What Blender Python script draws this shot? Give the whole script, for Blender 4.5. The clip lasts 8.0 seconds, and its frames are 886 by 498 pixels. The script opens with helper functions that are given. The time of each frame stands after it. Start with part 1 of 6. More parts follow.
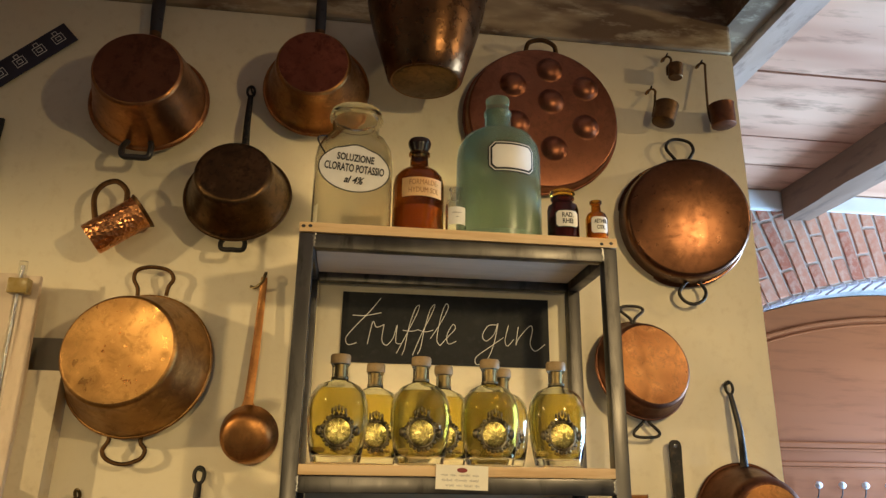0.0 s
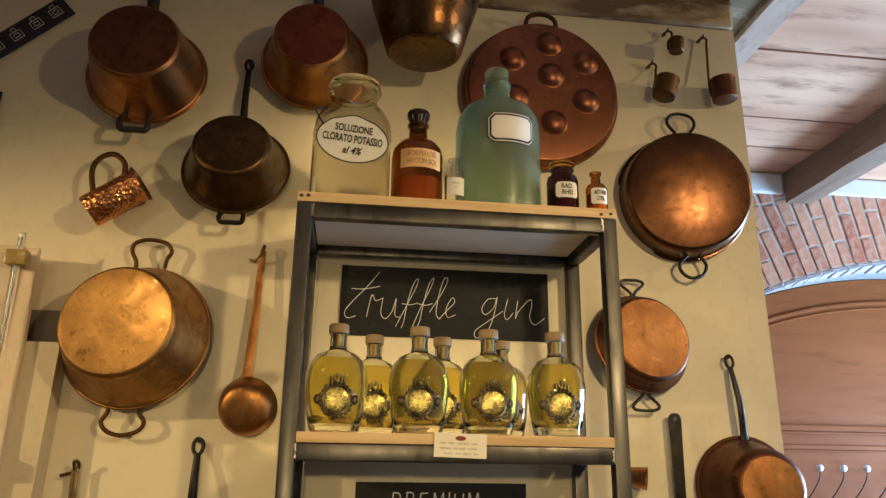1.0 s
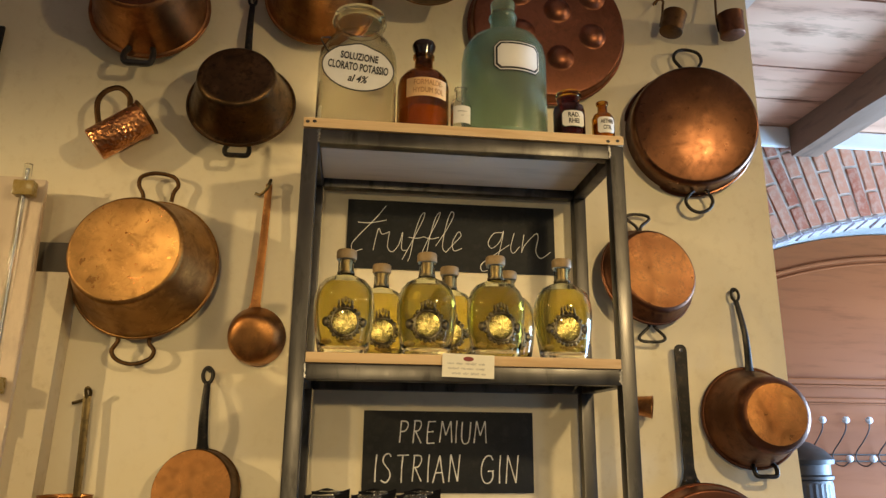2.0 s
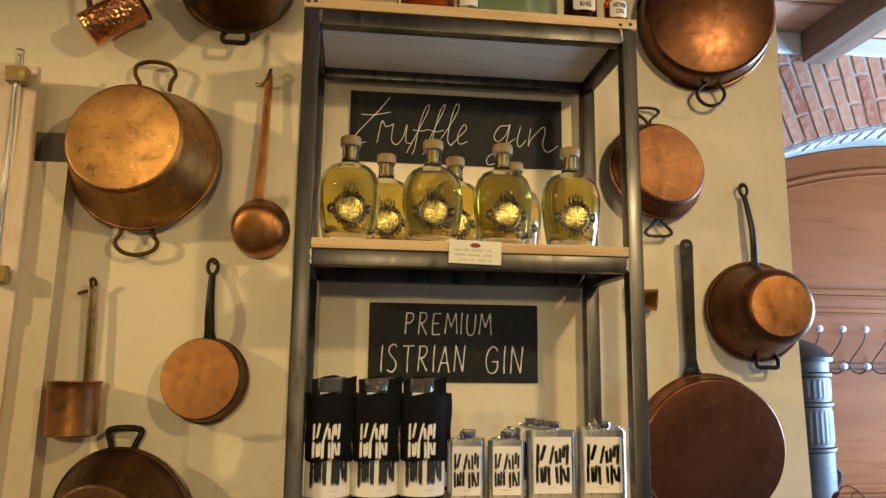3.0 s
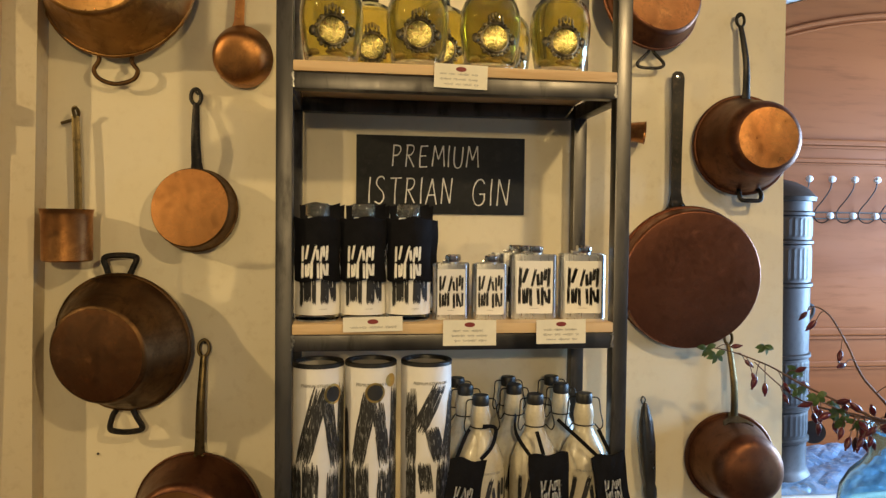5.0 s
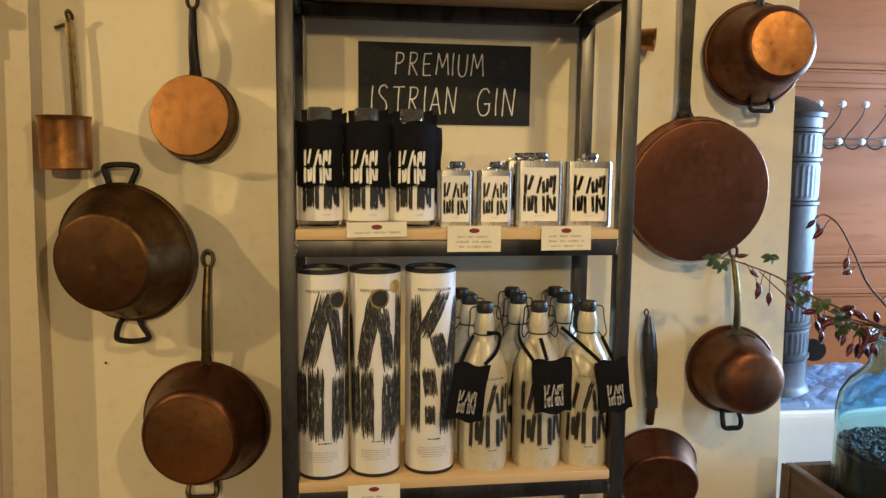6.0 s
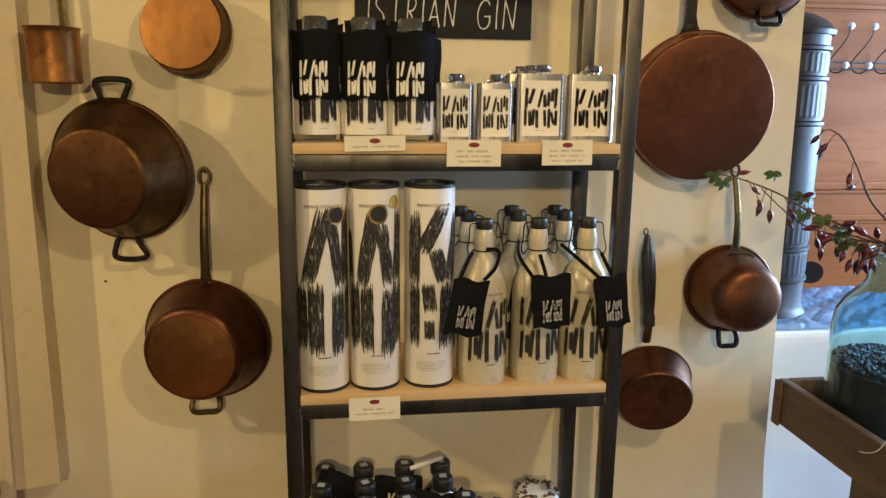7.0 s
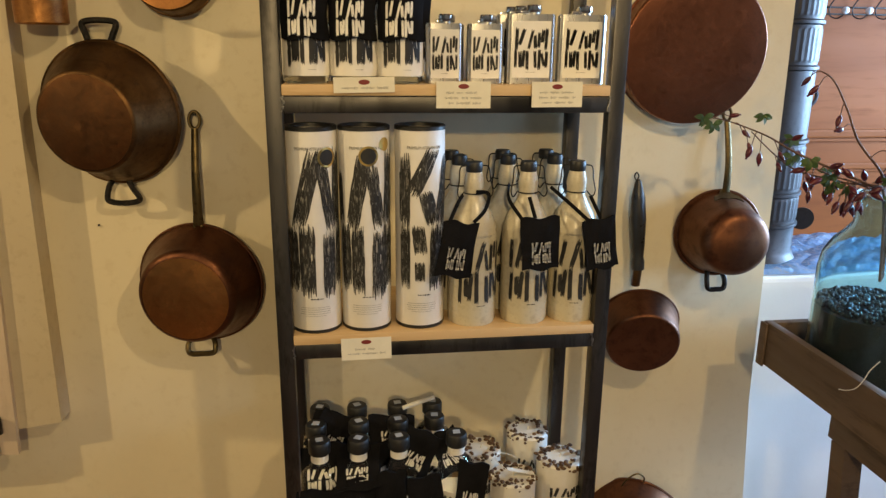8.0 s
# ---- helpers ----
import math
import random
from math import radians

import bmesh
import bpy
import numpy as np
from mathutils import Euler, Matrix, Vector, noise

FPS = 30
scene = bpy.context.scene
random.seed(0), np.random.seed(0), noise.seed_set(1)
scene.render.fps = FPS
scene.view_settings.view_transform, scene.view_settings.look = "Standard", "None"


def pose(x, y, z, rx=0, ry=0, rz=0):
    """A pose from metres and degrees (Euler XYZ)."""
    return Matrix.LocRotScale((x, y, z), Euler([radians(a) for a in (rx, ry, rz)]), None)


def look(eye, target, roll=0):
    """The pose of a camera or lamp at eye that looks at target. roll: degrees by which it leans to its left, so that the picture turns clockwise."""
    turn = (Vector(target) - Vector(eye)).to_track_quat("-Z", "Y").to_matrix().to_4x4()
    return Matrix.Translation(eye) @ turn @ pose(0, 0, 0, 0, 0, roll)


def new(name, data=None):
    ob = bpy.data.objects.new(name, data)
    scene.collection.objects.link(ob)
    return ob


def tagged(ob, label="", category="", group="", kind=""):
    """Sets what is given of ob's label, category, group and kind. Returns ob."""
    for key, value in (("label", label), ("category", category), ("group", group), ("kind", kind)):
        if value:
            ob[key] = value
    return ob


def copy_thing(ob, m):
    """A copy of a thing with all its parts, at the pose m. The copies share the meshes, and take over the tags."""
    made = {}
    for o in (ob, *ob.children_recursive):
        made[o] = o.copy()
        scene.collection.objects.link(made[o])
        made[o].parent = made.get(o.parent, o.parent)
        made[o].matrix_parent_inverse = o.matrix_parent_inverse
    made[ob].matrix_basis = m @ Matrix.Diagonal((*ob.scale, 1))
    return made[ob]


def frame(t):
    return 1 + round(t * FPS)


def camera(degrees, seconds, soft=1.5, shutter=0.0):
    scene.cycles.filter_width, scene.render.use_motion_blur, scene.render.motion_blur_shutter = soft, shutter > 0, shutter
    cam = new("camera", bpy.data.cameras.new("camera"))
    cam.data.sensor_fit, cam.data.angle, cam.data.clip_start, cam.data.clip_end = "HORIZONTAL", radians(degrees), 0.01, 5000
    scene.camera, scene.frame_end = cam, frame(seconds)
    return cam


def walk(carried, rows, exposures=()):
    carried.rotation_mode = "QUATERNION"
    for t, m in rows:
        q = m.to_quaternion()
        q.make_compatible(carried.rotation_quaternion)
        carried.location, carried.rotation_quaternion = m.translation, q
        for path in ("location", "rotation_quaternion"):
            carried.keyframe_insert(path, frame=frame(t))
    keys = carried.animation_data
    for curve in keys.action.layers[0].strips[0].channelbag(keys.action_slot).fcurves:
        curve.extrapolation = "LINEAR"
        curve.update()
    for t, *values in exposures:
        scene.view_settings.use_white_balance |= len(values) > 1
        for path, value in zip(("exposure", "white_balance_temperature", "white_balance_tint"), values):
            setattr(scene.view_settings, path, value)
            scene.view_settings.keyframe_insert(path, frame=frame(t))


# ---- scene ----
cam = camera(63.2, 8.0, soft=1.4)
PATH = [
    (0, (-0.21, -1.634, 1.735), (0.032, 0.258, 2.335), 0.8),
    (0.5, (-0.201, -1.626, 1.717), (0.039, 0.269, 2.309), 0.8),
    (1, (-0.2, -1.616, 1.694), (0.037, 0.283, 2.275), 0.8),
    (1.2, (-0.197, -1.614, 1.674), (0.037, 0.286, 2.240), 0.7),
    (2.3, (-0.211, -1.577, 1.578), (0.025, 0.354, 2.046), 0.6),
    (2.5, (-0.215, -1.568, 1.564), (0.025, 0.372, 1.985), 0.6),
    (3, (-0.213, -1.555, 1.535), (0.03, 0.405, 1.849), 0.6),
    (3.3, (-0.219, -1.548, 1.543), (0.038, 0.422, 1.768), 0.6),
    (3.5, (-0.205, -1.549, 1.519), (0.04, 0.425, 1.73), 0.6),
    (4, (-0.199, -1.549, 1.508), (0.049, 0.431, 1.633), 0.6),
    (4.5, (-0.187, -1.556, 1.478), (0.062, 0.428, 1.523), 0.5),
    (4.7, (-0.191, -1.56, 1.475), (0.067, 0.424, 1.476), 0.6),
    (6, (-0.195, -1.55, 1.406), (0.059, 0.421, 1.178), 0.6),
    (6.5, (-0.196, -1.544, 1.384), (0.059, 0.413, 1.062), 0.6),
    (7, (-0.196, -1.545, 1.372), (0.061, 0.396, 0.963), 0.6),
    (7.5, (-0.183, -1.551, 1.363), (0.069, 0.372, 0.872), 0.6),
    (8, (-0.183, -1.563, 1.357), (0.076, 0.346, 0.82), 0.6),
]
walk(cam, [(t, look(eye, target, roll)) for t, eye, target, roll in PATH])

# ---------------------------------------------------------------- light
world = bpy.data.worlds.new("room_air")
world.use_nodes = True
scene.world = world
sky = world.node_tree.nodes.new("ShaderNodeTexSky")
sky.sky_type, sky.sun_disc = "NISHITA", False
sky.sun_elevation, sky.sun_rotation = radians(35), radians(110)
world.node_tree.links.new(sky.outputs[0], world.node_tree.nodes["Background"].inputs[0])
world.node_tree.nodes["Background"].inputs[1].default_value = 0.1


def lamp(name, kind, eye, target, power, colour, size, cone=0, blend=0.5):
    data = bpy.data.lights.new(name, kind)
    data.energy, data.color = power, colour
    if kind == "AREA":
        data.shape, data.size, data.size_y = "RECTANGLE", size[0], size[1]
    else:
        data.shadow_soft_size = size
    if kind == "SPOT":
        data.spot_size, data.spot_blend = radians(cone), blend
    ob = new(name, data)
    ob.matrix_world = look(eye, target)
    return ob


WARM = (1.0, 0.73, 0.36)
lamp("warm_spot_east", "SPOT", (0.80, -1.75, 2.42), (-0.05, 0.0, 1.30), 62, WARM, 0.045, 98, 0.85)
lamp("warm_spot_west", "SPOT", (-2.6, -1.25, 2.35), (-0.55, 0.0, 1.02), 112, WARM, 0.035, 66, 0.6)
lamp("warm_spot_track", "SPOT", (-1.15, -1.25, 2.50), (-0.60, 0.0, 1.75), 5.5, WARM, 0.05, 70, 0.9)
# added fill from behind the camera, to brighten the wall under the shelves
lamp("warm_fill_middle", "SPOT", (-0.35, -3.6, 2.05), (-0.12, 0.0, 0.82), 138, WARM, 0.06, 54, 0.95)
lamp("warm_spot_corner", "SPOT", (2.25, -0.95, 2.74), (0.62, 0.0, 2.60), 34, WARM, 0.03, 44, 0.7)
lamp("window_daylight", "AREA", (3.6, 0.50, 1.55), (1.0, 0.42, 1.32), 280, (0.36, 0.63, 1.0), (1.5, 1.3))
# added blue fill for the ledge; the wall behind it has no opening
front_fill = lamp("daylight_fill_front", "AREA", (3.3, -1.5, 1.25), (1.15, 0.2, 0.35), 10, (0.46, 0.66, 1.0), (0.9, 1.0))
front_fill.data.spread = radians(60)


# ---------------------------------------------------------------- materials
def tree_of(name):
    m = bpy.data.materials.new(name)
    m.use_nodes = True
    nt = m.node_tree
    return m, nt, nt.nodes["Principled BSDF"], nt.links.new


def noise_at(nt, scale, detail=4.0, rough=0.55, stretch=None, kind="Object"):
    tc = nt.nodes.new("ShaderNodeTexCoord")
    n = nt.nodes.new("ShaderNodeTexNoise")
    n.inputs["Scale"].default_value, n.inputs["Detail"].default_value, n.inputs["Roughness"].default_value = scale, detail, rough
    if stretch:
        mp = nt.nodes.new("ShaderNodeMapping")
        mp.inputs["Scale"].default_value = stretch
        nt.links.new(tc.outputs[kind], mp.inputs[0])
        nt.links.new(mp.outputs[0], n.inputs["Vector"])
    else:
        nt.links.new(tc.outputs[kind], n.inputs["Vector"])
    return n.outputs["Fac"]


def ramp(nt, fac, lo, hi, a, b):
    r = nt.nodes.new("ShaderNodeValToRGB")
    r.color_ramp.elements[0].position, r.color_ramp.elements[1].position = lo, hi
    r.color_ramp.elements[0].color, r.color_ramp.elements[1].color = (*a, 1), (*b, 1)
    nt.links.new(fac, r.inputs[0])
    return r.outputs[0]


def mixed(nt, fac, a, b):
    m = nt.nodes.new("ShaderNodeMix")
    m.data_type = "RGBA"
    for sock, val in ((m.inputs[0], fac), (m.inputs[6], a), (m.inputs[7], b)):
        if isinstance(val, (float, int)):
            sock.default_value = val
        elif isinstance(val, tuple):
            sock.default_value = (*val, 1)
        else:
            nt.links.new(val, sock)
    return m.outputs[2]


def bumped(nt, bsdf, height, strength, dist):
    b = nt.nodes.new("ShaderNodeBump")
    b.inputs["Strength"].default_value, b.inputs["Distance"].default_value = strength, dist
    nt.links.new(height, b.inputs["Height"])
    nt.links.new(b.outputs[0], bsdf.inputs["Normal"])


def surface(name, a, b, c=None, big=6.0, fine=60.0, rough=(0.4, 0.6), metal=0.0, bump=0.2, dist=0.002, stretch=None, spread=(0.35, 0.65), coat=0.0, spec=0.5, dent=0.0):
    """Two-scale coloured surface: large patches a to b, fine specks towards c, roughness and relief from the same grain."""
    m, nt, p, link = tree_of(name)
    patch = noise_at(nt, big, 3, 0.6, stretch)
    grain = noise_at(nt, fine, 5, 0.65, stretch)
    col = ramp(nt, patch, spread[0], spread[1], a, b)
    if c:
        speck = ramp(nt, grain, 0.52, 0.72, (0, 0, 0), (1, 1, 1))
        col = mixed(nt, speck, col, c)
    worn = ramp(nt, grain, 0.3, 0.7, (rough[0],) * 3, (rough[1],) * 3)
    if dent:
        blot = noise_at(nt, big * 2.6, 7, 0.68)
        blot.node.inputs["Distortion"].default_value = 0.9
        stain = ramp(nt, blot, 0.50, 0.63, (0, 0, 0), (0.5, 0.5, 0.5))
        col = mixed(nt, stain, col, tuple(v * 0.62 for v in c))
        bare = ramp(nt, noise_at(nt, big * 4.1, 6, 0.7), 0.58, 0.68, (0, 0, 0), (0.55, 0.55, 0.55))
        col = mixed(nt, bare, col, tuple(min(1.0, v * 1.3) for v in b))
        worn = mixed(nt, stain, worn, (rough[1] * 1.25,) * 3)
    link(col, p.inputs["Base Color"])
    link(worn, p.inputs["Roughness"])
    p.inputs["Metallic"].default_value = metal
    p.inputs["Coat Weight"].default_value = coat
    p.inputs["Specular IOR Level"].default_value = spec
    if bump:
        bumped(nt, p, grain, bump, dist)
    if dent:
        beaten = nt.nodes.new("ShaderNodeBump")
        beaten.inputs["Strength"].default_value, beaten.inputs["Distance"].default_value = dent, 0.01
        link(noise_at(nt, 17, 1.5, 0.4), beaten.inputs["Height"])
        last = p.inputs["Normal"].links[0].from_node
        link(beaten.outputs[0], last.inputs["Normal"])
    return m


def glass(name, colour, rough=0.02, ior=1.45):
    m, nt, p, link = tree_of(name)
    p.inputs["Base Color"].default_value = (*colour, 1)
    p.inputs["Transmission Weight"].default_value, p.inputs["IOR"].default_value = 1.0, ior
    link(ramp(nt, noise_at(nt, 14, 3), 0.4, 0.75, (rough,) * 3, (rough * 2.5 + 0.01,) * 3), p.inputs["Roughness"])
    return m


def plain(name, colour, rough=0.6, metal=0.0, vary=0.12, fine=90.0, bump=0.1):
    lo = tuple(v * (1 - vary) for v in colour)
    hi = tuple(min(1.0, v * (1 + vary)) for v in colour)
    return surface(name, lo, hi, None, 25, fine, (rough * 0.85, min(1.0, rough * 1.15)), metal, bump, 0.0006)


PLASTER = surface("cream_plaster", (0.70, 0.61, 0.42), (0.765, 0.685, 0.495), (0.685, 0.595, 0.41), 1.6, 34, (0.55, 0.75), 0, 0.08, 0.003)
# dark ochre for the unseen west and south walls, to cut bounce light
REAR_PLASTER = surface("shaded_ochre_plaster", (0.30, 0.22, 0.14), (0.38, 0.29, 0.19), (0.26, 0.19, 0.12), 1.8, 30, (0.7, 0.9), 0, 0.2, 0.004)
PINK_PAINT = surface("faded_pinkish_paint", (0.55, 0.43, 0.30), (0.62, 0.50, 0.36), (0.50, 0.39, 0.27), 3.0, 40, (0.5, 0.7), 0, 0.08, 0.002, (1, 1, 0.3))
TAN_PAINT = surface("tan_painted_board", (0.52, 0.43, 0.28), (0.58, 0.49, 0.33), (0.49, 0.40, 0.26), 2.0, 36, (0.5, 0.7), 0, 0.06, 0.002)
DARK_GREY = surface("plain_dark_grey", (0.16, 0.145, 0.11), (0.20, 0.18, 0.14), None, 6, 50, (0.6, 0.8), 0, 0.08, 0.002)
CLAMP = surface("yellow_plastic", (0.28, 0.19, 0.05), (0.36, 0.25, 0.07), None, 20, 80, (0.2, 0.35), 0, 0.05, 0.001)
WHITE_PLASTER = surface("white_plaster", (0.74, 0.72, 0.68), (0.82, 0.80, 0.77), None, 2.5, 30, (0.7, 0.9), 0, 0.2, 0.004)
COPPER = surface("polished_copper", (0.3, 0.13, 0.048), (0.44, 0.2, 0.076), (0.26, 0.112, 0.043), 7, 70, (0.28, 0.42), 1.0, 0.06, 0.001, None, (0.35, 0.65), 0.0, 0.5, 0.12)
COPPER_GOLD = surface("golden_copper", (0.3, 0.155, 0.048), (0.42, 0.225, 0.075), (0.27, 0.135, 0.042), 8, 55, (0.34, 0.46), 1.0, 0.08, 0.001, None, (0.35, 0.65), 0.0, 0.5, 0.16)
COPPER_RED = surface("matt_red_copper", (0.2, 0.078, 0.043), (0.275, 0.108, 0.058), (0.175, 0.068, 0.039), 5, 80, (0.33, 0.45), 1.0, 0.05, 0.001, None, (0.35, 0.65), 0.0, 0.5, 0.08)
COPPER_DARK = surface("tarnished_copper", (0.095, 0.052, 0.023), (0.165, 0.086, 0.034), (0.08, 0.043, 0.02), 6, 60, (0.42, 0.56), 1.0, 0.08, 0.001, None, (0.35, 0.65), 0.0, 0.5, 0.12)
COPPER_AGED = surface("aged_golden_copper", (0.27, 0.118, 0.04), (0.48, 0.225, 0.074), (0.22, 0.094, 0.034), 10, 42, (0.32, 0.46), 1.0, 0.06, 0.001, None, (0.36, 0.64), 0.0, 0.5, 0.18)
COPPER_GILT = surface("worn_golden_base", (0.42, 0.22, 0.070), (0.58, 0.32, 0.108), (0.39, 0.20, 0.064), 11, 46, (0.25, 0.37), 1.0, 0.14, 0.001, None, (0.36, 0.64), 0.0, 0.5, 0.17)
COPPER_UMBER = surface("umber_copper", (0.098, 0.043, 0.023), (0.155, 0.069, 0.034), (0.086, 0.038, 0.021), 5, 50, (0.26, 0.36), 1.0, 0.05, 0.001, None, (0.3, 0.7), 0.0, 0.5, 0.14)
COPPER_BLACK = surface("blackened_copper", (0.07, 0.042, 0.020), (0.15, 0.085, 0.038), (0.045, 0.028, 0.016), 8, 60, (0.26, 0.44), 1.0, 0.08, 0.001, None, (0.35, 0.65), 0.0, 0.5, 0.14)
COPPER_WINE = surface("dark_wine_copper", (0.14, 0.042, 0.024), (0.23, 0.070, 0.037), (0.11, 0.033, 0.02), 5, 80, (0.30, 0.46), 1.0, 0.05, 0.001, None, (0.35, 0.65), 0.0, 0.5, 0.1)
COPPER_BROWN = surface("brown_patina_copper", (0.105, 0.046, 0.026), (0.18, 0.075, 0.039), (0.092, 0.041, 0.025), 4, 50, (0.36, 0.5), 1.0, 0.05, 0.001, None, (0.3, 0.7), 0.0, 0.5, 0.09)
COPPER_BRIGHT = surface("worn_bright_copper", (0.52, 0.21, 0.068), (0.84, 0.4, 0.14), (0.36, 0.135, 0.05), 9, 34, (0.26, 0.42), 1.0, 0.06, 0.001, None, (0.33, 0.67), 0.0, 0.5, 0.18)
COPPER_PALE = surface("brushed_orange_copper", (0.46, 0.2, 0.064), (0.6, 0.28, 0.094), (0.42, 0.18, 0.058), 6, 60, (0.3, 0.42), 1.0, 0.04, 0.001, None, (0.3, 0.7), 0.0, 0.5, 0.16)


def hammered(name, lo, hi, scale, strength):
    m, nt, p, link = tree_of(name)
    v = nt.nodes.new("ShaderNodeTexVoronoi")
    v.inputs["Scale"].default_value = scale
    tc = nt.nodes.new("ShaderNodeTexCoord")
    link(tc.outputs["Object"], v.inputs["Vector"])
    link(ramp(nt, noise_at(nt, 20), 0.35, 0.65, lo, hi), p.inputs["Base Color"])
    link(ramp(nt, noise_at(nt, 50), 0.3, 0.7, (0.24,) * 3, (0.36,) * 3), p.inputs["Roughness"])
    p.inputs["Metallic"].default_value = 1.0
    bumped(nt, p, v.outputs["Distance"], strength, 0.003)
    return m


HAMMERED = hammered("hammered_copper", (0.42, 0.18, 0.07), (0.66, 0.30, 0.12), 120, 0.8)
HAMMERED_BROWN = hammered("hammered_brown_copper", (0.12, 0.058, 0.026), (0.20, 0.098, 0.042), 70, 0.12)
IRON = surface("black_iron", (0.018, 0.017, 0.016), (0.045, 0.042, 0.038), (0.08, 0.06, 0.045), 10, 90, (0.35, 0.55), 0.85, 0.2, 0.001)
BRASS = surface("dull_brass", (0.11, 0.08, 0.038), (0.20, 0.145, 0.065), (0.07, 0.052, 0.027), 12, 80, (0.36, 0.52), 1.0, 0.1, 0.0008)
STEEL = surface("raw_steel_tube", (0.050, 0.047, 0.044), (0.135, 0.128, 0.120), (0.034, 0.032, 0.030), 6, 30, (0.30, 0.50), 1.0, 0.10, 0.0008, (1, 1, 0.25))
WELD = surface("ground_weld_steel", (0.22, 0.215, 0.205), (0.40, 0.39, 0.37), (0.14, 0.135, 0.13), 40, 160, (0.26, 0.42), 1.0, 0.3, 0.001)
STAINLESS = surface("brushed_stainless", (0.52, 0.51, 0.49), (0.64, 0.63, 0.61), None, 12, 200, (0.24, 0.36), 1.0, 0.06, 0.0004, (1, 1, 0.08))
CHROME = plain("chrome", (0.75, 0.74, 0.72), 0.12, 1.0, 0.05)
BOARD = surface("planed_spruce_board", (0.60, 0.41, 0.21), (0.72, 0.52, 0.29), (0.50, 0.31, 0.14), 5, 26, (0.45, 0.62), 0, 0.12, 0.0008, (0.12, 1, 1.6))
PLY_UNDER = surface("pale_board_underside", (0.52, 0.46, 0.38), (0.60, 0.53, 0.45), (0.46, 0.40, 0.33), 4, 30, (0.55, 0.7), 0, 0.1, 0.0008, (0.15, 1, 1))
BLACK_WOOD = surface("black_handle_paint", (0.014, 0.013, 0.013), (0.028, 0.026, 0.025), None, 14, 60, (0.25, 0.4), 0, 0.1, 0.0006)
SLATE = surface("black_chalkboard", (0.008, 0.009, 0.010), (0.016, 0.017, 0.018), (0.028, 0.028, 0.028), 7, 45, (0.55, 0.8), 0, 0.06, 0.0005, None, (0.35, 0.65), 0.0, 0.3)
CHALK = surface("white_chalk", (0.62, 0.61, 0.56), (0.82, 0.81, 0.77), (0.45, 0.44, 0.41), 40, 240, (0.85, 1.0), 0, 0.2, 0.0004)
CARD = plain("cream_card", (0.80, 0.76, 0.62), 0.8, 0, 0.04)
PAPER = plain("white_label_paper", (0.82, 0.80, 0.75), 0.65, 0, 0.03)
INK = plain("black_print", (0.016, 0.016, 0.017), 0.6, 0, 0.3)
CHARCOAL = surface("charcoal_print", (0.010, 0.010, 0.010), (0.020, 0.020, 0.020), (0.30, 0.295, 0.28), 60, 330, (0.6, 0.8), 0, 0.0, 0.001, (1, 1, 0.22))
SEAL = plain("pale_blue_seal_paper", (0.42, 0.46, 0.52), 0.6, 0, 0.05)
GREY_INK = plain("grey_print", (0.30, 0.29, 0.27), 0.7, 0, 0.2)
PALE_INK = plain("pale_print", (0.78, 0.76, 0.70), 0.7, 0, 0.1)
RED_INK = plain("dark_red_print", (0.20, 0.022, 0.02), 0.6, 0, 0.2)
BROWN_INK = plain("brown_print", (0.42, 0.20, 0.07), 0.7, 0, 0.15)
ORANGE_PAPER = plain("faded_orange_paper", (0.74, 0.47, 0.22), 0.75, 0, 0.1)
GOLD = plain("gold_foil", (0.70, 0.50, 0.17), 0.3, 1.0, 0.2)
PEWTER = surface("antique_pewter", (0.035, 0.029, 0.018), (0.15, 0.125, 0.075), (0.02, 0.017, 0.012), 60, 220, (0.28, 0.48), 1.0, 0.35, 0.001)
MEDAL = surface("embossed_gilt_plate", (0.22, 0.18, 0.055), (0.50, 0.42, 0.15), (0.13, 0.105, 0.035), 70, 150, (0.20, 0.34), 1.0, 0.55, 0.0018)
CLOTH = surface("black_cotton", (0.005, 0.005, 0.006), (0.009, 0.009, 0.011), (0.013, 0.013, 0.015), 20, 400, (0.9, 1.0), 0, 0.5, 0.0006, None, (0.35, 0.65), 0.0, 0.12)
CORK = surface("wooden_stopper", (0.235, 0.155, 0.066), (0.33, 0.225, 0.105), (0.19, 0.125, 0.054), 30, 120, (0.5, 0.7), 0, 0.2, 0.0006)
STONEWARE = surface("cream_stoneware", (0.52, 0.47, 0.35), (0.60, 0.55, 0.42), (0.47, 0.42, 0.31), 8, 60, (0.22, 0.4), 0, 0.05, 0.0006, None, (0.35, 0.65), 0.3)
RUBBER = plain("black_plastic", (0.015, 0.015, 0.015), 0.45, 0, 0.2)
TUBE_PAPER = plain("white_coated_card", (0.83, 0.81, 0.77), 0.42, 0, 0.03)
ENAMEL = plain("white_enamel", (0.82, 0.80, 0.74), 0.25, 0, 0.04)
PORCELAIN = plain("white_porcelain", (0.84, 0.85, 0.88), 0.2, 0, 0.03)
WAX = surface("white_wax", (0.74, 0.72, 0.66), (0.82, 0.80, 0.75), None, 18, 90, (0.4, 0.55), 0, 0.1, 0.001)
BEAN = surface("dried_beans", (0.035, 0.018, 0.010), (0.16, 0.09, 0.045), None, 60, 200, (0.4, 0.6), 0, 0.1, 0.0005)
CLEAR = glass("clear_glass", (0.93, 0.95, 0.93))
SMOKE_GLASS = glass("old_clear_glass", (0.80, 0.785, 0.72), 0.012, 1.3)
GIN_GLASS = glass("gin_bottle_glass", (0.86, 0.87, 0.78), 0.01, 1.38)
GIN = glass("yellow_gin", (0.62, 0.49, 0.10), 0.0, 1.31)
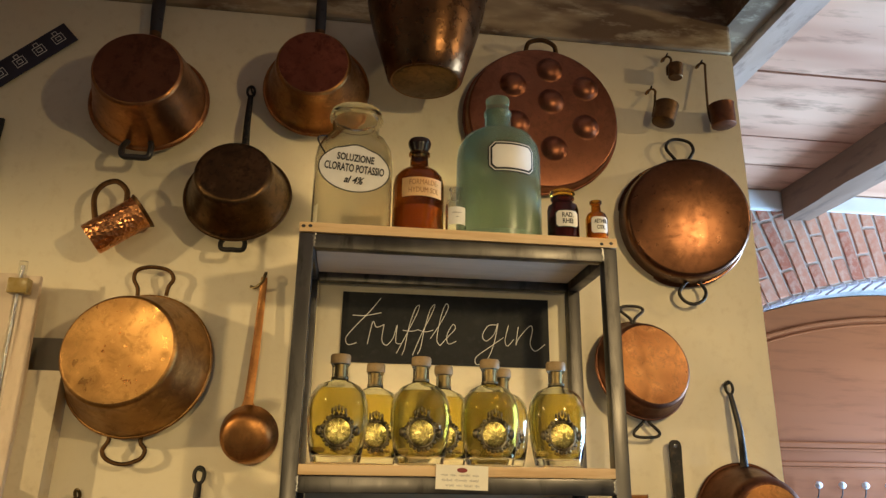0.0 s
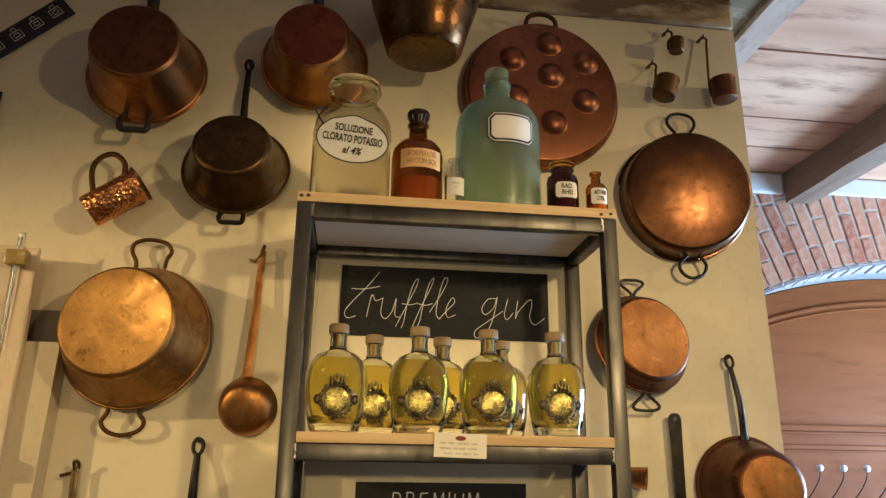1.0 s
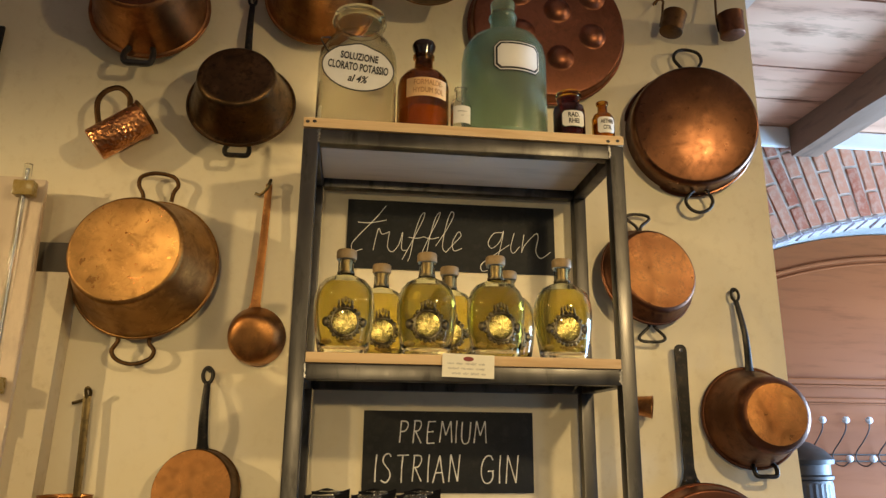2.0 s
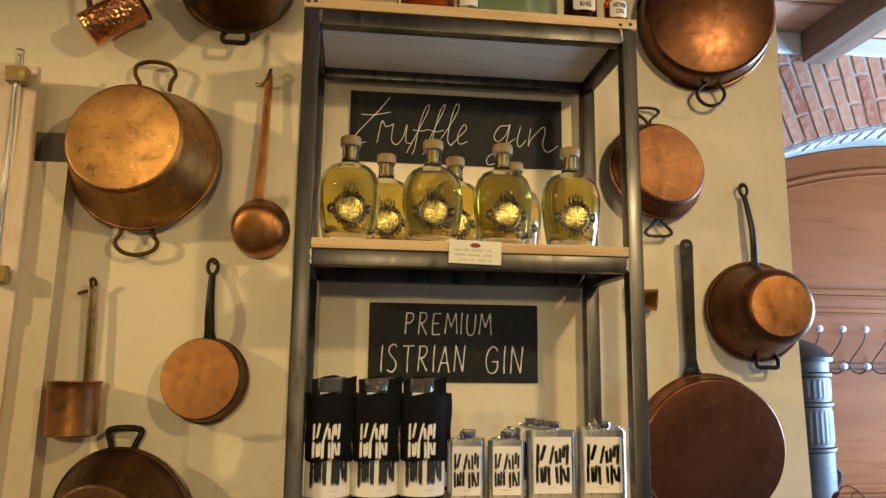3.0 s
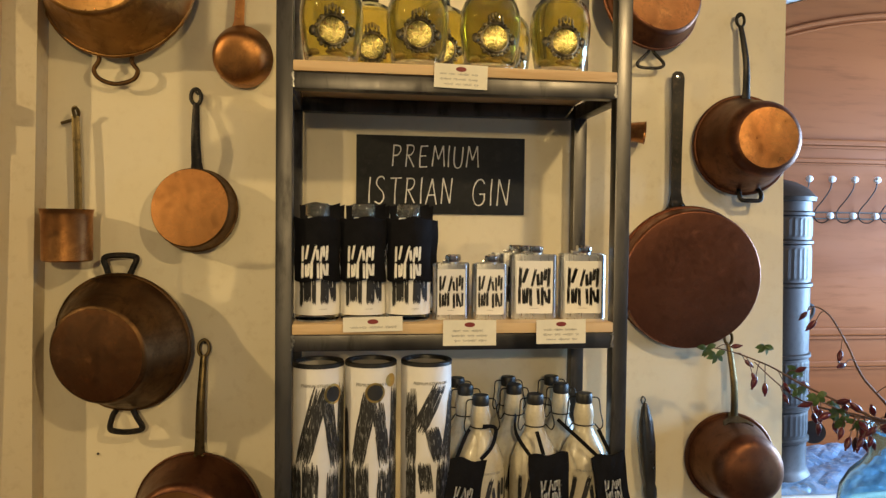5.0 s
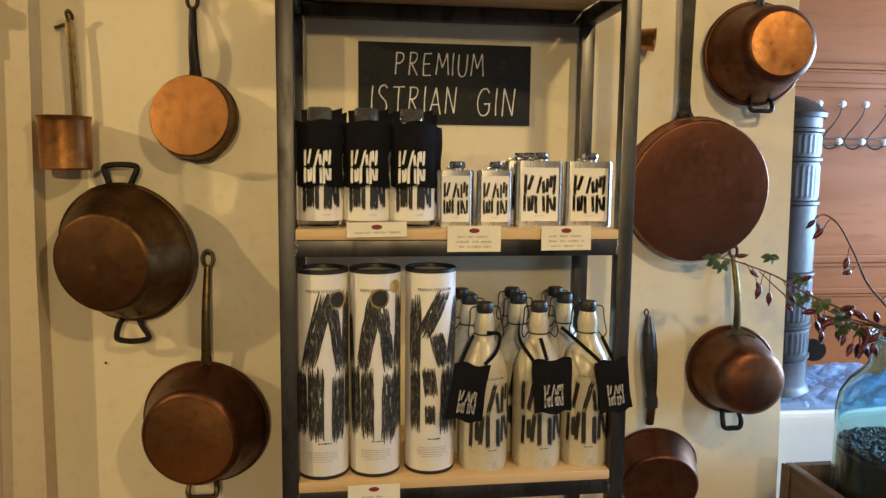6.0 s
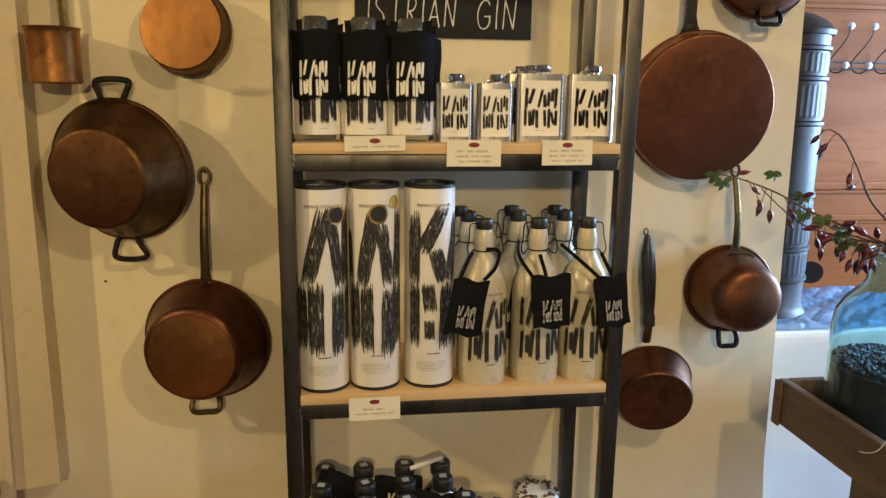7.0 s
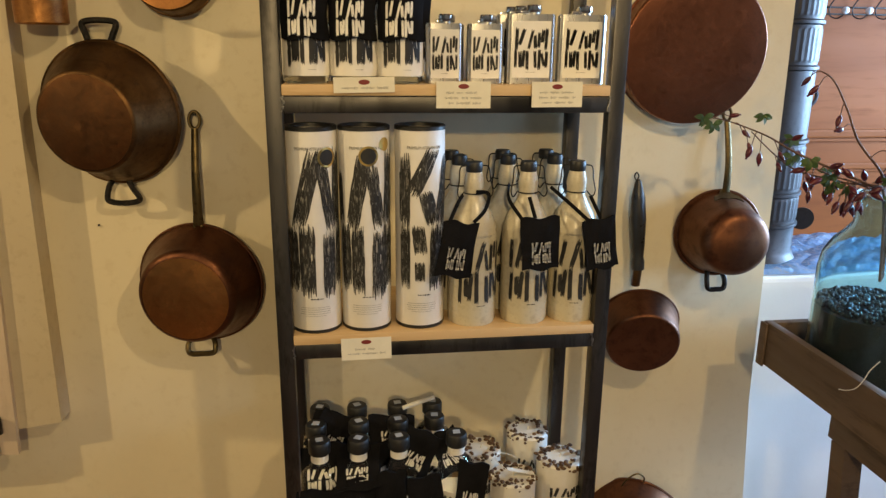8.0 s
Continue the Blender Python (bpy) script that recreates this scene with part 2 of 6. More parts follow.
GIN.node_tree.nodes["Principled BSDF"].inputs["Transmission Weight"].default_value = 0.94
GREEN_GLASS = glass("sea_green_glass", (0.37, 0.46, 0.35), 0.24, 1.3)
GREEN_GLASS.node_tree.nodes["Principled BSDF"].inputs["Transmission Weight"].default_value = 0.86
for _l in list(GREEN_GLASS.node_tree.nodes["Principled BSDF"].inputs["Roughness"].links):
    GREEN_GLASS.node_tree.links.remove(_l)
GREEN_GLASS.node_tree.nodes["Principled BSDF"].inputs["Roughness"].default_value = 0.26
AMBER = glass("amber_glass", (0.42, 0.20, 0.045), 0.03)
AMBER_DARK = glass("dark_red_glass", (0.20, 0.035, 0.02), 0.03)
HONEY = glass("honey_glass", (0.66, 0.36, 0.05), 0.03)
AQUA = glass("aqua_glass", (0.62, 0.88, 0.92), 0.015)
AMBER_FILL = surface("amber_liquid", (0.28, 0.125, 0.020), (0.36, 0.165, 0.028), None, 9, 30, (0.2, 0.3), 0, 0)
BROWN_STOPPER = surface("brown_black_glass", (0.012, 0.006, 0.004), (0.022, 0.011, 0.007), None, 20, 90, (0.08, 0.16), 0, 0.02)
CLEAR_STOPPER = glass("thick_clear_stopper_glass", (0.40, 0.39, 0.35), 0.05, 1.5)
CLEAR_STOPPER.node_tree.nodes["Principled BSDF"].inputs["Transmission Weight"].default_value = 0.94
DARK_FILL = surface("dark_red_liquid", (0.06, 0.012, 0.01), (0.09, 0.018, 0.012), None, 9, 30, (0.2, 0.3), 0, 0)
GREEN_FILL = surface("milky_green_film", (0.12, 0.19, 0.14), (0.17, 0.25, 0.19), None, 6, 30, (0.4, 0.6), 0, 0.05)
BEADS = surface("dark_berries", (0.005, 0.0045, 0.006), (0.011, 0.010, 0.013), (0.022, 0.022, 0.028), 30, 150, (0.35, 0.55), 0, 0.2, 0.001, None, (0.35, 0.65), 0.0, 0.3)
OLD_BEAM = surface("old_dark_beam", (0.17, 0.105, 0.055), (0.46, 0.345, 0.20), (0.62, 0.52, 0.35), 5.0, 12, (0.7, 0.9), 0, 0.5, 0.006, (0.6, 1, 2.0), (0.42, 0.60))
GREY_BEAM = surface("grey_weathered_beam", (0.23, 0.135, 0.085), (0.37, 0.235, 0.16), (0.13, 0.08, 0.055), 3, 18, (0.7, 0.9), 0, 0.5, 0.005, (1, 0.2, 1))
LIMED = surface("limed_beam_edge", (0.44, 0.29, 0.21), (0.62, 0.45, 0.35), (0.24, 0.15, 0.105), 5, 18, (0.7, 0.9), 0, 0.4, 0.004, (1, 0.3, 1))
PLANK = surface("limewashed_pine_plank", (0.57, 0.275, 0.175), (0.83, 0.50, 0.335), (0.38, 0.19, 0.12), 2.6, 15, (0.6, 0.8), 0, 0.25, 0.003, (0.22, 1, 1), (0.36, 0.60), 0.0, 0.12)
BRICK, _nt, _p, _link = tree_of("old_red_brick")
_oi = _nt.nodes.new("ShaderNodeObjectInfo")
_c = ramp(_nt, _oi.outputs["Random"], 0.1, 0.9, (0.46, 0.14, 0.075), (0.64, 0.28, 0.165))
_g = noise_at(_nt, 26, 6, 0.7)
_link(mixed(_nt, ramp(_nt, _g, 0.45, 0.75, (0, 0, 0), (1, 1, 1)), _c, (0.66, 0.45, 0.33)), _p.inputs["Base Color"])
_p.inputs["Roughness"].default_value = 0.9
bumped(_nt, _p, _g, 0.6, 0.006)
MORTAR = surface("pale_lime_mortar", (0.56, 0.46, 0.38), (0.68, 0.59, 0.51), (0.46, 0.36, 0.29), 8, 40, (0.85, 1.0), 0, 0.6, 0.005)
LIMED_BRICK = surface("whitewashed_brick", (0.52, 0.42, 0.44), (0.74, 0.72, 0.76), (0.50, 0.30, 0.27), 14, 40, (0.8, 1.0), 0, 0.6, 0.005)
PANEL_WOOD = surface("orange_stained_wood", (0.225, 0.061, 0.0165), (0.290, 0.084, 0.024), (0.205, 0.055, 0.015), 2.0, 14, (0.46, 0.60), 0, 0.05, 0.001, (0.25, 1, 2.2), (0.3, 0.7), 0.0, 0.10)
CRATE_WOOD = surface("dark_stained_wood", (0.085, 0.055, 0.035), (0.15, 0.10, 0.062), (0.05, 0.032, 0.022), 4, 26, (0.5, 0.7), 0, 0.3, 0.002, (1, 0.2, 1.5))
TILE_FLOOR = surface("terracotta_floor", (0.22, 0.13, 0.085), (0.32, 0.19, 0.12), (0.18, 0.10, 0.07), 3, 25, (0.5, 0.7), 0, 0.2, 0.003)
ZINC = surface("ribbed_galvanised_steel", (0.050, 0.045, 0.045), (0.066, 0.060, 0.060), (0.045, 0.041, 0.041), 5, 60, (0.42, 0.52), 0.85, 0.06, 0.001)
# the blue of the daylight is put into the film's base colour
FOIL = surface("film_with_daylight_blue", (0.24, 0.44, 0.70), (0.50, 0.68, 0.90), (0.42, 0.36, 0.30), 24, 60, (0.10, 0.35), 0.15, 0.4, 0.003)
STEM = surface("brown_twig_bark", (0.07, 0.035, 0.025), (0.14, 0.075, 0.05), None, 20, 120, (0.6, 0.8), 0, 0.3, 0.0008)
HIP = surface("dark_red_rose_hip", (0.048, 0.006, 0.014), (0.105, 0.011, 0.020), (0.024, 0.004, 0.013), 35, 160, (0.25, 0.4), 0, 0.1, 0.0005)
LEAF = surface("green_leaf", (0.05, 0.105, 0.028), (0.12, 0.19, 0.05), (0.15, 0.13, 0.045), 30, 140, (0.5, 0.65), 0, 0.2, 0.0006)
NAVY = surface("navy_enamel_strip", (0.010, 0.011, 0.022), (0.018, 0.020, 0.04), None, 9, 60, (0.4, 0.55), 0, 0.05)


# ---------------------------------------------------------------- mesh helpers
def part(name, bm, material, parent, label="", smooth=True):
    me = bpy.data.meshes.new(name)
    bmesh.ops.recalc_face_normals(bm, faces=bm.faces)
    bm.to_mesh(me)
    bm.free()
    me.materials.append(material)
    if smooth:
        me.shade_smooth()
        me.set_sharp_from_angle(angle=radians(38))
    ob = new(name, me)
    if parent is not None:
        ob.parent = parent
    if label:
        ob["label"] = label
    return ob


def thing(name, loc, label, category, group="", rz=0.0):
    ob = new(name)
    ob.matrix_basis = pose(*loc, 0, 0, rz)
    ob.empty_display_size = 0.02
    return tagged(ob, label, category, group)


def box(bm, lo, hi, bevel=0.0, m=None):
    """An upright box between two corners, with eased edges."""
    lo, hi = Vector(lo), Vector(hi)
    made = bmesh.ops.create_cube(bm, size=1.0, matrix=Matrix.Translation((lo + hi) / 2) @ Matrix.Diagonal((*(hi - lo), 1)))
    if bevel:
        edges = list({e for v in made["verts"] for e in v.link_edges})
        made = bmesh.ops.bevel(bm, geom=edges, offset=bevel, segments=2, affect="EDGES", profile=0.6)
    if m is not None:
        bmesh.ops.transform(bm, matrix=m, verts=list({v for v in made["verts"]}))
    return bm


def fresh():
    return bmesh.new()


def lathe(bm, profile, seg=40, m=Matrix(), sx=1.0, sy=1.0):
    """Turn a profile of (radius, height) round z; radius 0 closes it."""
    rings = []
    for r, z in profile:
        if r < 1e-6:
            rings.append([bm.verts.new(m @ Vector((0, 0, z)))])
        else:
            rings.append([bm.verts.new(m @ Vector((r * sx * math.cos(2 * math.pi * i / seg), r * sy * math.sin(2 * math.pi * i / seg), z))) for i in range(seg)])
    for a, b in zip(rings, rings[1:]):
        for i in range(seg):
            j = (i + 1) % seg
            if len(a) == 1 and len(b) == 1:
                continue
            if len(a) == 1:
                bm.faces.new((a[0], b[i], b[j]))
            elif len(b) == 1:
                bm.faces.new((a[i], b[0], a[j]))
            else:
                bm.faces.new((a[i], b[i], b[j], a[j]))
    return bm


def glide(pts, n=6, closed=False):
    """A smooth line through points."""
    pts = [Vector(p) for p in pts]
    out = []
    k = len(pts)
    for i in range(k if closed else k - 1):
        if closed:
            p0, p1, p2, p3 = pts[i - 1], pts[i], pts[(i + 1) % k], pts[(i + 2) % k]
        else:
            p0, p1, p2, p3 = pts[max(i - 1, 0)], pts[i], pts[i + 1], pts[min(i + 2, k - 1)]
        for j in range(n):
            t = j / n
            out.append(0.5 * (2 * p1 + (p2 - p0) * t + (2 * p0 - 5 * p1 + 4 * p2 - p3) * t * t + (3 * p1 - p0 - 3 * p2 + p3) * t ** 3))
    if not closed:
        out.append(pts[-1])
    return out


def sweep(bm, pts, wide, thick=None, closed=False, seg=8, flat=(0, -1, 0)):
    """A rod or strap along a line; wide may be a number or a function of 0..1, flat is the strap's facing."""
    flat = Vector(flat)
    rings, k = [], len(pts)
    for i, p in enumerate(pts):
        a = pts[i - 1] if (i or closed) else p
        b = pts[(i + 1) % k] if (i < k - 1 or closed) else p
        tan = (b - a).normalized() if (b - a).length > 1e-9 else Vector((0, 0, 1))
        side = tan.cross(flat)
        side = side.normalized() if side.length > 1e-4 else tan.orthogonal().normalized()
        nor = side.cross(tan).normalized()
        w = wide(i / max(1, k - 1)) if callable(wide) else wide
        t = thick if thick is not None else w
        rings.append([bm.verts.new(p + side * (w * math.cos(2 * math.pi * (q + 0.5) / seg)) + nor * (t * math.sin(2 * math.pi * (q + 0.5) / seg))) for q in range(seg)])
    for i in range(k if closed else k - 1):
        a, b = rings[i], rings[(i + 1) % k]
        for q in range(seg):
            bm.faces.new((a[q], a[(q + 1) % seg], b[(q + 1) % seg], b[q]))
    if not closed:
        bm.faces.new(rings[0][::-1])
        bm.faces.new(rings[-1])
    return bm


def ball(bm, c, r, m=None, u=12, v=8, scale=(1, 1, 1)):
    mm = Matrix.Translation(c) @ (m or Matrix()) @ Matrix.Diagonal((*scale, 1))
    return lathe(bm, [(r * math.sin(math.pi * i / v), -r * math.cos(math.pi * i / v)) for i in range(v + 1)], u, mm)


def prism(bm, outline, y0, y1):
    """An outline of (x, z) pushed from y0 to y1."""
    a = [bm.verts.new((x, y0, z)) for x, z in outline]
    b = [bm.verts.new((x, y1, z)) for x, z in outline]
    bm.faces.new(a)
    bm.faces.new(b[::-1])
    for i in range(len(a)):
        j = (i + 1) % len(a)
        bm.faces.new((a[i], b[i], b[j], a[j]))
    return bm


def lettering(text, height, thin=0.0, narrow=1.0, shear=0.0, deep=0.0003):
    """The built-in font as a mesh in the x-z plane, centred, facing -y."""
    cu = bpy.data.curves.new("lettering", "FONT")
    cu.body, cu.size, cu.extrude, cu.offset, cu.shear = text, height / 0.72, deep, thin, shear
    cu.align_x, cu.align_y, cu.resolution_u = "CENTER", "CENTER", 3
    ob = bpy.data.objects.new("lettering", cu)
    scene.collection.objects.link(ob)
    me = bpy.data.meshes.new_from_object(ob.evaluated_get(bpy.context.evaluated_depsgraph_get()))
    bm = bmesh.new()
    bm.from_mesh(me)
    bpy.data.objects.remove(ob)
    bpy.data.meshes.remove(me)
    bmesh.ops.transform(bm, matrix=Matrix.Diagonal((narrow, 1, 1, 1)), verts=bm.verts)
    bmesh.ops.transform(bm, matrix=Matrix.Rotation(radians(90), 4, "X"), verts=bm.verts)
    return bm


def wrap(bm, radius, turn=0.0, lift=0.0004, oval=1.0):
    """Bend a flat x-z mesh that faces -y onto an upright cylinder round z."""
    for v in bm.verts:
        a = v.co.x / radius + turn
        r = radius + lift - v.co.y
        v.co = Vector((r * math.sin(a), -r * oval * math.cos(a), v.co.z))
    return bm


def shift(bm, *d):
    bmesh.ops.translate(bm, vec=d, verts=bm.verts)
    return bm


def bars(bm, lines, height, gap, seed):
    """Rows of short unreadable strokes: lines is the width of each row."""
    rnd = random.Random(seed)
    z = (len(lines) - 1) * gap / 2
    for w in lines:
        x = -w / 2
        while x < w / 2 - 0.001:
            step = rnd.uniform(0.25, 0.7) * height * 1.4
            step = min(step, w / 2 - x)
            hh = height * rnd.uniform(0.16, 0.42)
            box(bm, (x, -0.0003, z - hh / 2), (x + step * 0.78, 0.0, z + hh / 2))
            x += step
        z -= gap
    return bm


def scribble(bm, lines, height, gap, seed):
    """Rows of thin unreadable handwriting: a looping line broken into words."""
    rnd = random.Random(seed)
    z = (len(lines) - 1) * gap / 2
    for w in lines:
        x = -w / 2
        while x < w / 2 - height:
            end = min(x + rnd.uniform(1.6, 5.0) * height, w / 2)
            pts = [(x, 0, z)]
            while x < end:
                x += rnd.uniform(0.22, 0.45) * height
                up = height * rnd.choice((0.25, 0.3, 0.5))
                pts += [(x, 0, z + up), (x - 0.15 * height * rnd.random(), 0, z - up * 0.8)]
            sweep(bm, glide(pts, 3), 0.00028, 0.0001, False, 4)
            x += height * 0.8
        z -= gap
    return bm


def charcoal(bm, a, b, wide, rnd, fray=0.1, n=7):
    """One ragged charcoal bar from a to b in the x-z plane, laid as overlapping slivers."""
    (ax, az), (bx, bz) = a, b
    ln = math.hypot(bx - ax, bz - az)
    dx, dz = (bx - ax) / ln, (bz - az) / ln
    k = 6
    for q in range(n):
        o = ((q + 0.5) / n - 0.5) * wide
        s0, s1 = rnd.uniform(-fray, fray) * ln, ln + rnd.uniform(-fray, fray) * ln
        w = wide / n * rnd.uniform(0.75, 1.25)
        lo, hi = [], []
        for i in range(k + 1):
            s = s0 + (s1 - s0) * i / k
            j = rnd.uniform(-0.18, 0.18) * w
            ww = w * (0.35 if i in (0, k) else rnd.uniform(0.75, 1.1))
            x, z = ax + dx * s + dz * (o + j), az + dz * s - dx * (o + j)
            lo.append(bm.verts.new((x - dz * ww / 2, 0, z + dx * ww / 2)))
            hi.append(bm.verts.new((x + dz * ww / 2, 0, z - dx * ww / 2)))
        for i in range(k):
            if rnd.random() > 0.05:
                bm.faces.new((lo[i], hi[i], hi[i + 1], lo[i + 1]))
    return bm


def strokes(bm, width, height, seed, rows=2, cells=3):
    """An abstract charcoal print: cells of upright and slanted ragged bars in rows."""
    rnd = random.Random(seed)
    ch, cw = height / rows, width / cells
    kinds = [[((0.16, 1), (0.12, 0)), ((0.80, 1), (0.45, 0.1))],
             [((0.62, 1), (0.20, 0)), ((0.72, 0.7), (0.86, 0))],
             [((0.18, 0.9), (0.15, 0)), ((0.50, 1), (0.46, 0.35)), ((0.84, 1), (0.78, 0))],
             [((0.15, 1), (0.15, 0)), ((0.80, 0.95), (0.84, 0))],
             [((0.16, 1), (0.14, 0)), ((0.50, 0.85), (0.52, 0.1)), ((0.82, 0.95), (0.78, 0.05))],
             [((0.16, 1), (0.16, 0)), ((0.34, 0.9), (0.66, 0.1)), ((0.86, 1), (0.86, 0.1))]]
    order = [0, 1, 2, 4, 3, 5]
    for r in range(rows):
        for c in range(cells):
            x0, z0 = -width / 2 + c * cw, height / 2 - (r + 1) * ch
            for a, b in kinds[order[(r * cells + c + (3 if rows == 1 else 0)) % 6]]:
                jit = lambda p: (x0 + cw * (p[0] + rnd.uniform(-0.05, 0.05)), z0 + ch * (0.04 + 0.92 * p[1] + rnd.uniform(-0.07, 0.07)))
                pa, pb, wd = jit(a), jit(b), cw * (rnd.uniform(0.24, 0.32) if rows > 1 else rnd.uniform(0.30, 0.39))
                charcoal(bm, pa, pb, wd, rnd, 0.05, 5)
                charcoal(bm, pa, pb, wd * 0.9, rnd, 0.03, 4)
    return bm


def tall_print(bm, kind, seed):
    """The bold charcoal masses on a card tube: slanted bars above, upright bars below."""
    rnd = random.Random(seed)
    top = {0: [((0.006, 0.335), (-0.030, 0.205), 0.022), ((0.016, 0.325), (0.034, 0.205), 0.016), ((0.055, 0.34), (0.050, 0.205), 0.020)],
           1: [((-0.004, 0.330), (-0.028, 0.205), 0.020), ((0.008, 0.315), (0.024, 0.205), 0.018), ((0.052, 0.335), (0.046, 0.205), 0.020), ((-0.062, 0.30), (-0.056, 0.21), 0.014)],
           2: [((-0.036, 0.325), (-0.038, 0.205), 0.018), ((0.018, 0.340), (-0.020, 0.262), 0.020), ((0.004, 0.262), (0.020, 0.205), 0.020), ((0.058, 0.325), (0.036, 0.205), 0.022)]}[kind]
    low = {0: [((-0.050, 0.200), (-0.046, 0.085), 0.026), ((-0.014, 0.200), (-0.014, 0.080), 0.022), ((0.030, 0.190), (0.028, 0.075), 0.020), ((0.060, 0.200), (0.056, 0.095), 0.020)],
           1: [((-0.046, 0.200), (-0.044, 0.085), 0.018), ((-0.018, 0.200), (-0.018, 0.080), 0.018), ((0.024, 0.190), (0.022, 0.072), 0.022), ((0.050, 0.200), (0.048, 0.085), 0.024)],
           2: [((-0.036, 0.200), (-0.036, 0.085), 0.016), ((-0.010, 0.200), (-0.004, 0.150), 0.018), ((-0.006, 0.130), (-0.006, 0.095), 0.014), ((0.030, 0.200), (0.028, 0.085), 0.024), ((0.058, 0.190), (0.056, 0.09), 0.018)]}[kind]
    for a, b, w in top + low:
        charcoal(bm, a, b, w * 1.25, rnd, 0.06, 13)
        charcoal(bm, a, b, w * 1.4, rnd, 0.10, 7)
    return bm


# ---------------------------------------------------------------- the setting
CEIL = 3.06


def structure(name, bm, material, label, smooth=False):
    return tagged(part(name, bm, material, None, "", smooth), label, "", "", "structure")


structure("floor", box(fresh(), (-3.2, -4.2, -0.1), (4.0, 2.4, 0)), TILE_FLOOR, "plain terracotta floor under the whole room")
wall_n = structure("wall_north", prism(fresh(), [(-3.2, 0), (0.862, 0), (0.846, 0.25), (0.828, 0.5), (0.812, 1.35), (0.803, 1.75), (0.802, 2.86), (-3.2, 2.86)], 0, 0.14), PLASTER, "cream painted plaster wall hung with copper pans")
structure("wall_beam", box(fresh(), (-3.2, -0.012, 2.862), (0.80, 0.2, CEIL - 0.002), 0.01), OLD_BEAM, "old dark stained timber beam over the cream wall")
structure("wall_west", box(fresh(), (-3.3, -4.2, 0), (-3.2, 2.4, CEIL)), REAR_PLASTER, "plain ochre plaster side wall")
structure("wall_south", box(fresh(), (-3.2, -4.3, 0), (4.0, -4.2, CEIL)), REAR_PLASTER, "plain ochre plaster rear wall")
structure("wall_back_room", box(fresh(), (-3.2, 2.3, 0), (4.0, 2.4, CEIL)), WHITE_PLASTER, "plain white wall behind the arch")
# east wall with the window that lets the daylight in
east = fresh()
for a, b in (((3.9, -4.2, 0), (4.0, 2.4, 0.95)), ((3.9, -4.2, 2.6), (4.0, 2.4, CEIL)), ((3.9, -4.2, 0.95), (4.0, -0.65, 2.6)), ((3.9, 1.15, 0.95), (4.0, 2.4, 2.6))):
    box(east, a, b)
structure("wall_east", east, WHITE_PLASTER, "white side wall with a window opening")

ceiling = fresh()
edges_y = [-4.2, -3.8, -3.36, -2.95, -2.5, -2.1, -1.72, -1.3, -0.86, -0.5, -0.08, 0.36, 0.82, 1.08, 1.35, 1.8, 2.4]
for a, b in zip(edges_y, edges_y[1:]):
    box(ceiling, (-3.3, a + 0.006, CEIL), (4.0, b - 0.006, CEIL + 0.05), 0.002)
box(ceiling, (-3.3, -4.3, CEIL + 0.05), (4.0, 2.4, CEIL + 0.1))
structure("ceiling", ceiling, PLANK, "pinkish limewashed pine plank ceiling with dark joints")


def rough_beam(name, lo, hi, material, label, seed):
    bm = box(fresh(), lo, hi)
    bmesh.ops.subdivide_edges(bm, edges=[e for e in bm.edges if abs((e.verts[0].co - e.verts[1].co).y) > 1], cuts=24)
    rnd = random.Random(seed)
    for v in bm.verts:
        v.co.x += rnd.uniform(-0.006, 0.006)
        v.co.z += rnd.uniform(-0.005, 0.005) if v.co.z < CEIL - 0.02 else 0
    return structure(name, bm, material, label)


rough_beam("ceiling_beam_1", (0.90, -4.1, 2.935), (0.985, 1.34, CEIL), LIMED, "limewashed ceiling beam edge with dark cracks", 3)
rough_beam("ceiling_beam_2", (1.80, -4.1, 2.915), (1.93, 1.34, CEIL), GREY_BEAM, "grey weathered oak ceiling beam", 4)
rough_beam("ceiling_beam_3", (0.79, -4.1, 2.95), (0.897, 1.34, CEIL), OLD_BEAM, "dark brown ceiling beam beside the cream wall", 5)

# brick arch over the niche, panelled wood behind it
ARC_X, ARC_R, ARC_Z = 2.62, 2.55, 2.675
arc_c = ARC_Z - ARC_R


def arch_z(x, r=ARC_R):
    return arc_c + math.sqrt(max(0.0, r * r - (x - ARC_X) ** 2))


xs = [0.6 + i * 0.1 for i in range(34)]
brick_wall = fresh()
prism(brick_wall, [(x, arch_z(x)) for x in xs] + [(xs[-1], CEIL), (xs[0], CEIL)], 1.362, 1.46)
arch_wall = structure("wall_arch", brick_wall, MORTAR, "lime mortared wall of a shallow brick arch")
soffit = fresh()
prev = None
for x in xs:
    ring = [soffit.verts.new((x, y, arch_z(x) - 0.002 - 0.012 * (y - 1.36))) for y in (1.355, 1.45, 1.56, 1.72)]
    if prev:
        for i in range(3):
            soffit.faces.new((prev[i], ring[i], ring[i + 1], prev[i + 1]))
    prev = ring
bmesh.ops.solidify(soffit, geom=list(soffit.faces), thickness=-0.03)
structure("arch_soffit", soffit, WHITE_PLASTER, "whitewashed underside of the brick arch")
structure("plaster_strip", box(fresh(), (0.86, 1.33, 2.955), (1.79, 1.36, CEIL - 0.004), 0.01), WHITE_PLASTER, "rough white plaster strip under the ceiling")
structure("plaster_strip_east", box(fresh(), (1.94, 1.335, 2.97), (3.9, 1.36, CEIL - 0.004), 0.01), WHITE_PLASTER, "rough white plaster strip above the bricks")

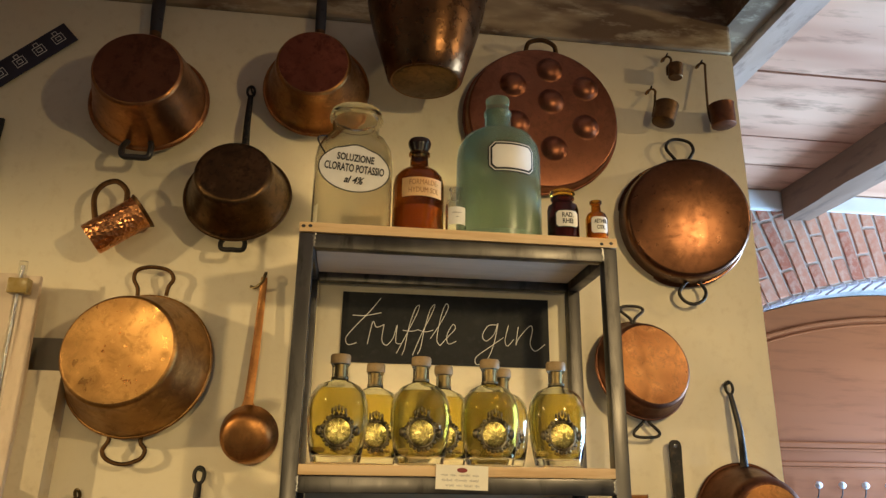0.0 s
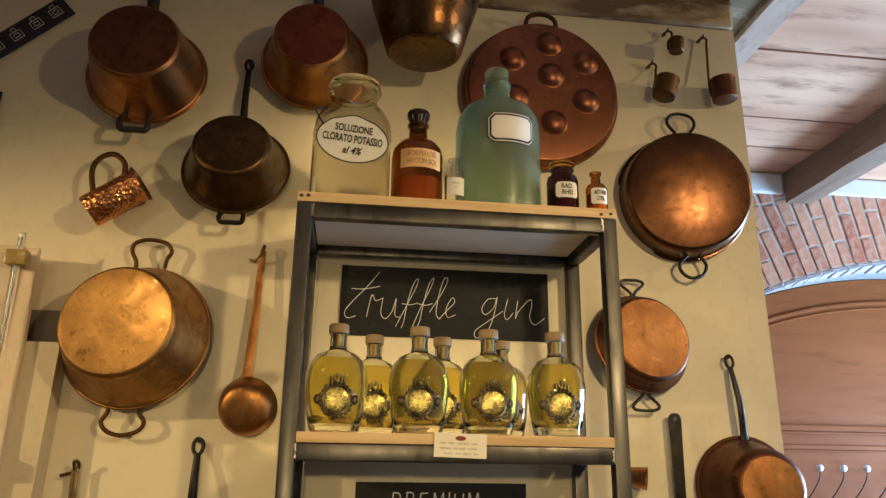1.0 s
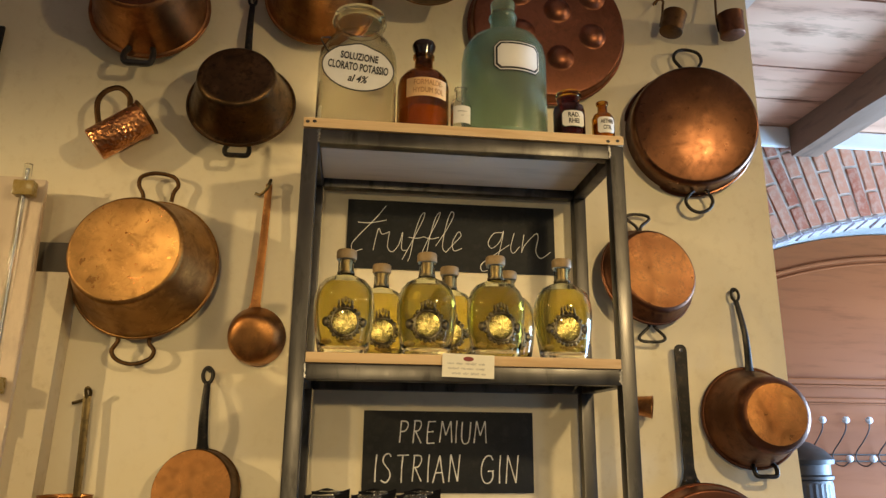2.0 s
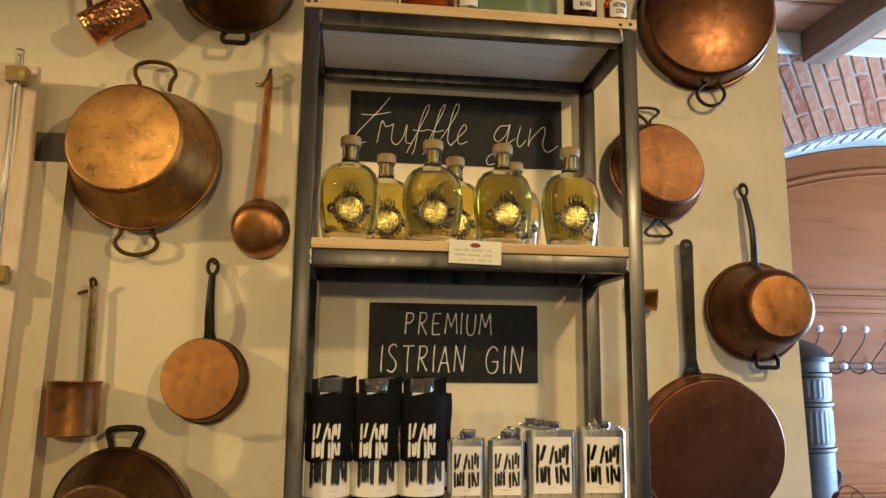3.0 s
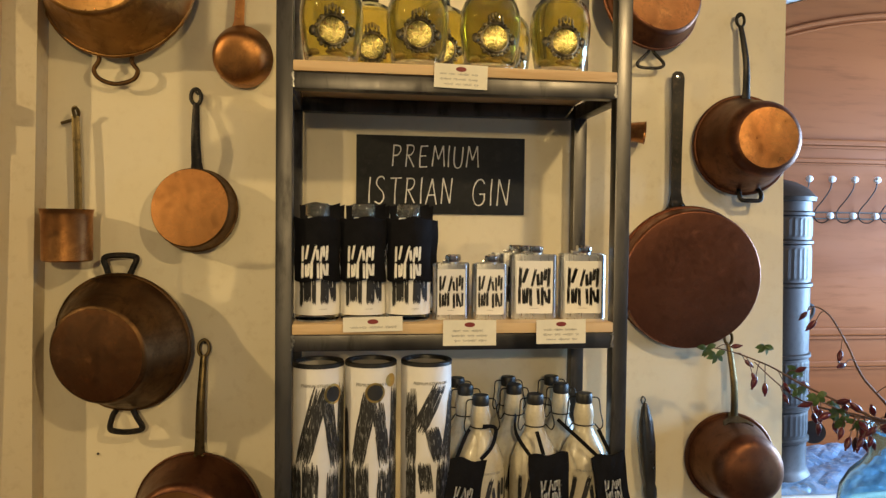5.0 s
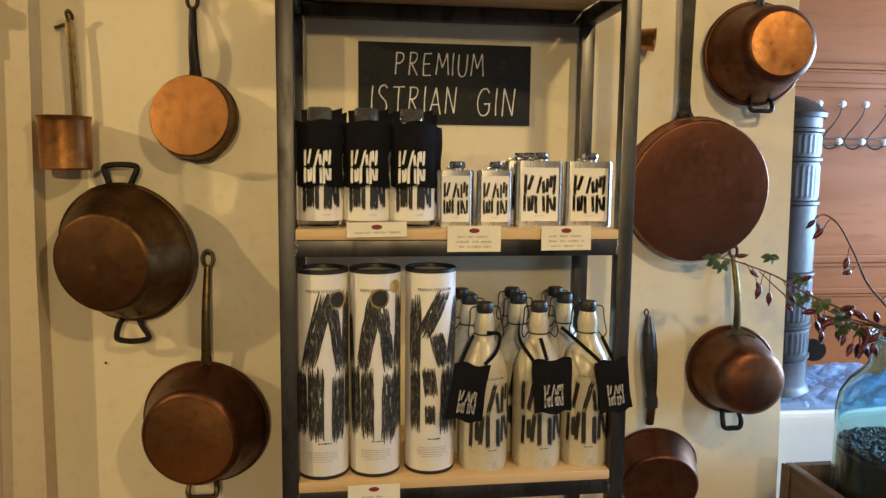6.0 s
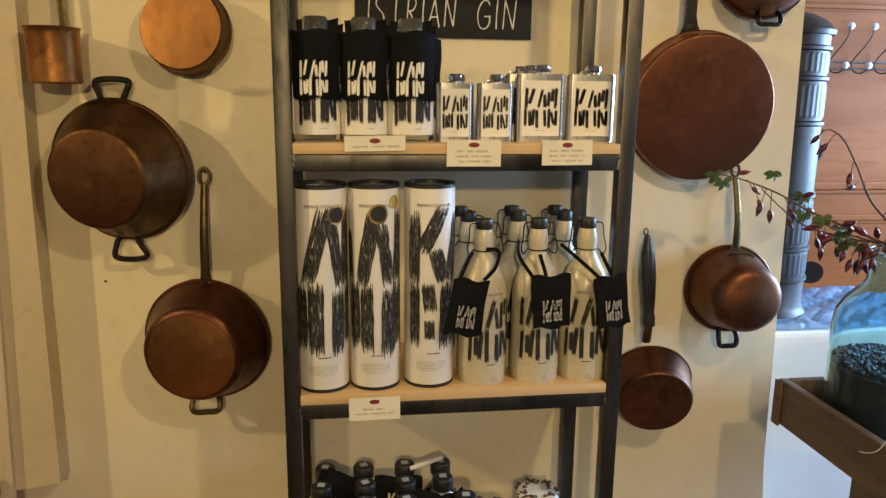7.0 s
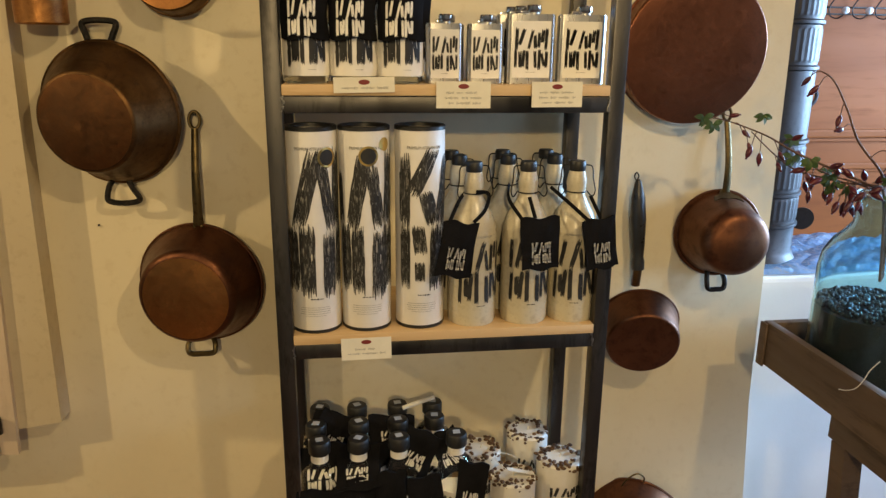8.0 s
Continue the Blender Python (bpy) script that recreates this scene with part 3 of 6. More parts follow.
# wood panelling: boards and mouldings in the niche
structure("wood_panelling", prism(fresh(), [(x, arch_z(x) - 0.012) for x in xs] + [(xs[-1], 0), (xs[0], 0)], 1.70, 1.74), PANEL_WOOD, "orange stained wooden panelling in the arched niche")


def moulding(name, z, h, out, label):
    bm = fresh()
    box(bm, (0.6, 1.70 - out, z), (3.9, 1.699, z + h), min(out, h) * 0.35)
    box(bm, (0.6, 1.70 - out * 0.55, z - h * 0.45), (3.9, 1.699, z - 0.002), 0.002)
    return structure(name, bm, PANEL_WOOD, label)


moulding("trim_upper", 1.885, 0.03, 0.022, "rounded wooden rail moulding across the panelling")
moulding("trim_hook_rail", 1.80, 0.022, 0.014, "narrow wooden moulding above the coat hooks")
moulding("trim_lower", 0.955, 0.04, 0.024, "wooden rail moulding low on the panelling")
moulding("trim_base", 0.80, 0.03, 0.018, "narrow lower wooden moulding")
arc_trim = fresh()
for drop, rr in ((0.135, 0.011), (0.165, 0.006)):
    sweep(arc_trim, [Vector((x, 1.697, arch_z(x) - drop)) for x in xs], rr, rr * 1.2)
structure("trim_arched", arc_trim, PANEL_WOOD, "arched wooden moulding under the brick arch", True)

# low white ledge past the wall's end
structure("ledge", box(fresh(), (0.60, 0.19, 0), (3.9, 0.62, 0.755), 0.012), WHITE_PLASTER, "low whitewashed masonry ledge beside the cream wall")


# ---------------------------------------------------------------- steel rack
def steel_rack():
    rack = thing("shelf_rack", (0, 0, 0), "raw welded steel tube shelving rack with pale wooden boards", "shelf")
    yf, yb, w = -0.292, -0.03, 0.0145
    for sx in (-1, 1):
        for y in (yf + w, yb):
            part("post", box(fresh(), (sx * 0.304 - w, y - w, 0.0), (sx * 0.304 + w, y + w, 2.18), 0.003), STEEL, rack)
    tops = (2.181, 1.733, 1.277, 0.820, 0.365)
    for z in tops:
        for y in (yf + w, yb):
            part("rail", box(fresh(), (-0.2885, y - w + 0.001, z - 0.030), (0.2885, y + w - 0.001, z - 0.001), 0.003), STEEL, rack)
        for sx in (-1, 1):
            part("side_rail", box(fresh(), (sx * 0.304 - w + 0.001, yf + 2 * w, z - 0.030), (sx * 0.304 + w - 0.001, yb - w, z - 0.001), 0.003), STEEL, rack)
        rnd = random.Random(int(z * 100))
        for sx in (-1, 1):
            line = [Vector((sx * (0.2885 + rnd.uniform(-0.002, 0.003)), yf + 0.0002, z - 0.001 - i * 0.003)) for i in range(10)]
            wd = [rnd.uniform(0.0008, 0.0032) for _ in range(10)]
            part("weld", sweep(fresh(), line, lambda t: wd[min(9, int(t * 9.99))], 0.0006), WELD, rack, "bright ground weld seam")
    part("shelf_board", box(fresh(), (-0.319, yf - 0.003, 2.181), (0.319, yb + 0.02, 2.201), 0.002), BOARD, rack, "pale spruce top board with knots")
    for z in tops[1:]:
        part("shelf_board", box(fresh(), (-0.2895, yf - 0.002, z), (0.2895, yb + 0.014, z + 0.0185), 0.002), BOARD, rack, "pale spruce shelf board")
    part("board_underside", box(fresh(), (-0.288, yf + 0.031, 2.170), (0.288, yb - 0.016, 2.180)), PLY_UNDER, rack, "greyish underside of the top board")
    for x, z in ((-0.311, 2.192), (-0.298, 2.193), (0.286, 2.188), (0.306, 2.190)):
        part("knot", ball(fresh(), (x, yf - 0.0028, z), 0.004, None, 10, 6, (1.2, 0.12, 0.9)), INK, rack, "dark knot in the board edge")
    return rack


steel_rack()


# ---------------------------------------------------------------- chalk signs
def chalk_sign(name, x0, x1, z0, z1, label):
    sign = thing(name, ((x0 + x1) / 2, -0.001, z0), label, "sign")
    part("board", box(fresh(), (x0 - (x0 + x1) / 2, -0.005, 0), (x1 - (x0 + x1) / 2, 0, z1 - z0), 0.0012), SLATE, sign)
    return sign


sign1 = chalk_sign("chalk_sign", -0.232, 0.252, 1.975, 2.137, "black chalkboard sign handwritten truffle gin in white")
SIGN_W, SIGN_H = 0.484, 0.162
script = {
    "t": [(0.18, 0.92), (0.13, 0.72), (0.065, 0.50), (0.025, 0.34), (0.035, 0.24), (0.075, 0.27)],
    "bar": [(0.05, 0.66), (0.11, 0.66), (0.185, 0.71)],
    "r": [(0.125, 0.26), (0.14, 0.50), (0.15, 0.58), (0.165, 0.50), (0.20, 0.54)],
    "u": [(0.20, 0.54), (0.192, 0.32), (0.215, 0.25), (0.245, 0.36), (0.262, 0.54), (0.258, 0.30), (0.285, 0.28)],
    "f": [(0.262, 0.14), (0.305, 0.40), (0.355, 0.72), (0.365, 0.84), (0.345, 0.78), (0.318, 0.52), (0.300, 0.22), (0.288, 0.12)],
    "f_bar": [(0.29, 0.47), (0.33, 0.46), (0.365, 0.49)],
    "ff": [(0.338, 0.12), (0.378, 0.42), (0.428, 0.74), (0.440, 0.86), (0.418, 0.78), (0.392, 0.50), (0.376, 0.24), (0.362, 0.14)],
    "ff_bar": [(0.365, 0.48), (0.40, 0.46), (0.435, 0.49)],
    "l": [(0.420, 0.36), (0.470, 0.60), (0.505, 0.82), (0.492, 0.87), (0.468, 0.66), (0.452, 0.36), (0.468, 0.27)],
    "e": [(0.468, 0.27), (0.505, 0.40), (0.540, 0.52), (0.528, 0.58), (0.500, 0.42), (0.508, 0.30), (0.545, 0.34)],
    "g": [(0.742, 0.60), (0.700, 0.58), (0.672, 0.44), (0.690, 0.36), (0.728, 0.46), (0.748, 0.62), (0.725, 0.30), (0.690, 0.08), (0.645, 0.02), (0.640, 0.12), (0.70, 0.26), (0.775, 0.42)],
    "i": [(0.80, 0.60), (0.782, 0.38), (0.795, 0.30), (0.825, 0.40)],
    "n": [(0.848, 0.58), (0.835, 0.32), (0.850, 0.42), (0.905, 0.60), (0.918, 0.54), (0.905, 0.34), (0.93, 0.24), (0.978, 0.34)],
}
bm = fresh()
for line in script.values():
    pts = glide([((u - 0.5) * SIGN_W, -0.0056, v * SIGN_H) for u, v in line], 7)
    sweep(bm, pts, 0.00092, 0.0005, False, 6)
part("lettering", bm, CHALK, sign1, "thin slanted white chalk handwriting")

sign2 = chalk_sign("chalk_sign", -0.178, 0.190, 1.495, 1.663, "black chalkboard sign lettered premium istrian gin in capitals")
# each capital as chalk strokes on a unit box: width to height 0.6
CAPITALS = {
    "P": [[(0.10, 0), (0.12, 1)], [(0.08, 0.98), (0.42, 0.95), (0.50, 0.76), (0.36, 0.54), (0.12, 0.50)]],
    "R": [[(0.08, 0), (0.12, 1)], [(0.06, 0.97), (0.40, 0.96), (0.47, 0.78), (0.34, 0.56), (0.11, 0.52)], [(0.18, 0.52), (0.52, 0.0)]],
    "E": [[(0.12, 1), (0.08, 0.5), (0.10, 0)], [(0.12, 0.98), (0.50, 1.0)], [(0.10, 0.52), (0.42, 0.54)], [(0.10, 0.01), (0.50, 0.03)]],
    "M": [[(0.02, 0), (0.10, 1)], [(0.10, 1), (0.31, 0.34)], [(0.31, 0.34), (0.52, 1)], [(0.52, 1), (0.62, 0)]],
    "I": [[(0.28, 1), (0.26, 0.5), (0.28, 0)]],
    "U": [[(0.08, 1), (0.07, 0.35), (0.16, 0.06), (0.32, 0.0), (0.46, 0.10), (0.52, 0.40), (0.54, 1)]],
    "S": [[(0.48, 0.90), (0.36, 1.0), (0.16, 0.94), (0.10, 0.74), (0.26, 0.56), (0.44, 0.40), (0.48, 0.18), (0.30, 0.0), (0.06, 0.08)]],
    "T": [[(0.02, 0.98), (0.58, 1.0)], [(0.30, 1.0), (0.28, 0.5), (0.30, 0)]],
    "A": [[(0.02, 0), (0.16, 0.5), (0.30, 1)], [(0.30, 1), (0.42, 0.5), (0.56, 0)], [(0.13, 0.36), (0.48, 0.38)]],
    "N": [[(0.06, 0), (0.09, 1)], [(0.09, 1), (0.48, 0.02)], [(0.48, 0.02), (0.54, 1)]],
    "G": [[(0.52, 0.84), (0.40, 0.99), (0.20, 0.94), (0.06, 0.66), (0.06, 0.30), (0.20, 0.04), (0.42, 0.04), (0.54, 0.22), (0.53, 0.44)], [(0.32, 0.44), (0.58, 0.45)]],
}
for text, z, h, w, cx in (("PREMIUM", 0.125, 0.046, 0.196, -0.014), ("ISTRIAN", 0.050, 0.056, 0.190, -0.067), ("GIN", 0.047, 0.056, 0.092, 0.110)):
    rnd = random.Random(len(text) + 2)
    wide = [0.42 if ch == "I" else 1.12 if ch == "M" else 1.0 for ch in text]
    unit = w / sum(wide)
    bm, x = fresh(), cx - w / 2
    for ch, k in zip(text, wide):
        lift, tall = rnd.uniform(-0.0015, 0.0015), h * rnd.uniform(0.96, 1.05)
        for stroke in CAPITALS[ch]:
            mid = 0.28 if ch == "I" else 0.31
            pts = [(x + unit * k / 2 + (u - mid) * unit * (1.34 if ch != "M" else 1.5) + 0.05 * tall * (v - 0.5), -0.0056, z - h / 2 + lift + v * tall) for u, v in stroke]
            sweep(bm, glide(pts, 5), lambda t: 0.00145 + 0.0003 * math.sin(9 * t), 0.0005, False, 6)
        x += unit * k
    part("lettering", bm, CHALK, sign2, "thin white hand-lettered capitals")


# ---------------------------------------------------------------- copper on the wall
def axis_turn(d):
    return Vector((0, 0, 1)).rotation_difference(Vector(d).normalized()).to_matrix().to_4x4()


def pan_shell(r0, r1, depth, fillet=0.018, thick=0.0022, flare=0.0, dish=0.0):
    """Profile of a vessel from rim (height 0) to base (height depth), outside then inside."""
    n = 7
    side = (r0 - r1) / max(depth, 1e-6)
    out = [(r0 + flare, 0.0), (r0 + flare, 0.003), (r0, 0.006)]
    for i in range(1, 5):
        z = 0.006 + (depth - fillet - 0.006) * i / 5
        out.append((r0 - side * z, z))
    rc = r1 - fillet * 0.55
    for i in range(n + 1):
        a = math.pi / 2 * i / n
        edge = r0 - side * (depth - fillet)
        out.append((rc + (edge - rc) * math.cos(a), depth - fillet + fillet * math.sin(a)))
    out += [(rc * 0.6, depth + dish * 0.7), (0, depth + dish)]
    inner = [(0, depth + dish - thick)] + [(max(r - thick, 0.0), min(z, depth - thick)) for r, z in out[-3::-1]]
    return out + inner


def eye_strap(bm, base, tip, wide, thick, eye=0.012, taper=0.75, bow=0.012):
    """A flat pan handle from base to tip with an open eye at its end."""
    base, tip = Vector(base), Vector(tip)
    d = (tip - base).normalized()
    end = tip - d * eye * 2.2
    mid = (base + end) / 2 + Vector((0, -bow, 0))
    sweep(bm, glide([base, mid, end], 8), lambda t: wide * (1.5 - 1.6 * t if t < 0.16 else 1.25 - (1.25 - taper) * t), thick, False, 10)
    c = tip - d * eye * 1.15
    side = d.cross(Vector((0, -1, 0))).normalized()
    ring = [c + d * (eye * 1.15 * math.cos(a)) + side * (eye * 0.72 * math.sin(a)) for a in [2 * math.pi * i / 18 for i in range(18)]]
    sweep(bm, ring, wide * 0.42, thick, True, 8)
    return bm


def rivets(bm, pts, r=0.005):
    for p in pts:
        ball(bm, p, r, None, 10, 6, (1, 0.6, 1))
    return bm


def pan(name, rim, r0, base, r1, metal, label, category, fillet=0.018, flare=0.0, dish=0.0, bead=0.0035, base_metal=None):
    """A pan hung with its rim to the wall: rim centre, rim radius, base centre, base radius."""
    rim, base = Vector(rim), Vector(base)
    ob = thing(name, rim, label, category)
    depth = (base - rim).length
    turn = axis_turn(base - rim)
    body = part("body", lathe(fresh(), pan_shell(r0, r1, depth, fillet, 0.0022, flare, dish), 64, turn), metal, ob)
    bm = fresh()
    sweep(bm, [turn @ Vector(((r0 + flare) * math.cos(a), (r0 + flare) * math.sin(a), 0.0015)) for a in [2 * math.pi * i / 64 for i in range(64)]], bead, bead, True, 8)
    part("rim", bm, metal, ob, "rolled rim")
    # separate base metal; on some pans its tone carries light or shade
    if base_metal:
        rc = r1 - fillet * 0.35
        part("base", lathe(fresh(), [(0, depth + dish - 0.001), (0, depth + dish + 0.0012), (rc * 0.6, depth + dish * 0.7 + 0.0012), (rc, depth + 0.0006), (rc, depth - 0.002)], 56, turn), base_metal, ob, "worn copper base in a tone of its own")
    return ob, turn, depth


def wire_loop(ob, pts, r, material, label, thick=None, name="loop_handle"):
    o = ob.location
    return part(name, sweep(fresh(), glide([Vector(p) - o for p in pts], 7), r, thick or r, False, 8), material, ob, label)


def strap_handle(ob, base, tip, wide, thick, material, label, eye=0.012, taper=0.75, bow=0.012):
    o = ob.location
    h = part("handle", eye_strap(fresh(), Vector(base) - o, Vector(tip) - o, wide, thick, eye, taper, bow), material, ob, label)
    nail = fresh()
    p = Vector(tip) - o + Vector((0, 0, -eye * 0.55))
    sweep(nail, [p + Vector((0, 0.02, 0)), p + Vector((0, -0.008, 0.002))], 0.0022, 0.0022, False, 8)
    part("nail", nail, IRON, ob, "small iron nail")
    part("rivet", rivets(fresh(), [Vector(base) - o + Vector((dx, -0.006, dz)) for dx, dz in ((-0.008, 0.004), (0.008, 0.004))], 0.004), material, ob)
    return h


def d_loop(cx, zt, half, drop, y, up=True):
    """Points of a rectangular loop handle that hangs from or stands on a rim."""
    s = 1 if up else -1
    return [(cx - half * 0.8, y, zt), (cx - half, y - 0.012, zt + s * drop * 0.5), (cx - half * 0.85, y - 0.016, zt + s * drop), (cx, y - 0.017, zt + s * drop * 1.05), (cx + half * 0.85, y - 0.016, zt + s * drop), (cx + half, y - 0.012, zt + s * drop * 0.5), (cx + half * 0.8, y, zt)]


# deep saucepan with a black socket handle
# browner base metal: the dimmer light on the base is put into colour
p, _, _ = pan("saucepan", (-0.709, -0.035, 2.570), 0.127, (-0.706, -0.165, 2.582), 0.095, COPPER, "deep reddish copper saucepan with black handles hung upside down", "pan", 0.012, 0.006, 0, 0.0035, COPPER_BROWN)
o = p.location
part("handle", sweep(fresh(), glide([Vector(q) - o for q in ((-0.719, -0.028, 2.690), (-0.720, -0.04, 2.80), (-0.721, -0.04, 2.855), (-0.722, -0.038, 2.93))], 5), lambda t: 0.012 + 0.004 * math.sin(3 * t), 0.010, False, 10), BLACK_WOOD, p, "black wooden handle")
part("ferrule", lathe(fresh(), [(0, -0.02), (0.016, -0.02), (0.0135, 0.02), (0, 0.02)], 20, Matrix.Translation(Vector((-0.7195, -0.036, 2.735)) - o)), COPPER_DARK, p, "dark copper ferrule")
wire_loop(p, d_loop(-0.710, 2.452, 0.031, 0.044, -0.062, False), 0.007, BLACK_WOOD, "black loop handle")

p, _, _ = pan("saucepan", (-0.324, -0.035, 2.636), 0.121, (-0.327, -0.155, 2.638), 0.083, COPPER_AGED, "dull red copper saucepan hung upside down by a black handle", "pan", 0.012, 0.005, 0, 0.0035, COPPER_WINE)
o = p.location
part("handle", sweep(fresh(), glide([Vector(q) - o for q in ((-0.325, -0.03, 2.750), (-0.326, -0.04, 2.84), (-0.327, -0.038, 2.95))], 5), lambda t: 0.011 + 0.003 * math.sin(3 * t), 0.009, False, 10), BLACK_WOOD, p, "black wooden handle")
part("ferrule", lathe(fresh(), [(0, -0.015), (0.014, -0.015), (0.012, 0.015), (0, 0.015)], 20, Matrix.Translation(Vector((-0.3255, -0.036, 2.785)) - o)), COPPER_DARK, p)

p, _, _ = pan("saucepan", (-0.483, -0.040, 2.342), 0.114, (-0.483, -0.135, 2.364), 0.080, COPPER_BLACK, "dark tarnished copper saucepan with a long iron handle", "pan", 0.016, 0.004, 0, 0.004)
strap_handle(p, (-0.480, -0.022, 2.430), (-0.482, -0.02, 2.638), 0.0085, 0.004, IRON, "long black iron handle")
wire_loop(p, d_loop(-0.480, 2.236, 0.026, 0.030, -0.050, False), 0.0055, IRON, "iron loop handle")

p, _, _ = pan("preserving_pan", (-0.656, -0.02, 1.953), 0.153, (-0.668, -0.135, 1.966), 0.113, COPPER_GOLD, "large golden copper preserving pan with two loop handles", "pan", 0.012, 0.0, 0, 0.0045, COPPER_GILT)
wire_loop(p, [(-0.677, -0.024, 2.101), (-0.679, -0.024, 2.119), (-0.689, -0.024, 2.139), (-0.685, -0.024, 2.159), (-0.656, -0.024, 2.168), (-0.619, -0.024, 2.162), (-0.606, -0.024, 2.143), (-0.614, -0.024, 2.125), (-0.617, -0.024, 2.104)], 0.0045, COPPER_DARK, "bent copper loop handle")
wire_loop(p, [(-0.711, -0.026, 1.83), (-0.696, -0.026, 1.815), (-0.692, -0.026, 1.795), (-0.702, -0.026, 1.774), (-0.689, -0.026, 1.756), (-0.659, -0.026, 1.748), (-0.627, -0.026, 1.758), (-0.618, -0.026, 1.776), (-0.629, -0.026, 1.793), (-0.626, -0.026, 1.816)], 0.0045, COPPER_DARK, "bent copper loop handle")

# dimpled baking tray
p, turn, depth = pan("dimpled_pan", (0.244, -0.018, 2.603), 0.198, (0.244, -0.05, 2.603), 0.192, COPPER_RED, "large round red copper pan with seven domed hollows", "pan", 0.008, 0.002)
o = p.location
for bx, bz in ((0.262, 2.736), (0.166, 2.686), (0.355, 2.690), (0.264, 2.646), (0.172, 2.578), (0.352, 2.580), (0.268, 2.514)):
    bm = lathe(fresh(), [(0.039, 0.0), (0.034, 0.0014), (0.030, 0.0042), (0.026, 0.0082), (0.021, 0.0120), (0.014, 0.0150), (0.007, 0.0164), (0, 0.0168)], 32, Matrix.Translation(Vector((bx, -0.049, bz)) - o) @ axis_turn((0, -1, 0)))
    part("dome", bm, COPPER_RED, p, "raised copper dome")
wire_loop(p, [(0.205, -0.03, 2.795), (0.212, -0.045, 2.815), (0.245, -0.05, 2.822), (0.278, -0.045, 2.812), (0.288, -0.03, 2.79)], 0.006, COPPER_DARK, "dark loop handle")

p, _, _ = pan("preserving_pan", (0.598, -0.02, 2.346), 0.156, (0.585, -0.090, 2.340), 0.150, COPPER_UMBER, "brown copper preserving pan with two iron ring handles", "pan", 0.020, 0.003, 0.010, 0.0045)
wire_loop(p, [(0.605, -0.025, 2.508), (0.590, -0.026, 2.525), (0.574, -0.024, 2.55), (0.585, -0.022, 2.572), (0.611, -0.02, 2.58), (0.640, -0.022, 2.572), (0.648, -0.024, 2.55), (0.634, -0.026, 2.525), (0.622, -0.025, 2.508)], 0.0042, IRON, "iron ring handle")
wire_loop(p, [(0.604, -0.03, 2.198), (0.586, -0.034, 2.186), (0.570, -0.036, 2.164), (0.580, -0.036, 2.144), (0.603, -0.036, 2.136), (0.628, -0.036, 2.146), (0.638, -0.036, 2.168), (0.626, -0.034, 2.190), (0.612, -0.03, 2.200)], 0.0042, IRON, "iron ring handle")

p, _, _ = pan("frying_pan", (0.467, -0.02, 1.976), 0.115, (0.474, -0.068, 1.984), 0.097, COPPER_BROWN, "shallow copper pan with worn bright base and iron rings", "pan", 0.014, 0.0, 0, 0.004, COPPER_BRIGHT)
wire_loop(p, [(0.453, -0.022, 2.084), (0.446, -0.022, 2.098), (0.424, -0.02, 2.118), (0.436, -0.02, 2.127), (0.470, -0.02, 2.127), (0.481, -0.02, 2.118), (0.460, -0.022, 2.098), (0.457, -0.022, 2.084)], 0.0036, IRON, "triangular iron ring handle")
wire_loop(p, [(0.463, -0.028, 1.868), (0.458, -0.03, 1.856), (0.436, -0.03, 1.834), (0.444, -0.03, 1.824), (0.484, -0.03, 1.824), (0.496, -0.03, 1.834), (0.474, -0.03, 1.856), (0.469, -0.028, 1.868)], 0.0036, IRON, "triangular iron ring handle")

p, _, _ = pan("frying_pan", (-0.504, -0.015, 1.496), 0.084, (-0.511, -0.055, 1.501), 0.081, COPPER_DARK, "small copper frying pan with a polished orange base", "pan", 0.007, 0.0, 0, 0.003, COPPER_PALE)
strap_handle(p, (-0.502, -0.024, 1.572), (-0.506, -0.018, 1.745), 0.0095, 0.004, IRON, "grey iron handle with a ring eye", 0.014, 0.7)

p, _, _ = pan("preserving_pan", (-0.650, -0.02, 1.224), 0.140, (-0.670, -0.115, 1.214), 0.094, COPPER_DARK, "brown tarnished copper pan with two iron handles", "pan", 0.010, 0.0, 0.006, 0.005, COPPER)
wire_loop(p, [(-0.687, -0.026, 1.353), (-0.675, -0.026, 1.355), (-0.678, -0.026, 1.374), (-0.684, -0.026, 1.394), (-0.675, -0.026, 1.401), (-0.651, -0.026, 1.403), (-0.627, -0.026, 1.401), (-0.621, -0.026, 1.394), (-0.629, -0.026, 1.374), (-0.637, -0.026, 1.353), (-0.624, -0.026, 1.348)], 0.0062, IRON, "square iron loop handle")
wire_loop(p, [(-0.658, -0.034, 1.089), (-0.665, -0.034, 1.078), (-0.671, -0.034, 1.054), (-0.664, -0.034, 1.046), (-0.64, -0.034, 1.043), (-0.614, -0.034, 1.046), (-0.608, -0.034, 1.053), (-0.619, -0.034, 1.073), (-0.626, -0.034, 1.089)], 0.0058, IRON, "square iron loop handle")

# paler base metal stands in for the light caught by the base
p, _, _ = pan("saute_pan", (-0.501, -0.02, 0.862), 0.131, (-0.517, -0.115, 0.857), 0.096, COPPER_BROWN, "copper saute pan with a long brass handle", "pan", 0.020, 0.0, 0.007, 0.0045, COPPER_PALE)
strap_handle(p, (-0.496, -0.03, 0.985), (-0.489, -0.02, 1.228), 0.0085, 0.0045, BRASS, "long dull brass handle", 0.015, 0.8)
wire_loop(p, d_loop(-0.507, 0.742, 0.029, 0.032, -0.035, False), 0.0058, BRASS, "brass loop handle")

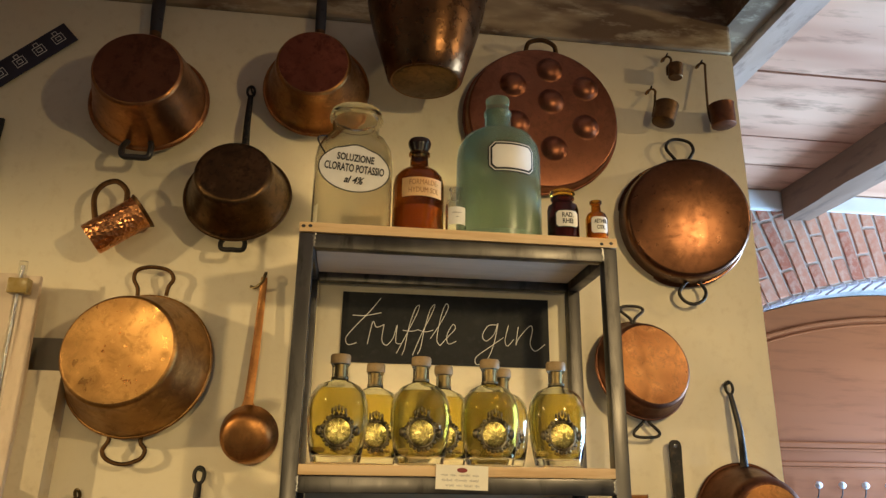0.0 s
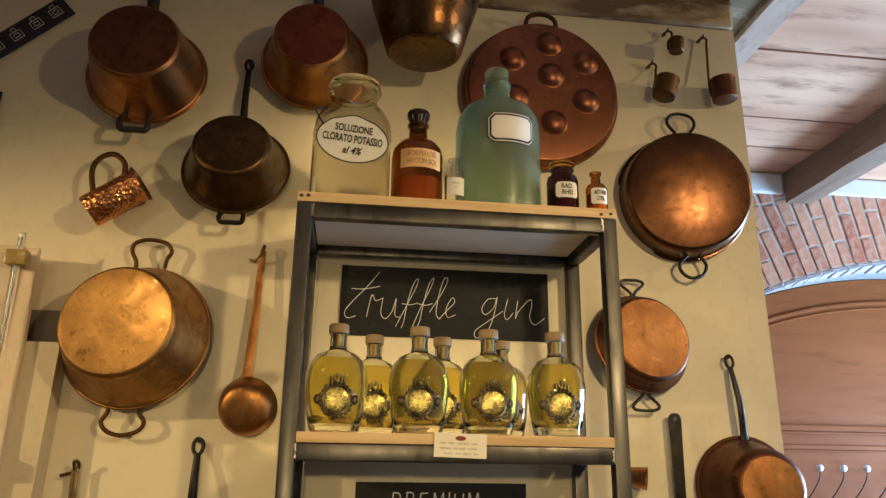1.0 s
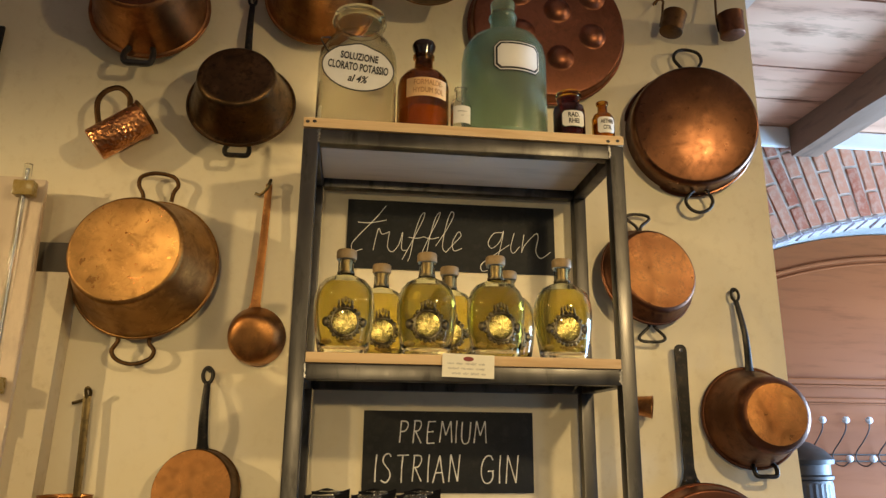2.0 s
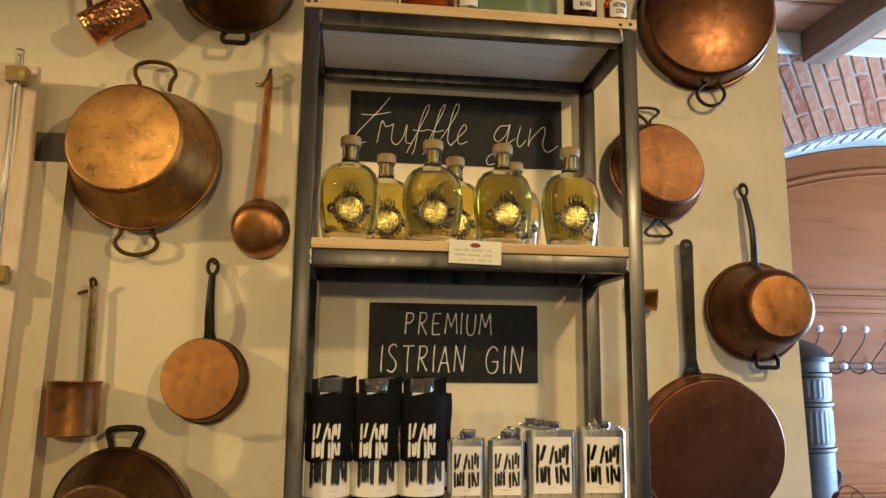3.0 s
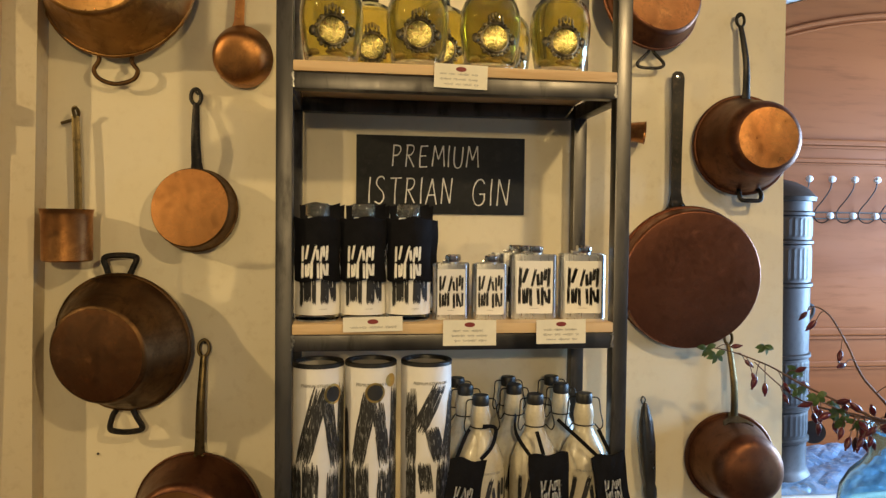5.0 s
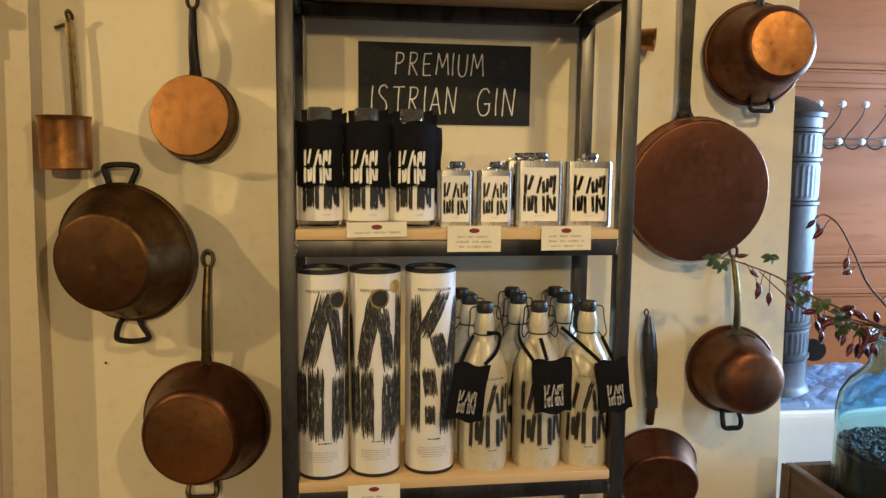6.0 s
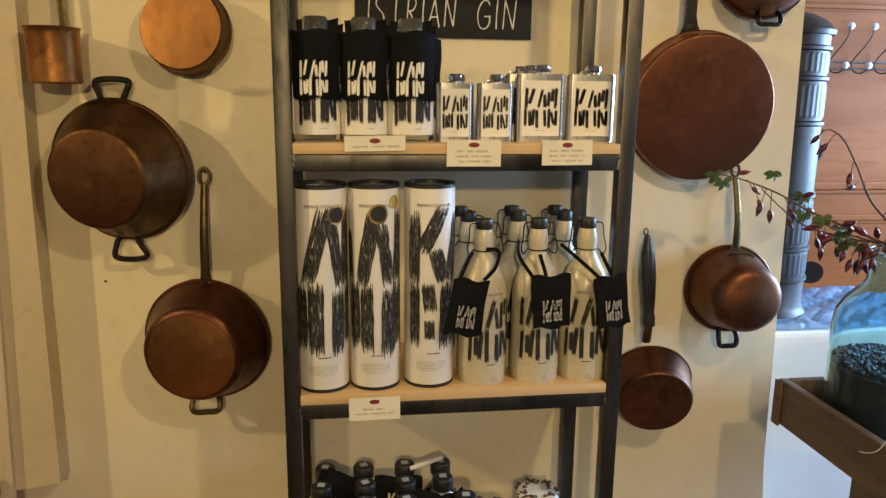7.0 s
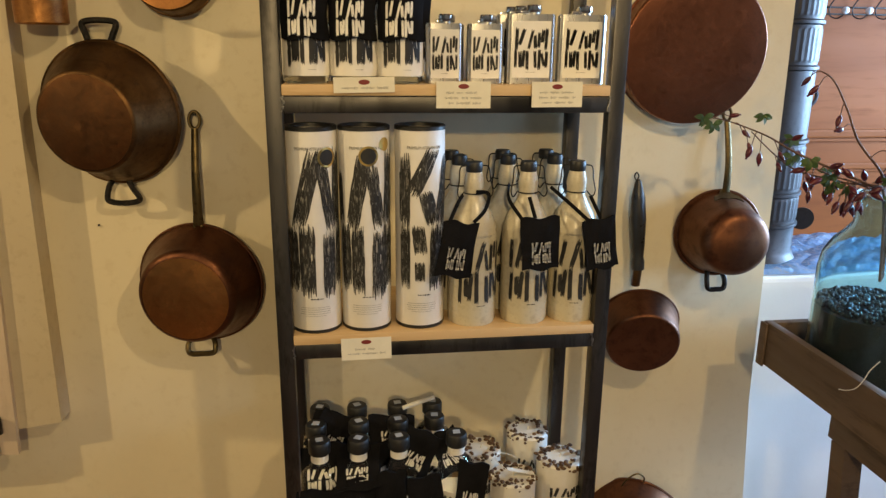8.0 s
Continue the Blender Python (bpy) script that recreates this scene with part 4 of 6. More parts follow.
p, _, _ = pan("frying_pan", (0.558, -0.02, 1.362), 0.156, (0.554, -0.070, 1.355), 0.155, COPPER_RED, "very large round red copper frying pan", "pan", 0.008, 0.0, 0, 0.004)
o = p.location
blade = [(-0.024, -0.310), (-0.013, -0.292), (-0.0105, -0.27), (-0.0105, -0.20), (-0.0135, -0.06), (-0.0150, -0.016), (-0.0125, -0.006), (-0.006, -0.001), (0.006, -0.001), (0.0125, -0.006), (0.0150, -0.016), (0.0135, -0.06), (0.0115, -0.20), (0.0115, -0.27), (0.015, -0.290), (0.026, -0.304)]
bm = prism(fresh(), blade, -0.0025, 0.0025)
bmesh.ops.bevel(bm, geom=list(bm.edges), offset=0.0009, segments=1, affect="EDGES")
part("handle", shift(bm, 0.532 - o.x, -0.026 - o.y, 1.820 - o.z), IRON, p, "long flat black iron handle")
part("hanging_hole", lathe(fresh(), [(0, 0.0034), (0.0026, 0.0034), (0.0042, 0.0030), (0.0044, 0.002)], 18, Matrix.Translation(Vector((0.532, -0.026, 1.806)) - o) @ axis_turn((0, -1, 0))), CHROME, p, "small bright ringed hole")
part("rivet", rivets(fresh(), [Vector((0.532 + dx, -0.030, 1.522)) - o for dx in (-0.012, 0.013)], 0.0045), IRON, p)

p, _, _ = pan("saucepan", (0.690, -0.02, 1.659), 0.107, (0.679, -0.145, 1.662), 0.075, COPPER_BROWN, "dark copper saucepan with a bright worn base", "pan", 0.032, 0.003, 0, 0.004, COPPER_BRIGHT)
strap_handle(p, (0.692, -0.03, 1.755), (0.680, -0.018, 1.956), 0.0075, 0.004, IRON, "long thin iron handle", 0.013, 0.8)
wire_loop(p, d_loop(0.697, 1.565, 0.026, 0.030, -0.035, False), 0.005, IRON, "iron loop handle")

p, _, _ = pan("saucepan", (0.677, -0.02, 0.946), 0.095, (0.660, -0.150, 0.952), 0.070, COPPER_BROWN, "rounded brown copper pot with a brass handle", "pan", 0.040, 0.004, 0.008, 0.0045)
o = p.location
strap_handle(p, (0.680, -0.032, 1.025), (0.668, -0.018, 1.236), 0.0075, 0.0042, BRASS, "dull brass handle", 0.013, 0.85)
tail = [(-0.034, -0.012), (-0.030, 0.002), (-0.014, 0.008), (-0.008, 0.022), (0.008, 0.022), (0.014, 0.008), (0.032, 0.000), (0.036, -0.014), (0.018, -0.009), (0.0, -0.013), (-0.018, -0.008)]
bm = prism(fresh(), tail, -0.0016, 0.0016)
bmesh.ops.transform(bm, matrix=Matrix.Translation(Vector((0.676, -0.046, 1.040)) - o) @ Matrix.Rotation(radians(-62), 4, "X"), verts=bm.verts)
for v in bm.verts:
    v.co.z -= (v.co.x - 0.676 + o.x) ** 2 / 0.19
part("bracket", bm, BRASS, p, "shaped brass handle bracket")
wire_loop(p, d_loop(0.672, 0.856, 0.022, 0.038, -0.035, False), 0.0058, IRON, "iron loop handle")

p, _, _ = pan("saucepan", (0.500, -0.02, 0.728), 0.094, (0.483, -0.10, 0.704), 0.083, COPPER_BROWN, "brown copper saucepan with a black turned handle", "pan", 0.010, 0.0, 0, 0.0035)
o = p.location
part("ferrule", sweep(fresh(), glide([Vector(q) - o for q in ((0.482, -0.03, 0.825), (0.482, -0.034, 0.850), (0.483, -0.034, 0.868))], 4), 0.010, 0.007), COPPER_DARK, p, "dark metal handle socket")
part("handle", lathe(fresh(), [(0, 0), (0.0140, 0.0), (0.0145, 0.02), (0.0120, 0.03), (0.0150, 0.06), (0.0180, 0.12), (0.0155, 0.17), (0.0080, 0.205), (0.0040, 0.212), (0, 0.213)], 18, Matrix.Translation(Vector((0.4835, -0.034, 0.866)) - o) @ axis_turn((-0.075, 0.02, 1))), BLACK_WOOD, p, "black turned wooden handle")
wire_loop(p, [(0.464, -0.028, 1.074), (0.459, -0.028, 1.084), (0.464, -0.027, 1.092), (0.469, -0.028, 1.084), (0.465, -0.028, 1.074)], 0.0016, IRON, "small wire eye", None, "hanging_eye")

p, _, _ = pan("saucepan", (0.525, -0.02, 0.135), 0.155, (0.49, -0.11, 0.14), 0.12, COPPER_BROWN, "dark brown pan low on the wall beside the rack", "pan", 0.012, 0.0, 0, 0.0045)
wire_loop(p, [(0.492, -0.03, 0.285), (0.500, -0.04, 0.31), (0.525, -0.042, 0.326), (0.545, -0.04, 0.312), (0.548, -0.03, 0.29)], 0.0022, BRASS, "thin curled wire hanger")

# copper bucket hung close to the beam
bucket = thing("copper_bucket", (-0.071, -0.175, 2.598), "tall hammered copper bucket hung high on the wall", "bucket")
part("body", lathe(fresh(), [(0, 0.004), (0.06, 0.003), (0.079, 0.0), (0.0865, 0.006), (0.102, 0.06), (0.124, 0.13), (0.138, 0.19), (0.146, 0.25), (0.149, 0.25), (0.144, 0.25), (0.135, 0.19), (0.121, 0.13), (0.099, 0.06), (0.084, 0.009), (0, 0.008)], 56), HAMMERED_BROWN, bucket)
# separate dark disc; the shade under the bucket is in its colour
part("base", lathe(fresh(), [(0, -0.002), (0.070, -0.002), (0.075, 0.0), (0.070, 0.002), (0, 0.002)], 48), COPPER_BLACK, bucket, "bucket base with underside shade in its colour")
part("rim", sweep(fresh(), [Vector((0.147 * math.cos(a), 0.147 * math.sin(a), 0.25)) for a in [2 * math.pi * i / 48 for i in range(48)]], 0.005, 0.005, True, 8), COPPER_DARK, bucket)
part("hook", sweep(fresh(), glide([(0, 0.145, 0.245), (0, 0.16, 0.28), (0, 0.176, 0.29)], 4), 0.004), IRON, bucket, "iron wall hook")


# small measures with hook handles
def measure_cup(x, z, r, h, top, label, lean):
    cup = thing("measuring_cup", (x, -0.045, z - h / 2), label, "measuring cup", "copper measures on the wall")
    m = Matrix.Rotation(lean, 4, "Y")
    part("body", lathe(fresh(), [(0, 0), (r * 0.9, 0), (r, 0.002), (r * 1.02, h * 0.5), (r * 1.04, h), (r * 1.07, h + 0.002), (r, h), (r * 0.96, 0.004), (0, 0.003)], 36, m), COPPER_DARK if r < 0.03 else COPPER_BROWN, cup)
    hx, hz = top[0] - x, top[1] - (z - h / 2)
    pts = [m @ Vector((-r * 0.9, 0.012, h * 0.3)), m @ Vector((-r * 0.95, 0.014, h)), Vector((hx + 0.010, 0.026, hz - 0.018)), Vector((hx + 0.012, 0.026, hz - 0.004)), Vector((hx + 0.004, 0.028, hz + 0.003)), Vector((hx - 0.008, 0.032, hz - 0.004)), Vector((hx - 0.012, 0.034, hz - 0.012))]
    part("handle", sweep(fresh(), glide(pts, 6), 0.0034, 0.0018), COPPER_DARK, cup, "thin hooked handle")
    part("nail", sweep(fresh(), [Vector((hx, 0.047, hz - 0.002)), Vector((hx, 0.018, hz + 0.006))], 0.002), IRON, cup)


measure_cup(0.607, 2.766, 0.0185, 0.036, (0.600, 2.826), "tiny dark copper measuring cup on a hook", 0.12)
measure_cup(0.561, 2.638, 0.029, 0.054, (0.548, 2.722), "small copper measuring cup with a hooked handle", 0.28)
measure_cup(0.729, 2.645, 0.031, 0.058, (0.698, 2.815), "copper measuring cup with a long hooked handle", -0.04)

# dipper with an upright handle
dip = thing("copper_dipper", (-0.739, -0.068, 1.392), "cylindrical copper dipper hung by a flat brass handle", "dipper")
part("body", lathe(fresh(), [(0, 0), (0.042, 0), (0.046, 0.003), (0.0465, 0.09), (0.0485, 0.100), (0.050, 0.102), (0.047, 0.101), (0.0445, 0.09), (0.044, 0.005), (0, 0.004)], 44), COPPER_AGED, dip)
part("handle", sweep(fresh(), glide([(0.006, 0.044, 0.07), (0.005, 0.045, 0.14), (0.003, 0.045, 0.22), (0.0, 0.046, 0.29)], 6), 0.008, 0.002), BRASS, dip, "flat brass handle")
part("hook", sweep(fresh(), glide([(0.0, 0.046, 0.285), (-0.002, 0.04, 0.302), (0.004, 0.036, 0.306), (0.007, 0.044, 0.296), (0.0, 0.05, 0.286), (-0.016, 0.052, 0.28), (-0.030, 0.054, 0.276)], 6), 0.0035, 0.002), BRASS, dip, "bent brass hook end")

# ladle
lad = thing("ladle", (-0.411, -0.06, 1.812), "long copper ladle hung from a wall hook", "ladle")
part("bowl", lathe(fresh(), [(0.0605, 0.0), (0.0625, 0.002), (0.0600, 0.010), (0.0565, 0.022), (0.0525, 0.034), (0.0475, 0.042), (0.040, 0.0465), (0.022, 0.0485), (0, 0.0490), (0, 0.0468), (0.038, 0.0446), (0.0455, 0.040), (0.0505, 0.032), (0.0550, 0.020), (0.0590, 0.0)], 48, Matrix.Translation((0, 0.034, 0)) @ axis_turn((-0.13, -1, -0.26))), COPPER_AGED, lad, "round polished copper bowl")
part("handle", sweep(fresh(), glide([(-0.008, 0.026, 0.052), (-0.006, 0.03, 0.10), (-0.002, 0.034, 0.20), (0.0, 0.038, 0.30), (0.001, 0.04, 0.345)], 6), lambda t: 0.0115 - 0.004 * t + (0.006 * (1 - t * 8) if t < 0.12 else 0), 0.0025), COPPER_AGED, lad, "tapered copper handle")
part("hook", sweep(fresh(), glide([(-0.030, 0.052, 0.326), (-0.018, 0.046, 0.322), (-0.006, 0.038, 0.330), (0.0, 0.034, 0.340), (0.004, 0.036, 0.352), (0.003, 0.042, 0.356), (-0.001, 0.044, 0.346)], 6), 0.0035, 0.0022), BRASS, lad, "bent metal hook")

# tilted hammered mug
mug = thing("hammered_mug", (-0.733, -0.055, 2.251), "hammered copper mug hung tilted by its handle", "mug")
mt = Matrix.Rotation(radians(51), 4, "Y") @ Matrix.Rotation(radians(-6), 4, "X")
part("body", lathe(fresh(), [(0, -0.062), (0.034, -0.062), (0.0365, -0.058), (0.0365, 0.0), (0.0375, 0.05), (0.039, 0.060), (0.0375, 0.060), (0.035, 0.0), (0.0345, -0.056), (0, -0.058)], 44, mt), HAMMERED, mug)
bm = fresh()
sweep(bm, glide([mt @ Vector(q) for q in ((-0.036, 0.0, 0.044), (-0.062, 0.0, 0.060), (-0.092, 0.0, 0.054), (-0.100, 0.0, 0.026), (-0.084, 0.0, -0.004), (-0.036, 0.0, -0.030))], 7), 0.0065, 0.003)
part("handle", bm, COPPER_DARK, mug, "curved flat copper handle")
part("lip", lathe(fresh(), [(0.038, 0.056), (0.0425, 0.064), (0.041, 0.065), (0.0375, 0.058)], 40, mt), COPPER_DARK, mug, "flared lip")

# small copper funnel half hidden by the rack
fun = thing("small_copper_cup", (0.405, -0.03, 1.682), "small copper cup on the wall behind the rack post", "cup")
part("body", lathe(fresh(), [(0, 0), (0.016, 0.0), (0.019, 0.004), (0.024, 0.045), (0.0255, 0.047), (0.022, 0.045), (0.017, 0.006), (0, 0.004)], 32, axis_turn((0.85, -0.45, -0.1))), COPPER, fun)
part("hook", sweep(fresh(), glide([(0.0, 0.0, 0.0), (-0.01, 0.01, 0.02), (-0.01, 0.03, 0.028)], 4), 0.003), IRON, fun)


# ---------------------------------------------------------------- bottles on the top board
TOP = 2.2015


def vessel(profile, wall_t):
    """Outer profile then an inner one, for hollow glass."""
    inner = [(max(r - wall_t, 0.0 if r < 1e-6 else 0.001), z + (wall_t if z < 0.01 else 0)) for r, z in profile[::-1]]
    return profile + inner


def see_through(ob):
    ob.visible_shadow = False
    return ob


def rounded_plate(w, h, cut, y0, y1):
    return prism(fresh(), [(-w / 2 + cut, -h / 2), (w / 2 - cut, -h / 2), (w / 2, -h / 2 + cut), (w / 2, h / 2 - cut), (w / 2 - cut, h / 2), (-w / 2 + cut, h / 2), (-w / 2, h / 2 - cut), (-w / 2, -h / 2 + cut)], y0, y1)


def dense(bm, cuts=10):
    """Cut a flat mesh into upright bands, fine enough to bend."""
    for i in range(1, cuts):
        xs_ = [v.co.x for v in bm.verts]
        a, b = min(xs_), max(xs_)
        x = a + (b - a) * i / cuts
        bmesh.ops.bisect_plane(bm, geom=bm.verts[:] + bm.edges[:] + bm.faces[:], plane_co=(x, 0, 0), plane_no=(1, 0, 0))
    return bm


jar = thing("glass_jar", (-0.222, -0.155, TOP), "large old clear glass jar with a hanging enamel label", "jar")
see_through(part("body", lathe(fresh(), vessel([(0, 0), (0.078, 0), (0.085, 0.006), (0.086, 0.03), (0.086, 0.19), (0.083, 0.215), (0.070, 0.240), (0.056, 0.252), (0.052, 0.262), (0.053, 0.285), (0.058, 0.290), (0.060, 0.296), (0.056, 0.300)], 0.0035), 56), SMOKE_GLASS, jar))
see_through(part("lid", lathe(fresh(), [(0, 0.293), (0.048, 0.293), (0.050, 0.303), (0.058, 0.306), (0.057, 0.312), (0.030, 0.320), (0, 0.322)], 40), SMOKE_GLASS, jar, "flat glass lid"))
part("paper_scrap", wrap(shift(dense(box(fresh(), (-0.018, -0.0005, 0), (0.018, 0, 0.07))), 0, 0, 0.004), 0.0805, -1.25), CARD, jar, "torn yellowish paper inside the glass")
plate = thing("enamel_label", (-0.2, -0.255, TOP + 0.105), "white oval enamel plate lettered soluzione clorato potassio", "label")
plate.matrix_basis = pose(-0.220, -0.252, TOP + 0.134, 4, 4, 4) @ Matrix.Scale(1.06, 4)
oval = []
for i in range(40):
    a = 2 * math.pi * i / 40
    k = 1 + (0.10 * math.exp(-((a - math.pi / 2) / 0.28) ** 2) + 0.05 * math.exp(-((a - 0.9) / 0.16) ** 2) + 0.05 * math.exp(-((a - 2.24) / 0.16) ** 2))
    oval.append((0.069 * math.cos(a), 0.046 * math.sin(a) * k))
part("plate", prism(fresh(), oval, -0.001, 0.001), ENAMEL, plate, "", False)
part("edge", sweep(fresh(), [Vector((x, -0.001, z)) for x, z in oval], 0.0013, 0.001, True, 6), INK, plate, "thin dark edge line")
for text, z, h, nar, sh in (("SOLUZIONE", 0.022, 0.0145, 0.66, 0), ("CLORATO POTASSIO", 0.0005, 0.0158, 0.555, 0), ("al 4%", -0.023, 0.0145, 0.85, 0.35)):
    part("lettering", shift(lettering(text, h, 0.0005, nar, sh), 0, -0.0016, z), INK, plate, "black lettering")
part("chain", sweep(fresh(), glide([(-0.058, 0.0, 0.022), (-0.072, 0.012, 0.045), (-0.078, 0.05, 0.075), (-0.06, 0.07, 0.09)], 6), 0.0016), IRON, plate, "dark wire hanger")

amb = thing("apothecary_bottle", (-0.079, -0.175, TOP), "amber apothecary bottle with orange paper label and stopper", "bottle")
see_through(part("body", lathe(fresh(), vessel([(0, 0), (0.047, 0), (0.0525, 0.005), (0.053, 0.02), (0.053, 0.125), (0.050, 0.143), (0.040, 0.157), (0.026, 0.166), (0.0195, 0.172), (0.0185, 0.195), (0.0225, 0.198), (0.0225, 0.202), (0.018, 0.203)], 0.003), 48), AMBER, amb))
part("liquid", lathe(fresh(), [(0, 0.004), (0.0485, 0.004), (0.0495, 0.072), (0, 0.072)], 40), AMBER_FILL, amb, "orange brown liquid")
part("stopper", lathe(fresh(), [(0, 0.19), (0.0155, 0.19), (0.0175, 0.206), (0.023, 0.218), (0.0245, 0.226), (0.022, 0.232), (0, 0.234)], 32), BROWN_STOPPER, amb, "dark ground glass stopper")
part("label", wrap(dense(shift(box(fresh(), (-0.044, -0.0004, 0.088), (0.044, 0, 0.128)), 0, 0, 0), 16), 0.0535, 0.08), ORANGE_PAPER, amb, "faded orange paper label")
for text, z in (("FORMALDE-", 0.117), ("HYDUM SOL", 0.100)):
    part("lettering", wrap(shift(lettering(text, 0.0115, 0.0, 0.72), 0, 0, z), 0.0543, 0.12), BROWN_INK, amb, "worn brown lettering")

vial = thing("small_vial", (-0.005, -0.235, TOP), "small clear glass vial with a white label", "bottle")
see_through(part("body", lathe(fresh(), vessel([(0, 0), (0.017, 0), (0.0195, 0.003), (0.0195, 0.062), (0.016, 0.072), (0.010, 0.076), (0.010, 0.092), (0.013, 0.094), (0.012, 0.097)], 0.002), 32), CLEAR, vial))
part("label", wrap(dense(box(fresh(), (-0.018, -0.0003, 0.022), (0.018, 0, 0.055))), 0.0198, 0.0), ENAMEL, vial, "white label")
part("lettering", wrap(shift(bars(fresh(), [0.018, 0.005], 0.004, 0.008, 5), 0, 0, 0.040), 0.0203, 0.0), GREY_INK, vial)

gre = thing("demijohn", (0.100, -0.170, TOP), "large cloudy sea green glass bottle with a blank label", "bottle")
see_through(part("body", lathe(fresh(), vessel([(0, 0), (0.080, 0), (0.089, 0.008), (0.091, 0.03), (0.091, 0.20), (0.087, 0.225), (0.074, 0.247), (0.050, 0.262), (0.030, 0.269), (0.0290, 0.276), (0.0280, 0.302), (0.031, 0.306), (0.031, 0.312), (0.026, 0.314)], 0.004), 56), GREEN_GLASS, gre))
part("film", lathe(fresh(), [(0, 0.005), (0.082, 0.006), (0.086, 0.012), (0.086, 0.022), (0, 0.022)], 48), GREEN_FILL, gre, "milky green residue")
see_through(part("stopper", lathe(fresh(), [(0, 0.300), (0.0235, 0.300), (0.0245, 0.315), (0.0265, 0.336), (0.0275, 0.341), (0.0265, 0.345), (0, 0.346)], 32), GREEN_GLASS, gre, "flat green glass stopper"))
part("label_border", wrap(dense(shift(rounded_plate(0.104, 0.066, 0.012, -0.0003, 0), 0, 0, 0.172), 18), 0.0915, 0.14), INK, gre, "black label border")
part("label_line", wrap(dense(shift(rounded_plate(0.100, 0.062, 0.011, -0.0003, 0), 0, 0, 0.172), 18), 0.0920, 0.14), PAPER, gre, "white border line")
part("label_frame", wrap(dense(shift(rounded_plate(0.096, 0.058, 0.010, -0.0003, 0), 0, 0, 0.172), 18), 0.0925, 0.14), INK, gre, "black inner border")
part("label", wrap(dense(shift(rounded_plate(0.088, 0.050, 0.008, -0.0003, 0), 0, 0, 0.172), 18), 0.0930, 0.14), PAPER, gre, "blank greyish white label")

red = thing("apothecary_bottle", (0.232, -0.215, TOP), "small dark red apothecary bottle with white label", "bottle")
see_through(part("body", lathe(fresh(), vessel([(0, 0), (0.029, 0), (0.0325, 0.004), (0.0325, 0.078), (0.030, 0.088), (0.023, 0.093), (0.0215, 0.098), (0.0245, 0.103), (0.0245, 0.107), (0.021, 0.108)], 0.002), 36), AMBER_DARK, red))
part("liquid", lathe(fresh(), [(0, 0.003), (0.029, 0.003), (0.0295, 0.06), (0, 0.06)], 32), DARK_FILL, red, "dark red contents")
part("stopper", lathe(fresh(), [(0, 0.10), (0.020, 0.10), (0.022, 0.110), (0.0265, 0.114), (0.024, 0.120), (0, 0.122)], 30), HONEY, red, "brown glass stopper")
part("label_border", wrap(dense(shift(rounded_plate(0.050, 0.036, 0.005, -0.0003, 0), 0, 0, 0.052), 12), 0.0329, 0.0), INK, red, "thin black border")
part("label", wrap(dense(shift(rounded_plate(0.047, 0.033, 0.005, -0.0003, 0), 0, 0, 0.052), 12), 0.0334, 0.0), ENAMEL, red, "white label")
for text, z in (("RAD.", 0.059), ("RHEI", 0.046)):
    part("lettering", wrap(shift(lettering(text, 0.0098, 0.0003, 0.8), 0, 0, z), 0.0340, 0.0), INK, red, "black lettering")

ora = thing("apothecary_bottle", (0.303, -0.225, TOP), "small honey coloured bottle with white label", "bottle")
see_through(part("body", lathe(fresh(), vessel([(0, 0), (0.020, 0), (0.0225, 0.003), (0.0225, 0.062), (0.018, 0.072), (0.010, 0.078), (0.0095, 0.092), (0.0125, 0.095), (0.0125, 0.100), (0.009, 0.101)], 0.002), 32), HONEY, ora))
part("liquid", lathe(fresh(), [(0, 0.003), (0.019, 0.003), (0.0195, 0.05), (0, 0.05)], 28), AMBER_FILL, ora, "amber contents")
part("label", wrap(dense(shift(rounded_plate(0.036, 0.034, 0.004, -0.0003, 0), 0, 0, 0.043), 12), 0.0229, 0.0), ENAMEL, ora, "white label")
for text, z in (("AETHER", 0.050), ("CITR.", 0.037)):
    part("lettering", wrap(shift(lettering(text, 0.0085, 0.0002, 0.62), 0, 0, z), 0.0235, 0.05), INK, ora, "worn black lettering")


for ob_, k_ in ((amb, (1.06, 1.06, 1.06)), (vial, (1.1, 1.1, 1.16)), (gre, (1.03, 1.03, 1.06)), (red, (1.05, 1.05, 1.06)), (ora, (1.05, 1.05, 1.06))):
    ob_.matrix_basis = ob_.matrix_basis @ Matrix.Diagonal((*k_, 1))


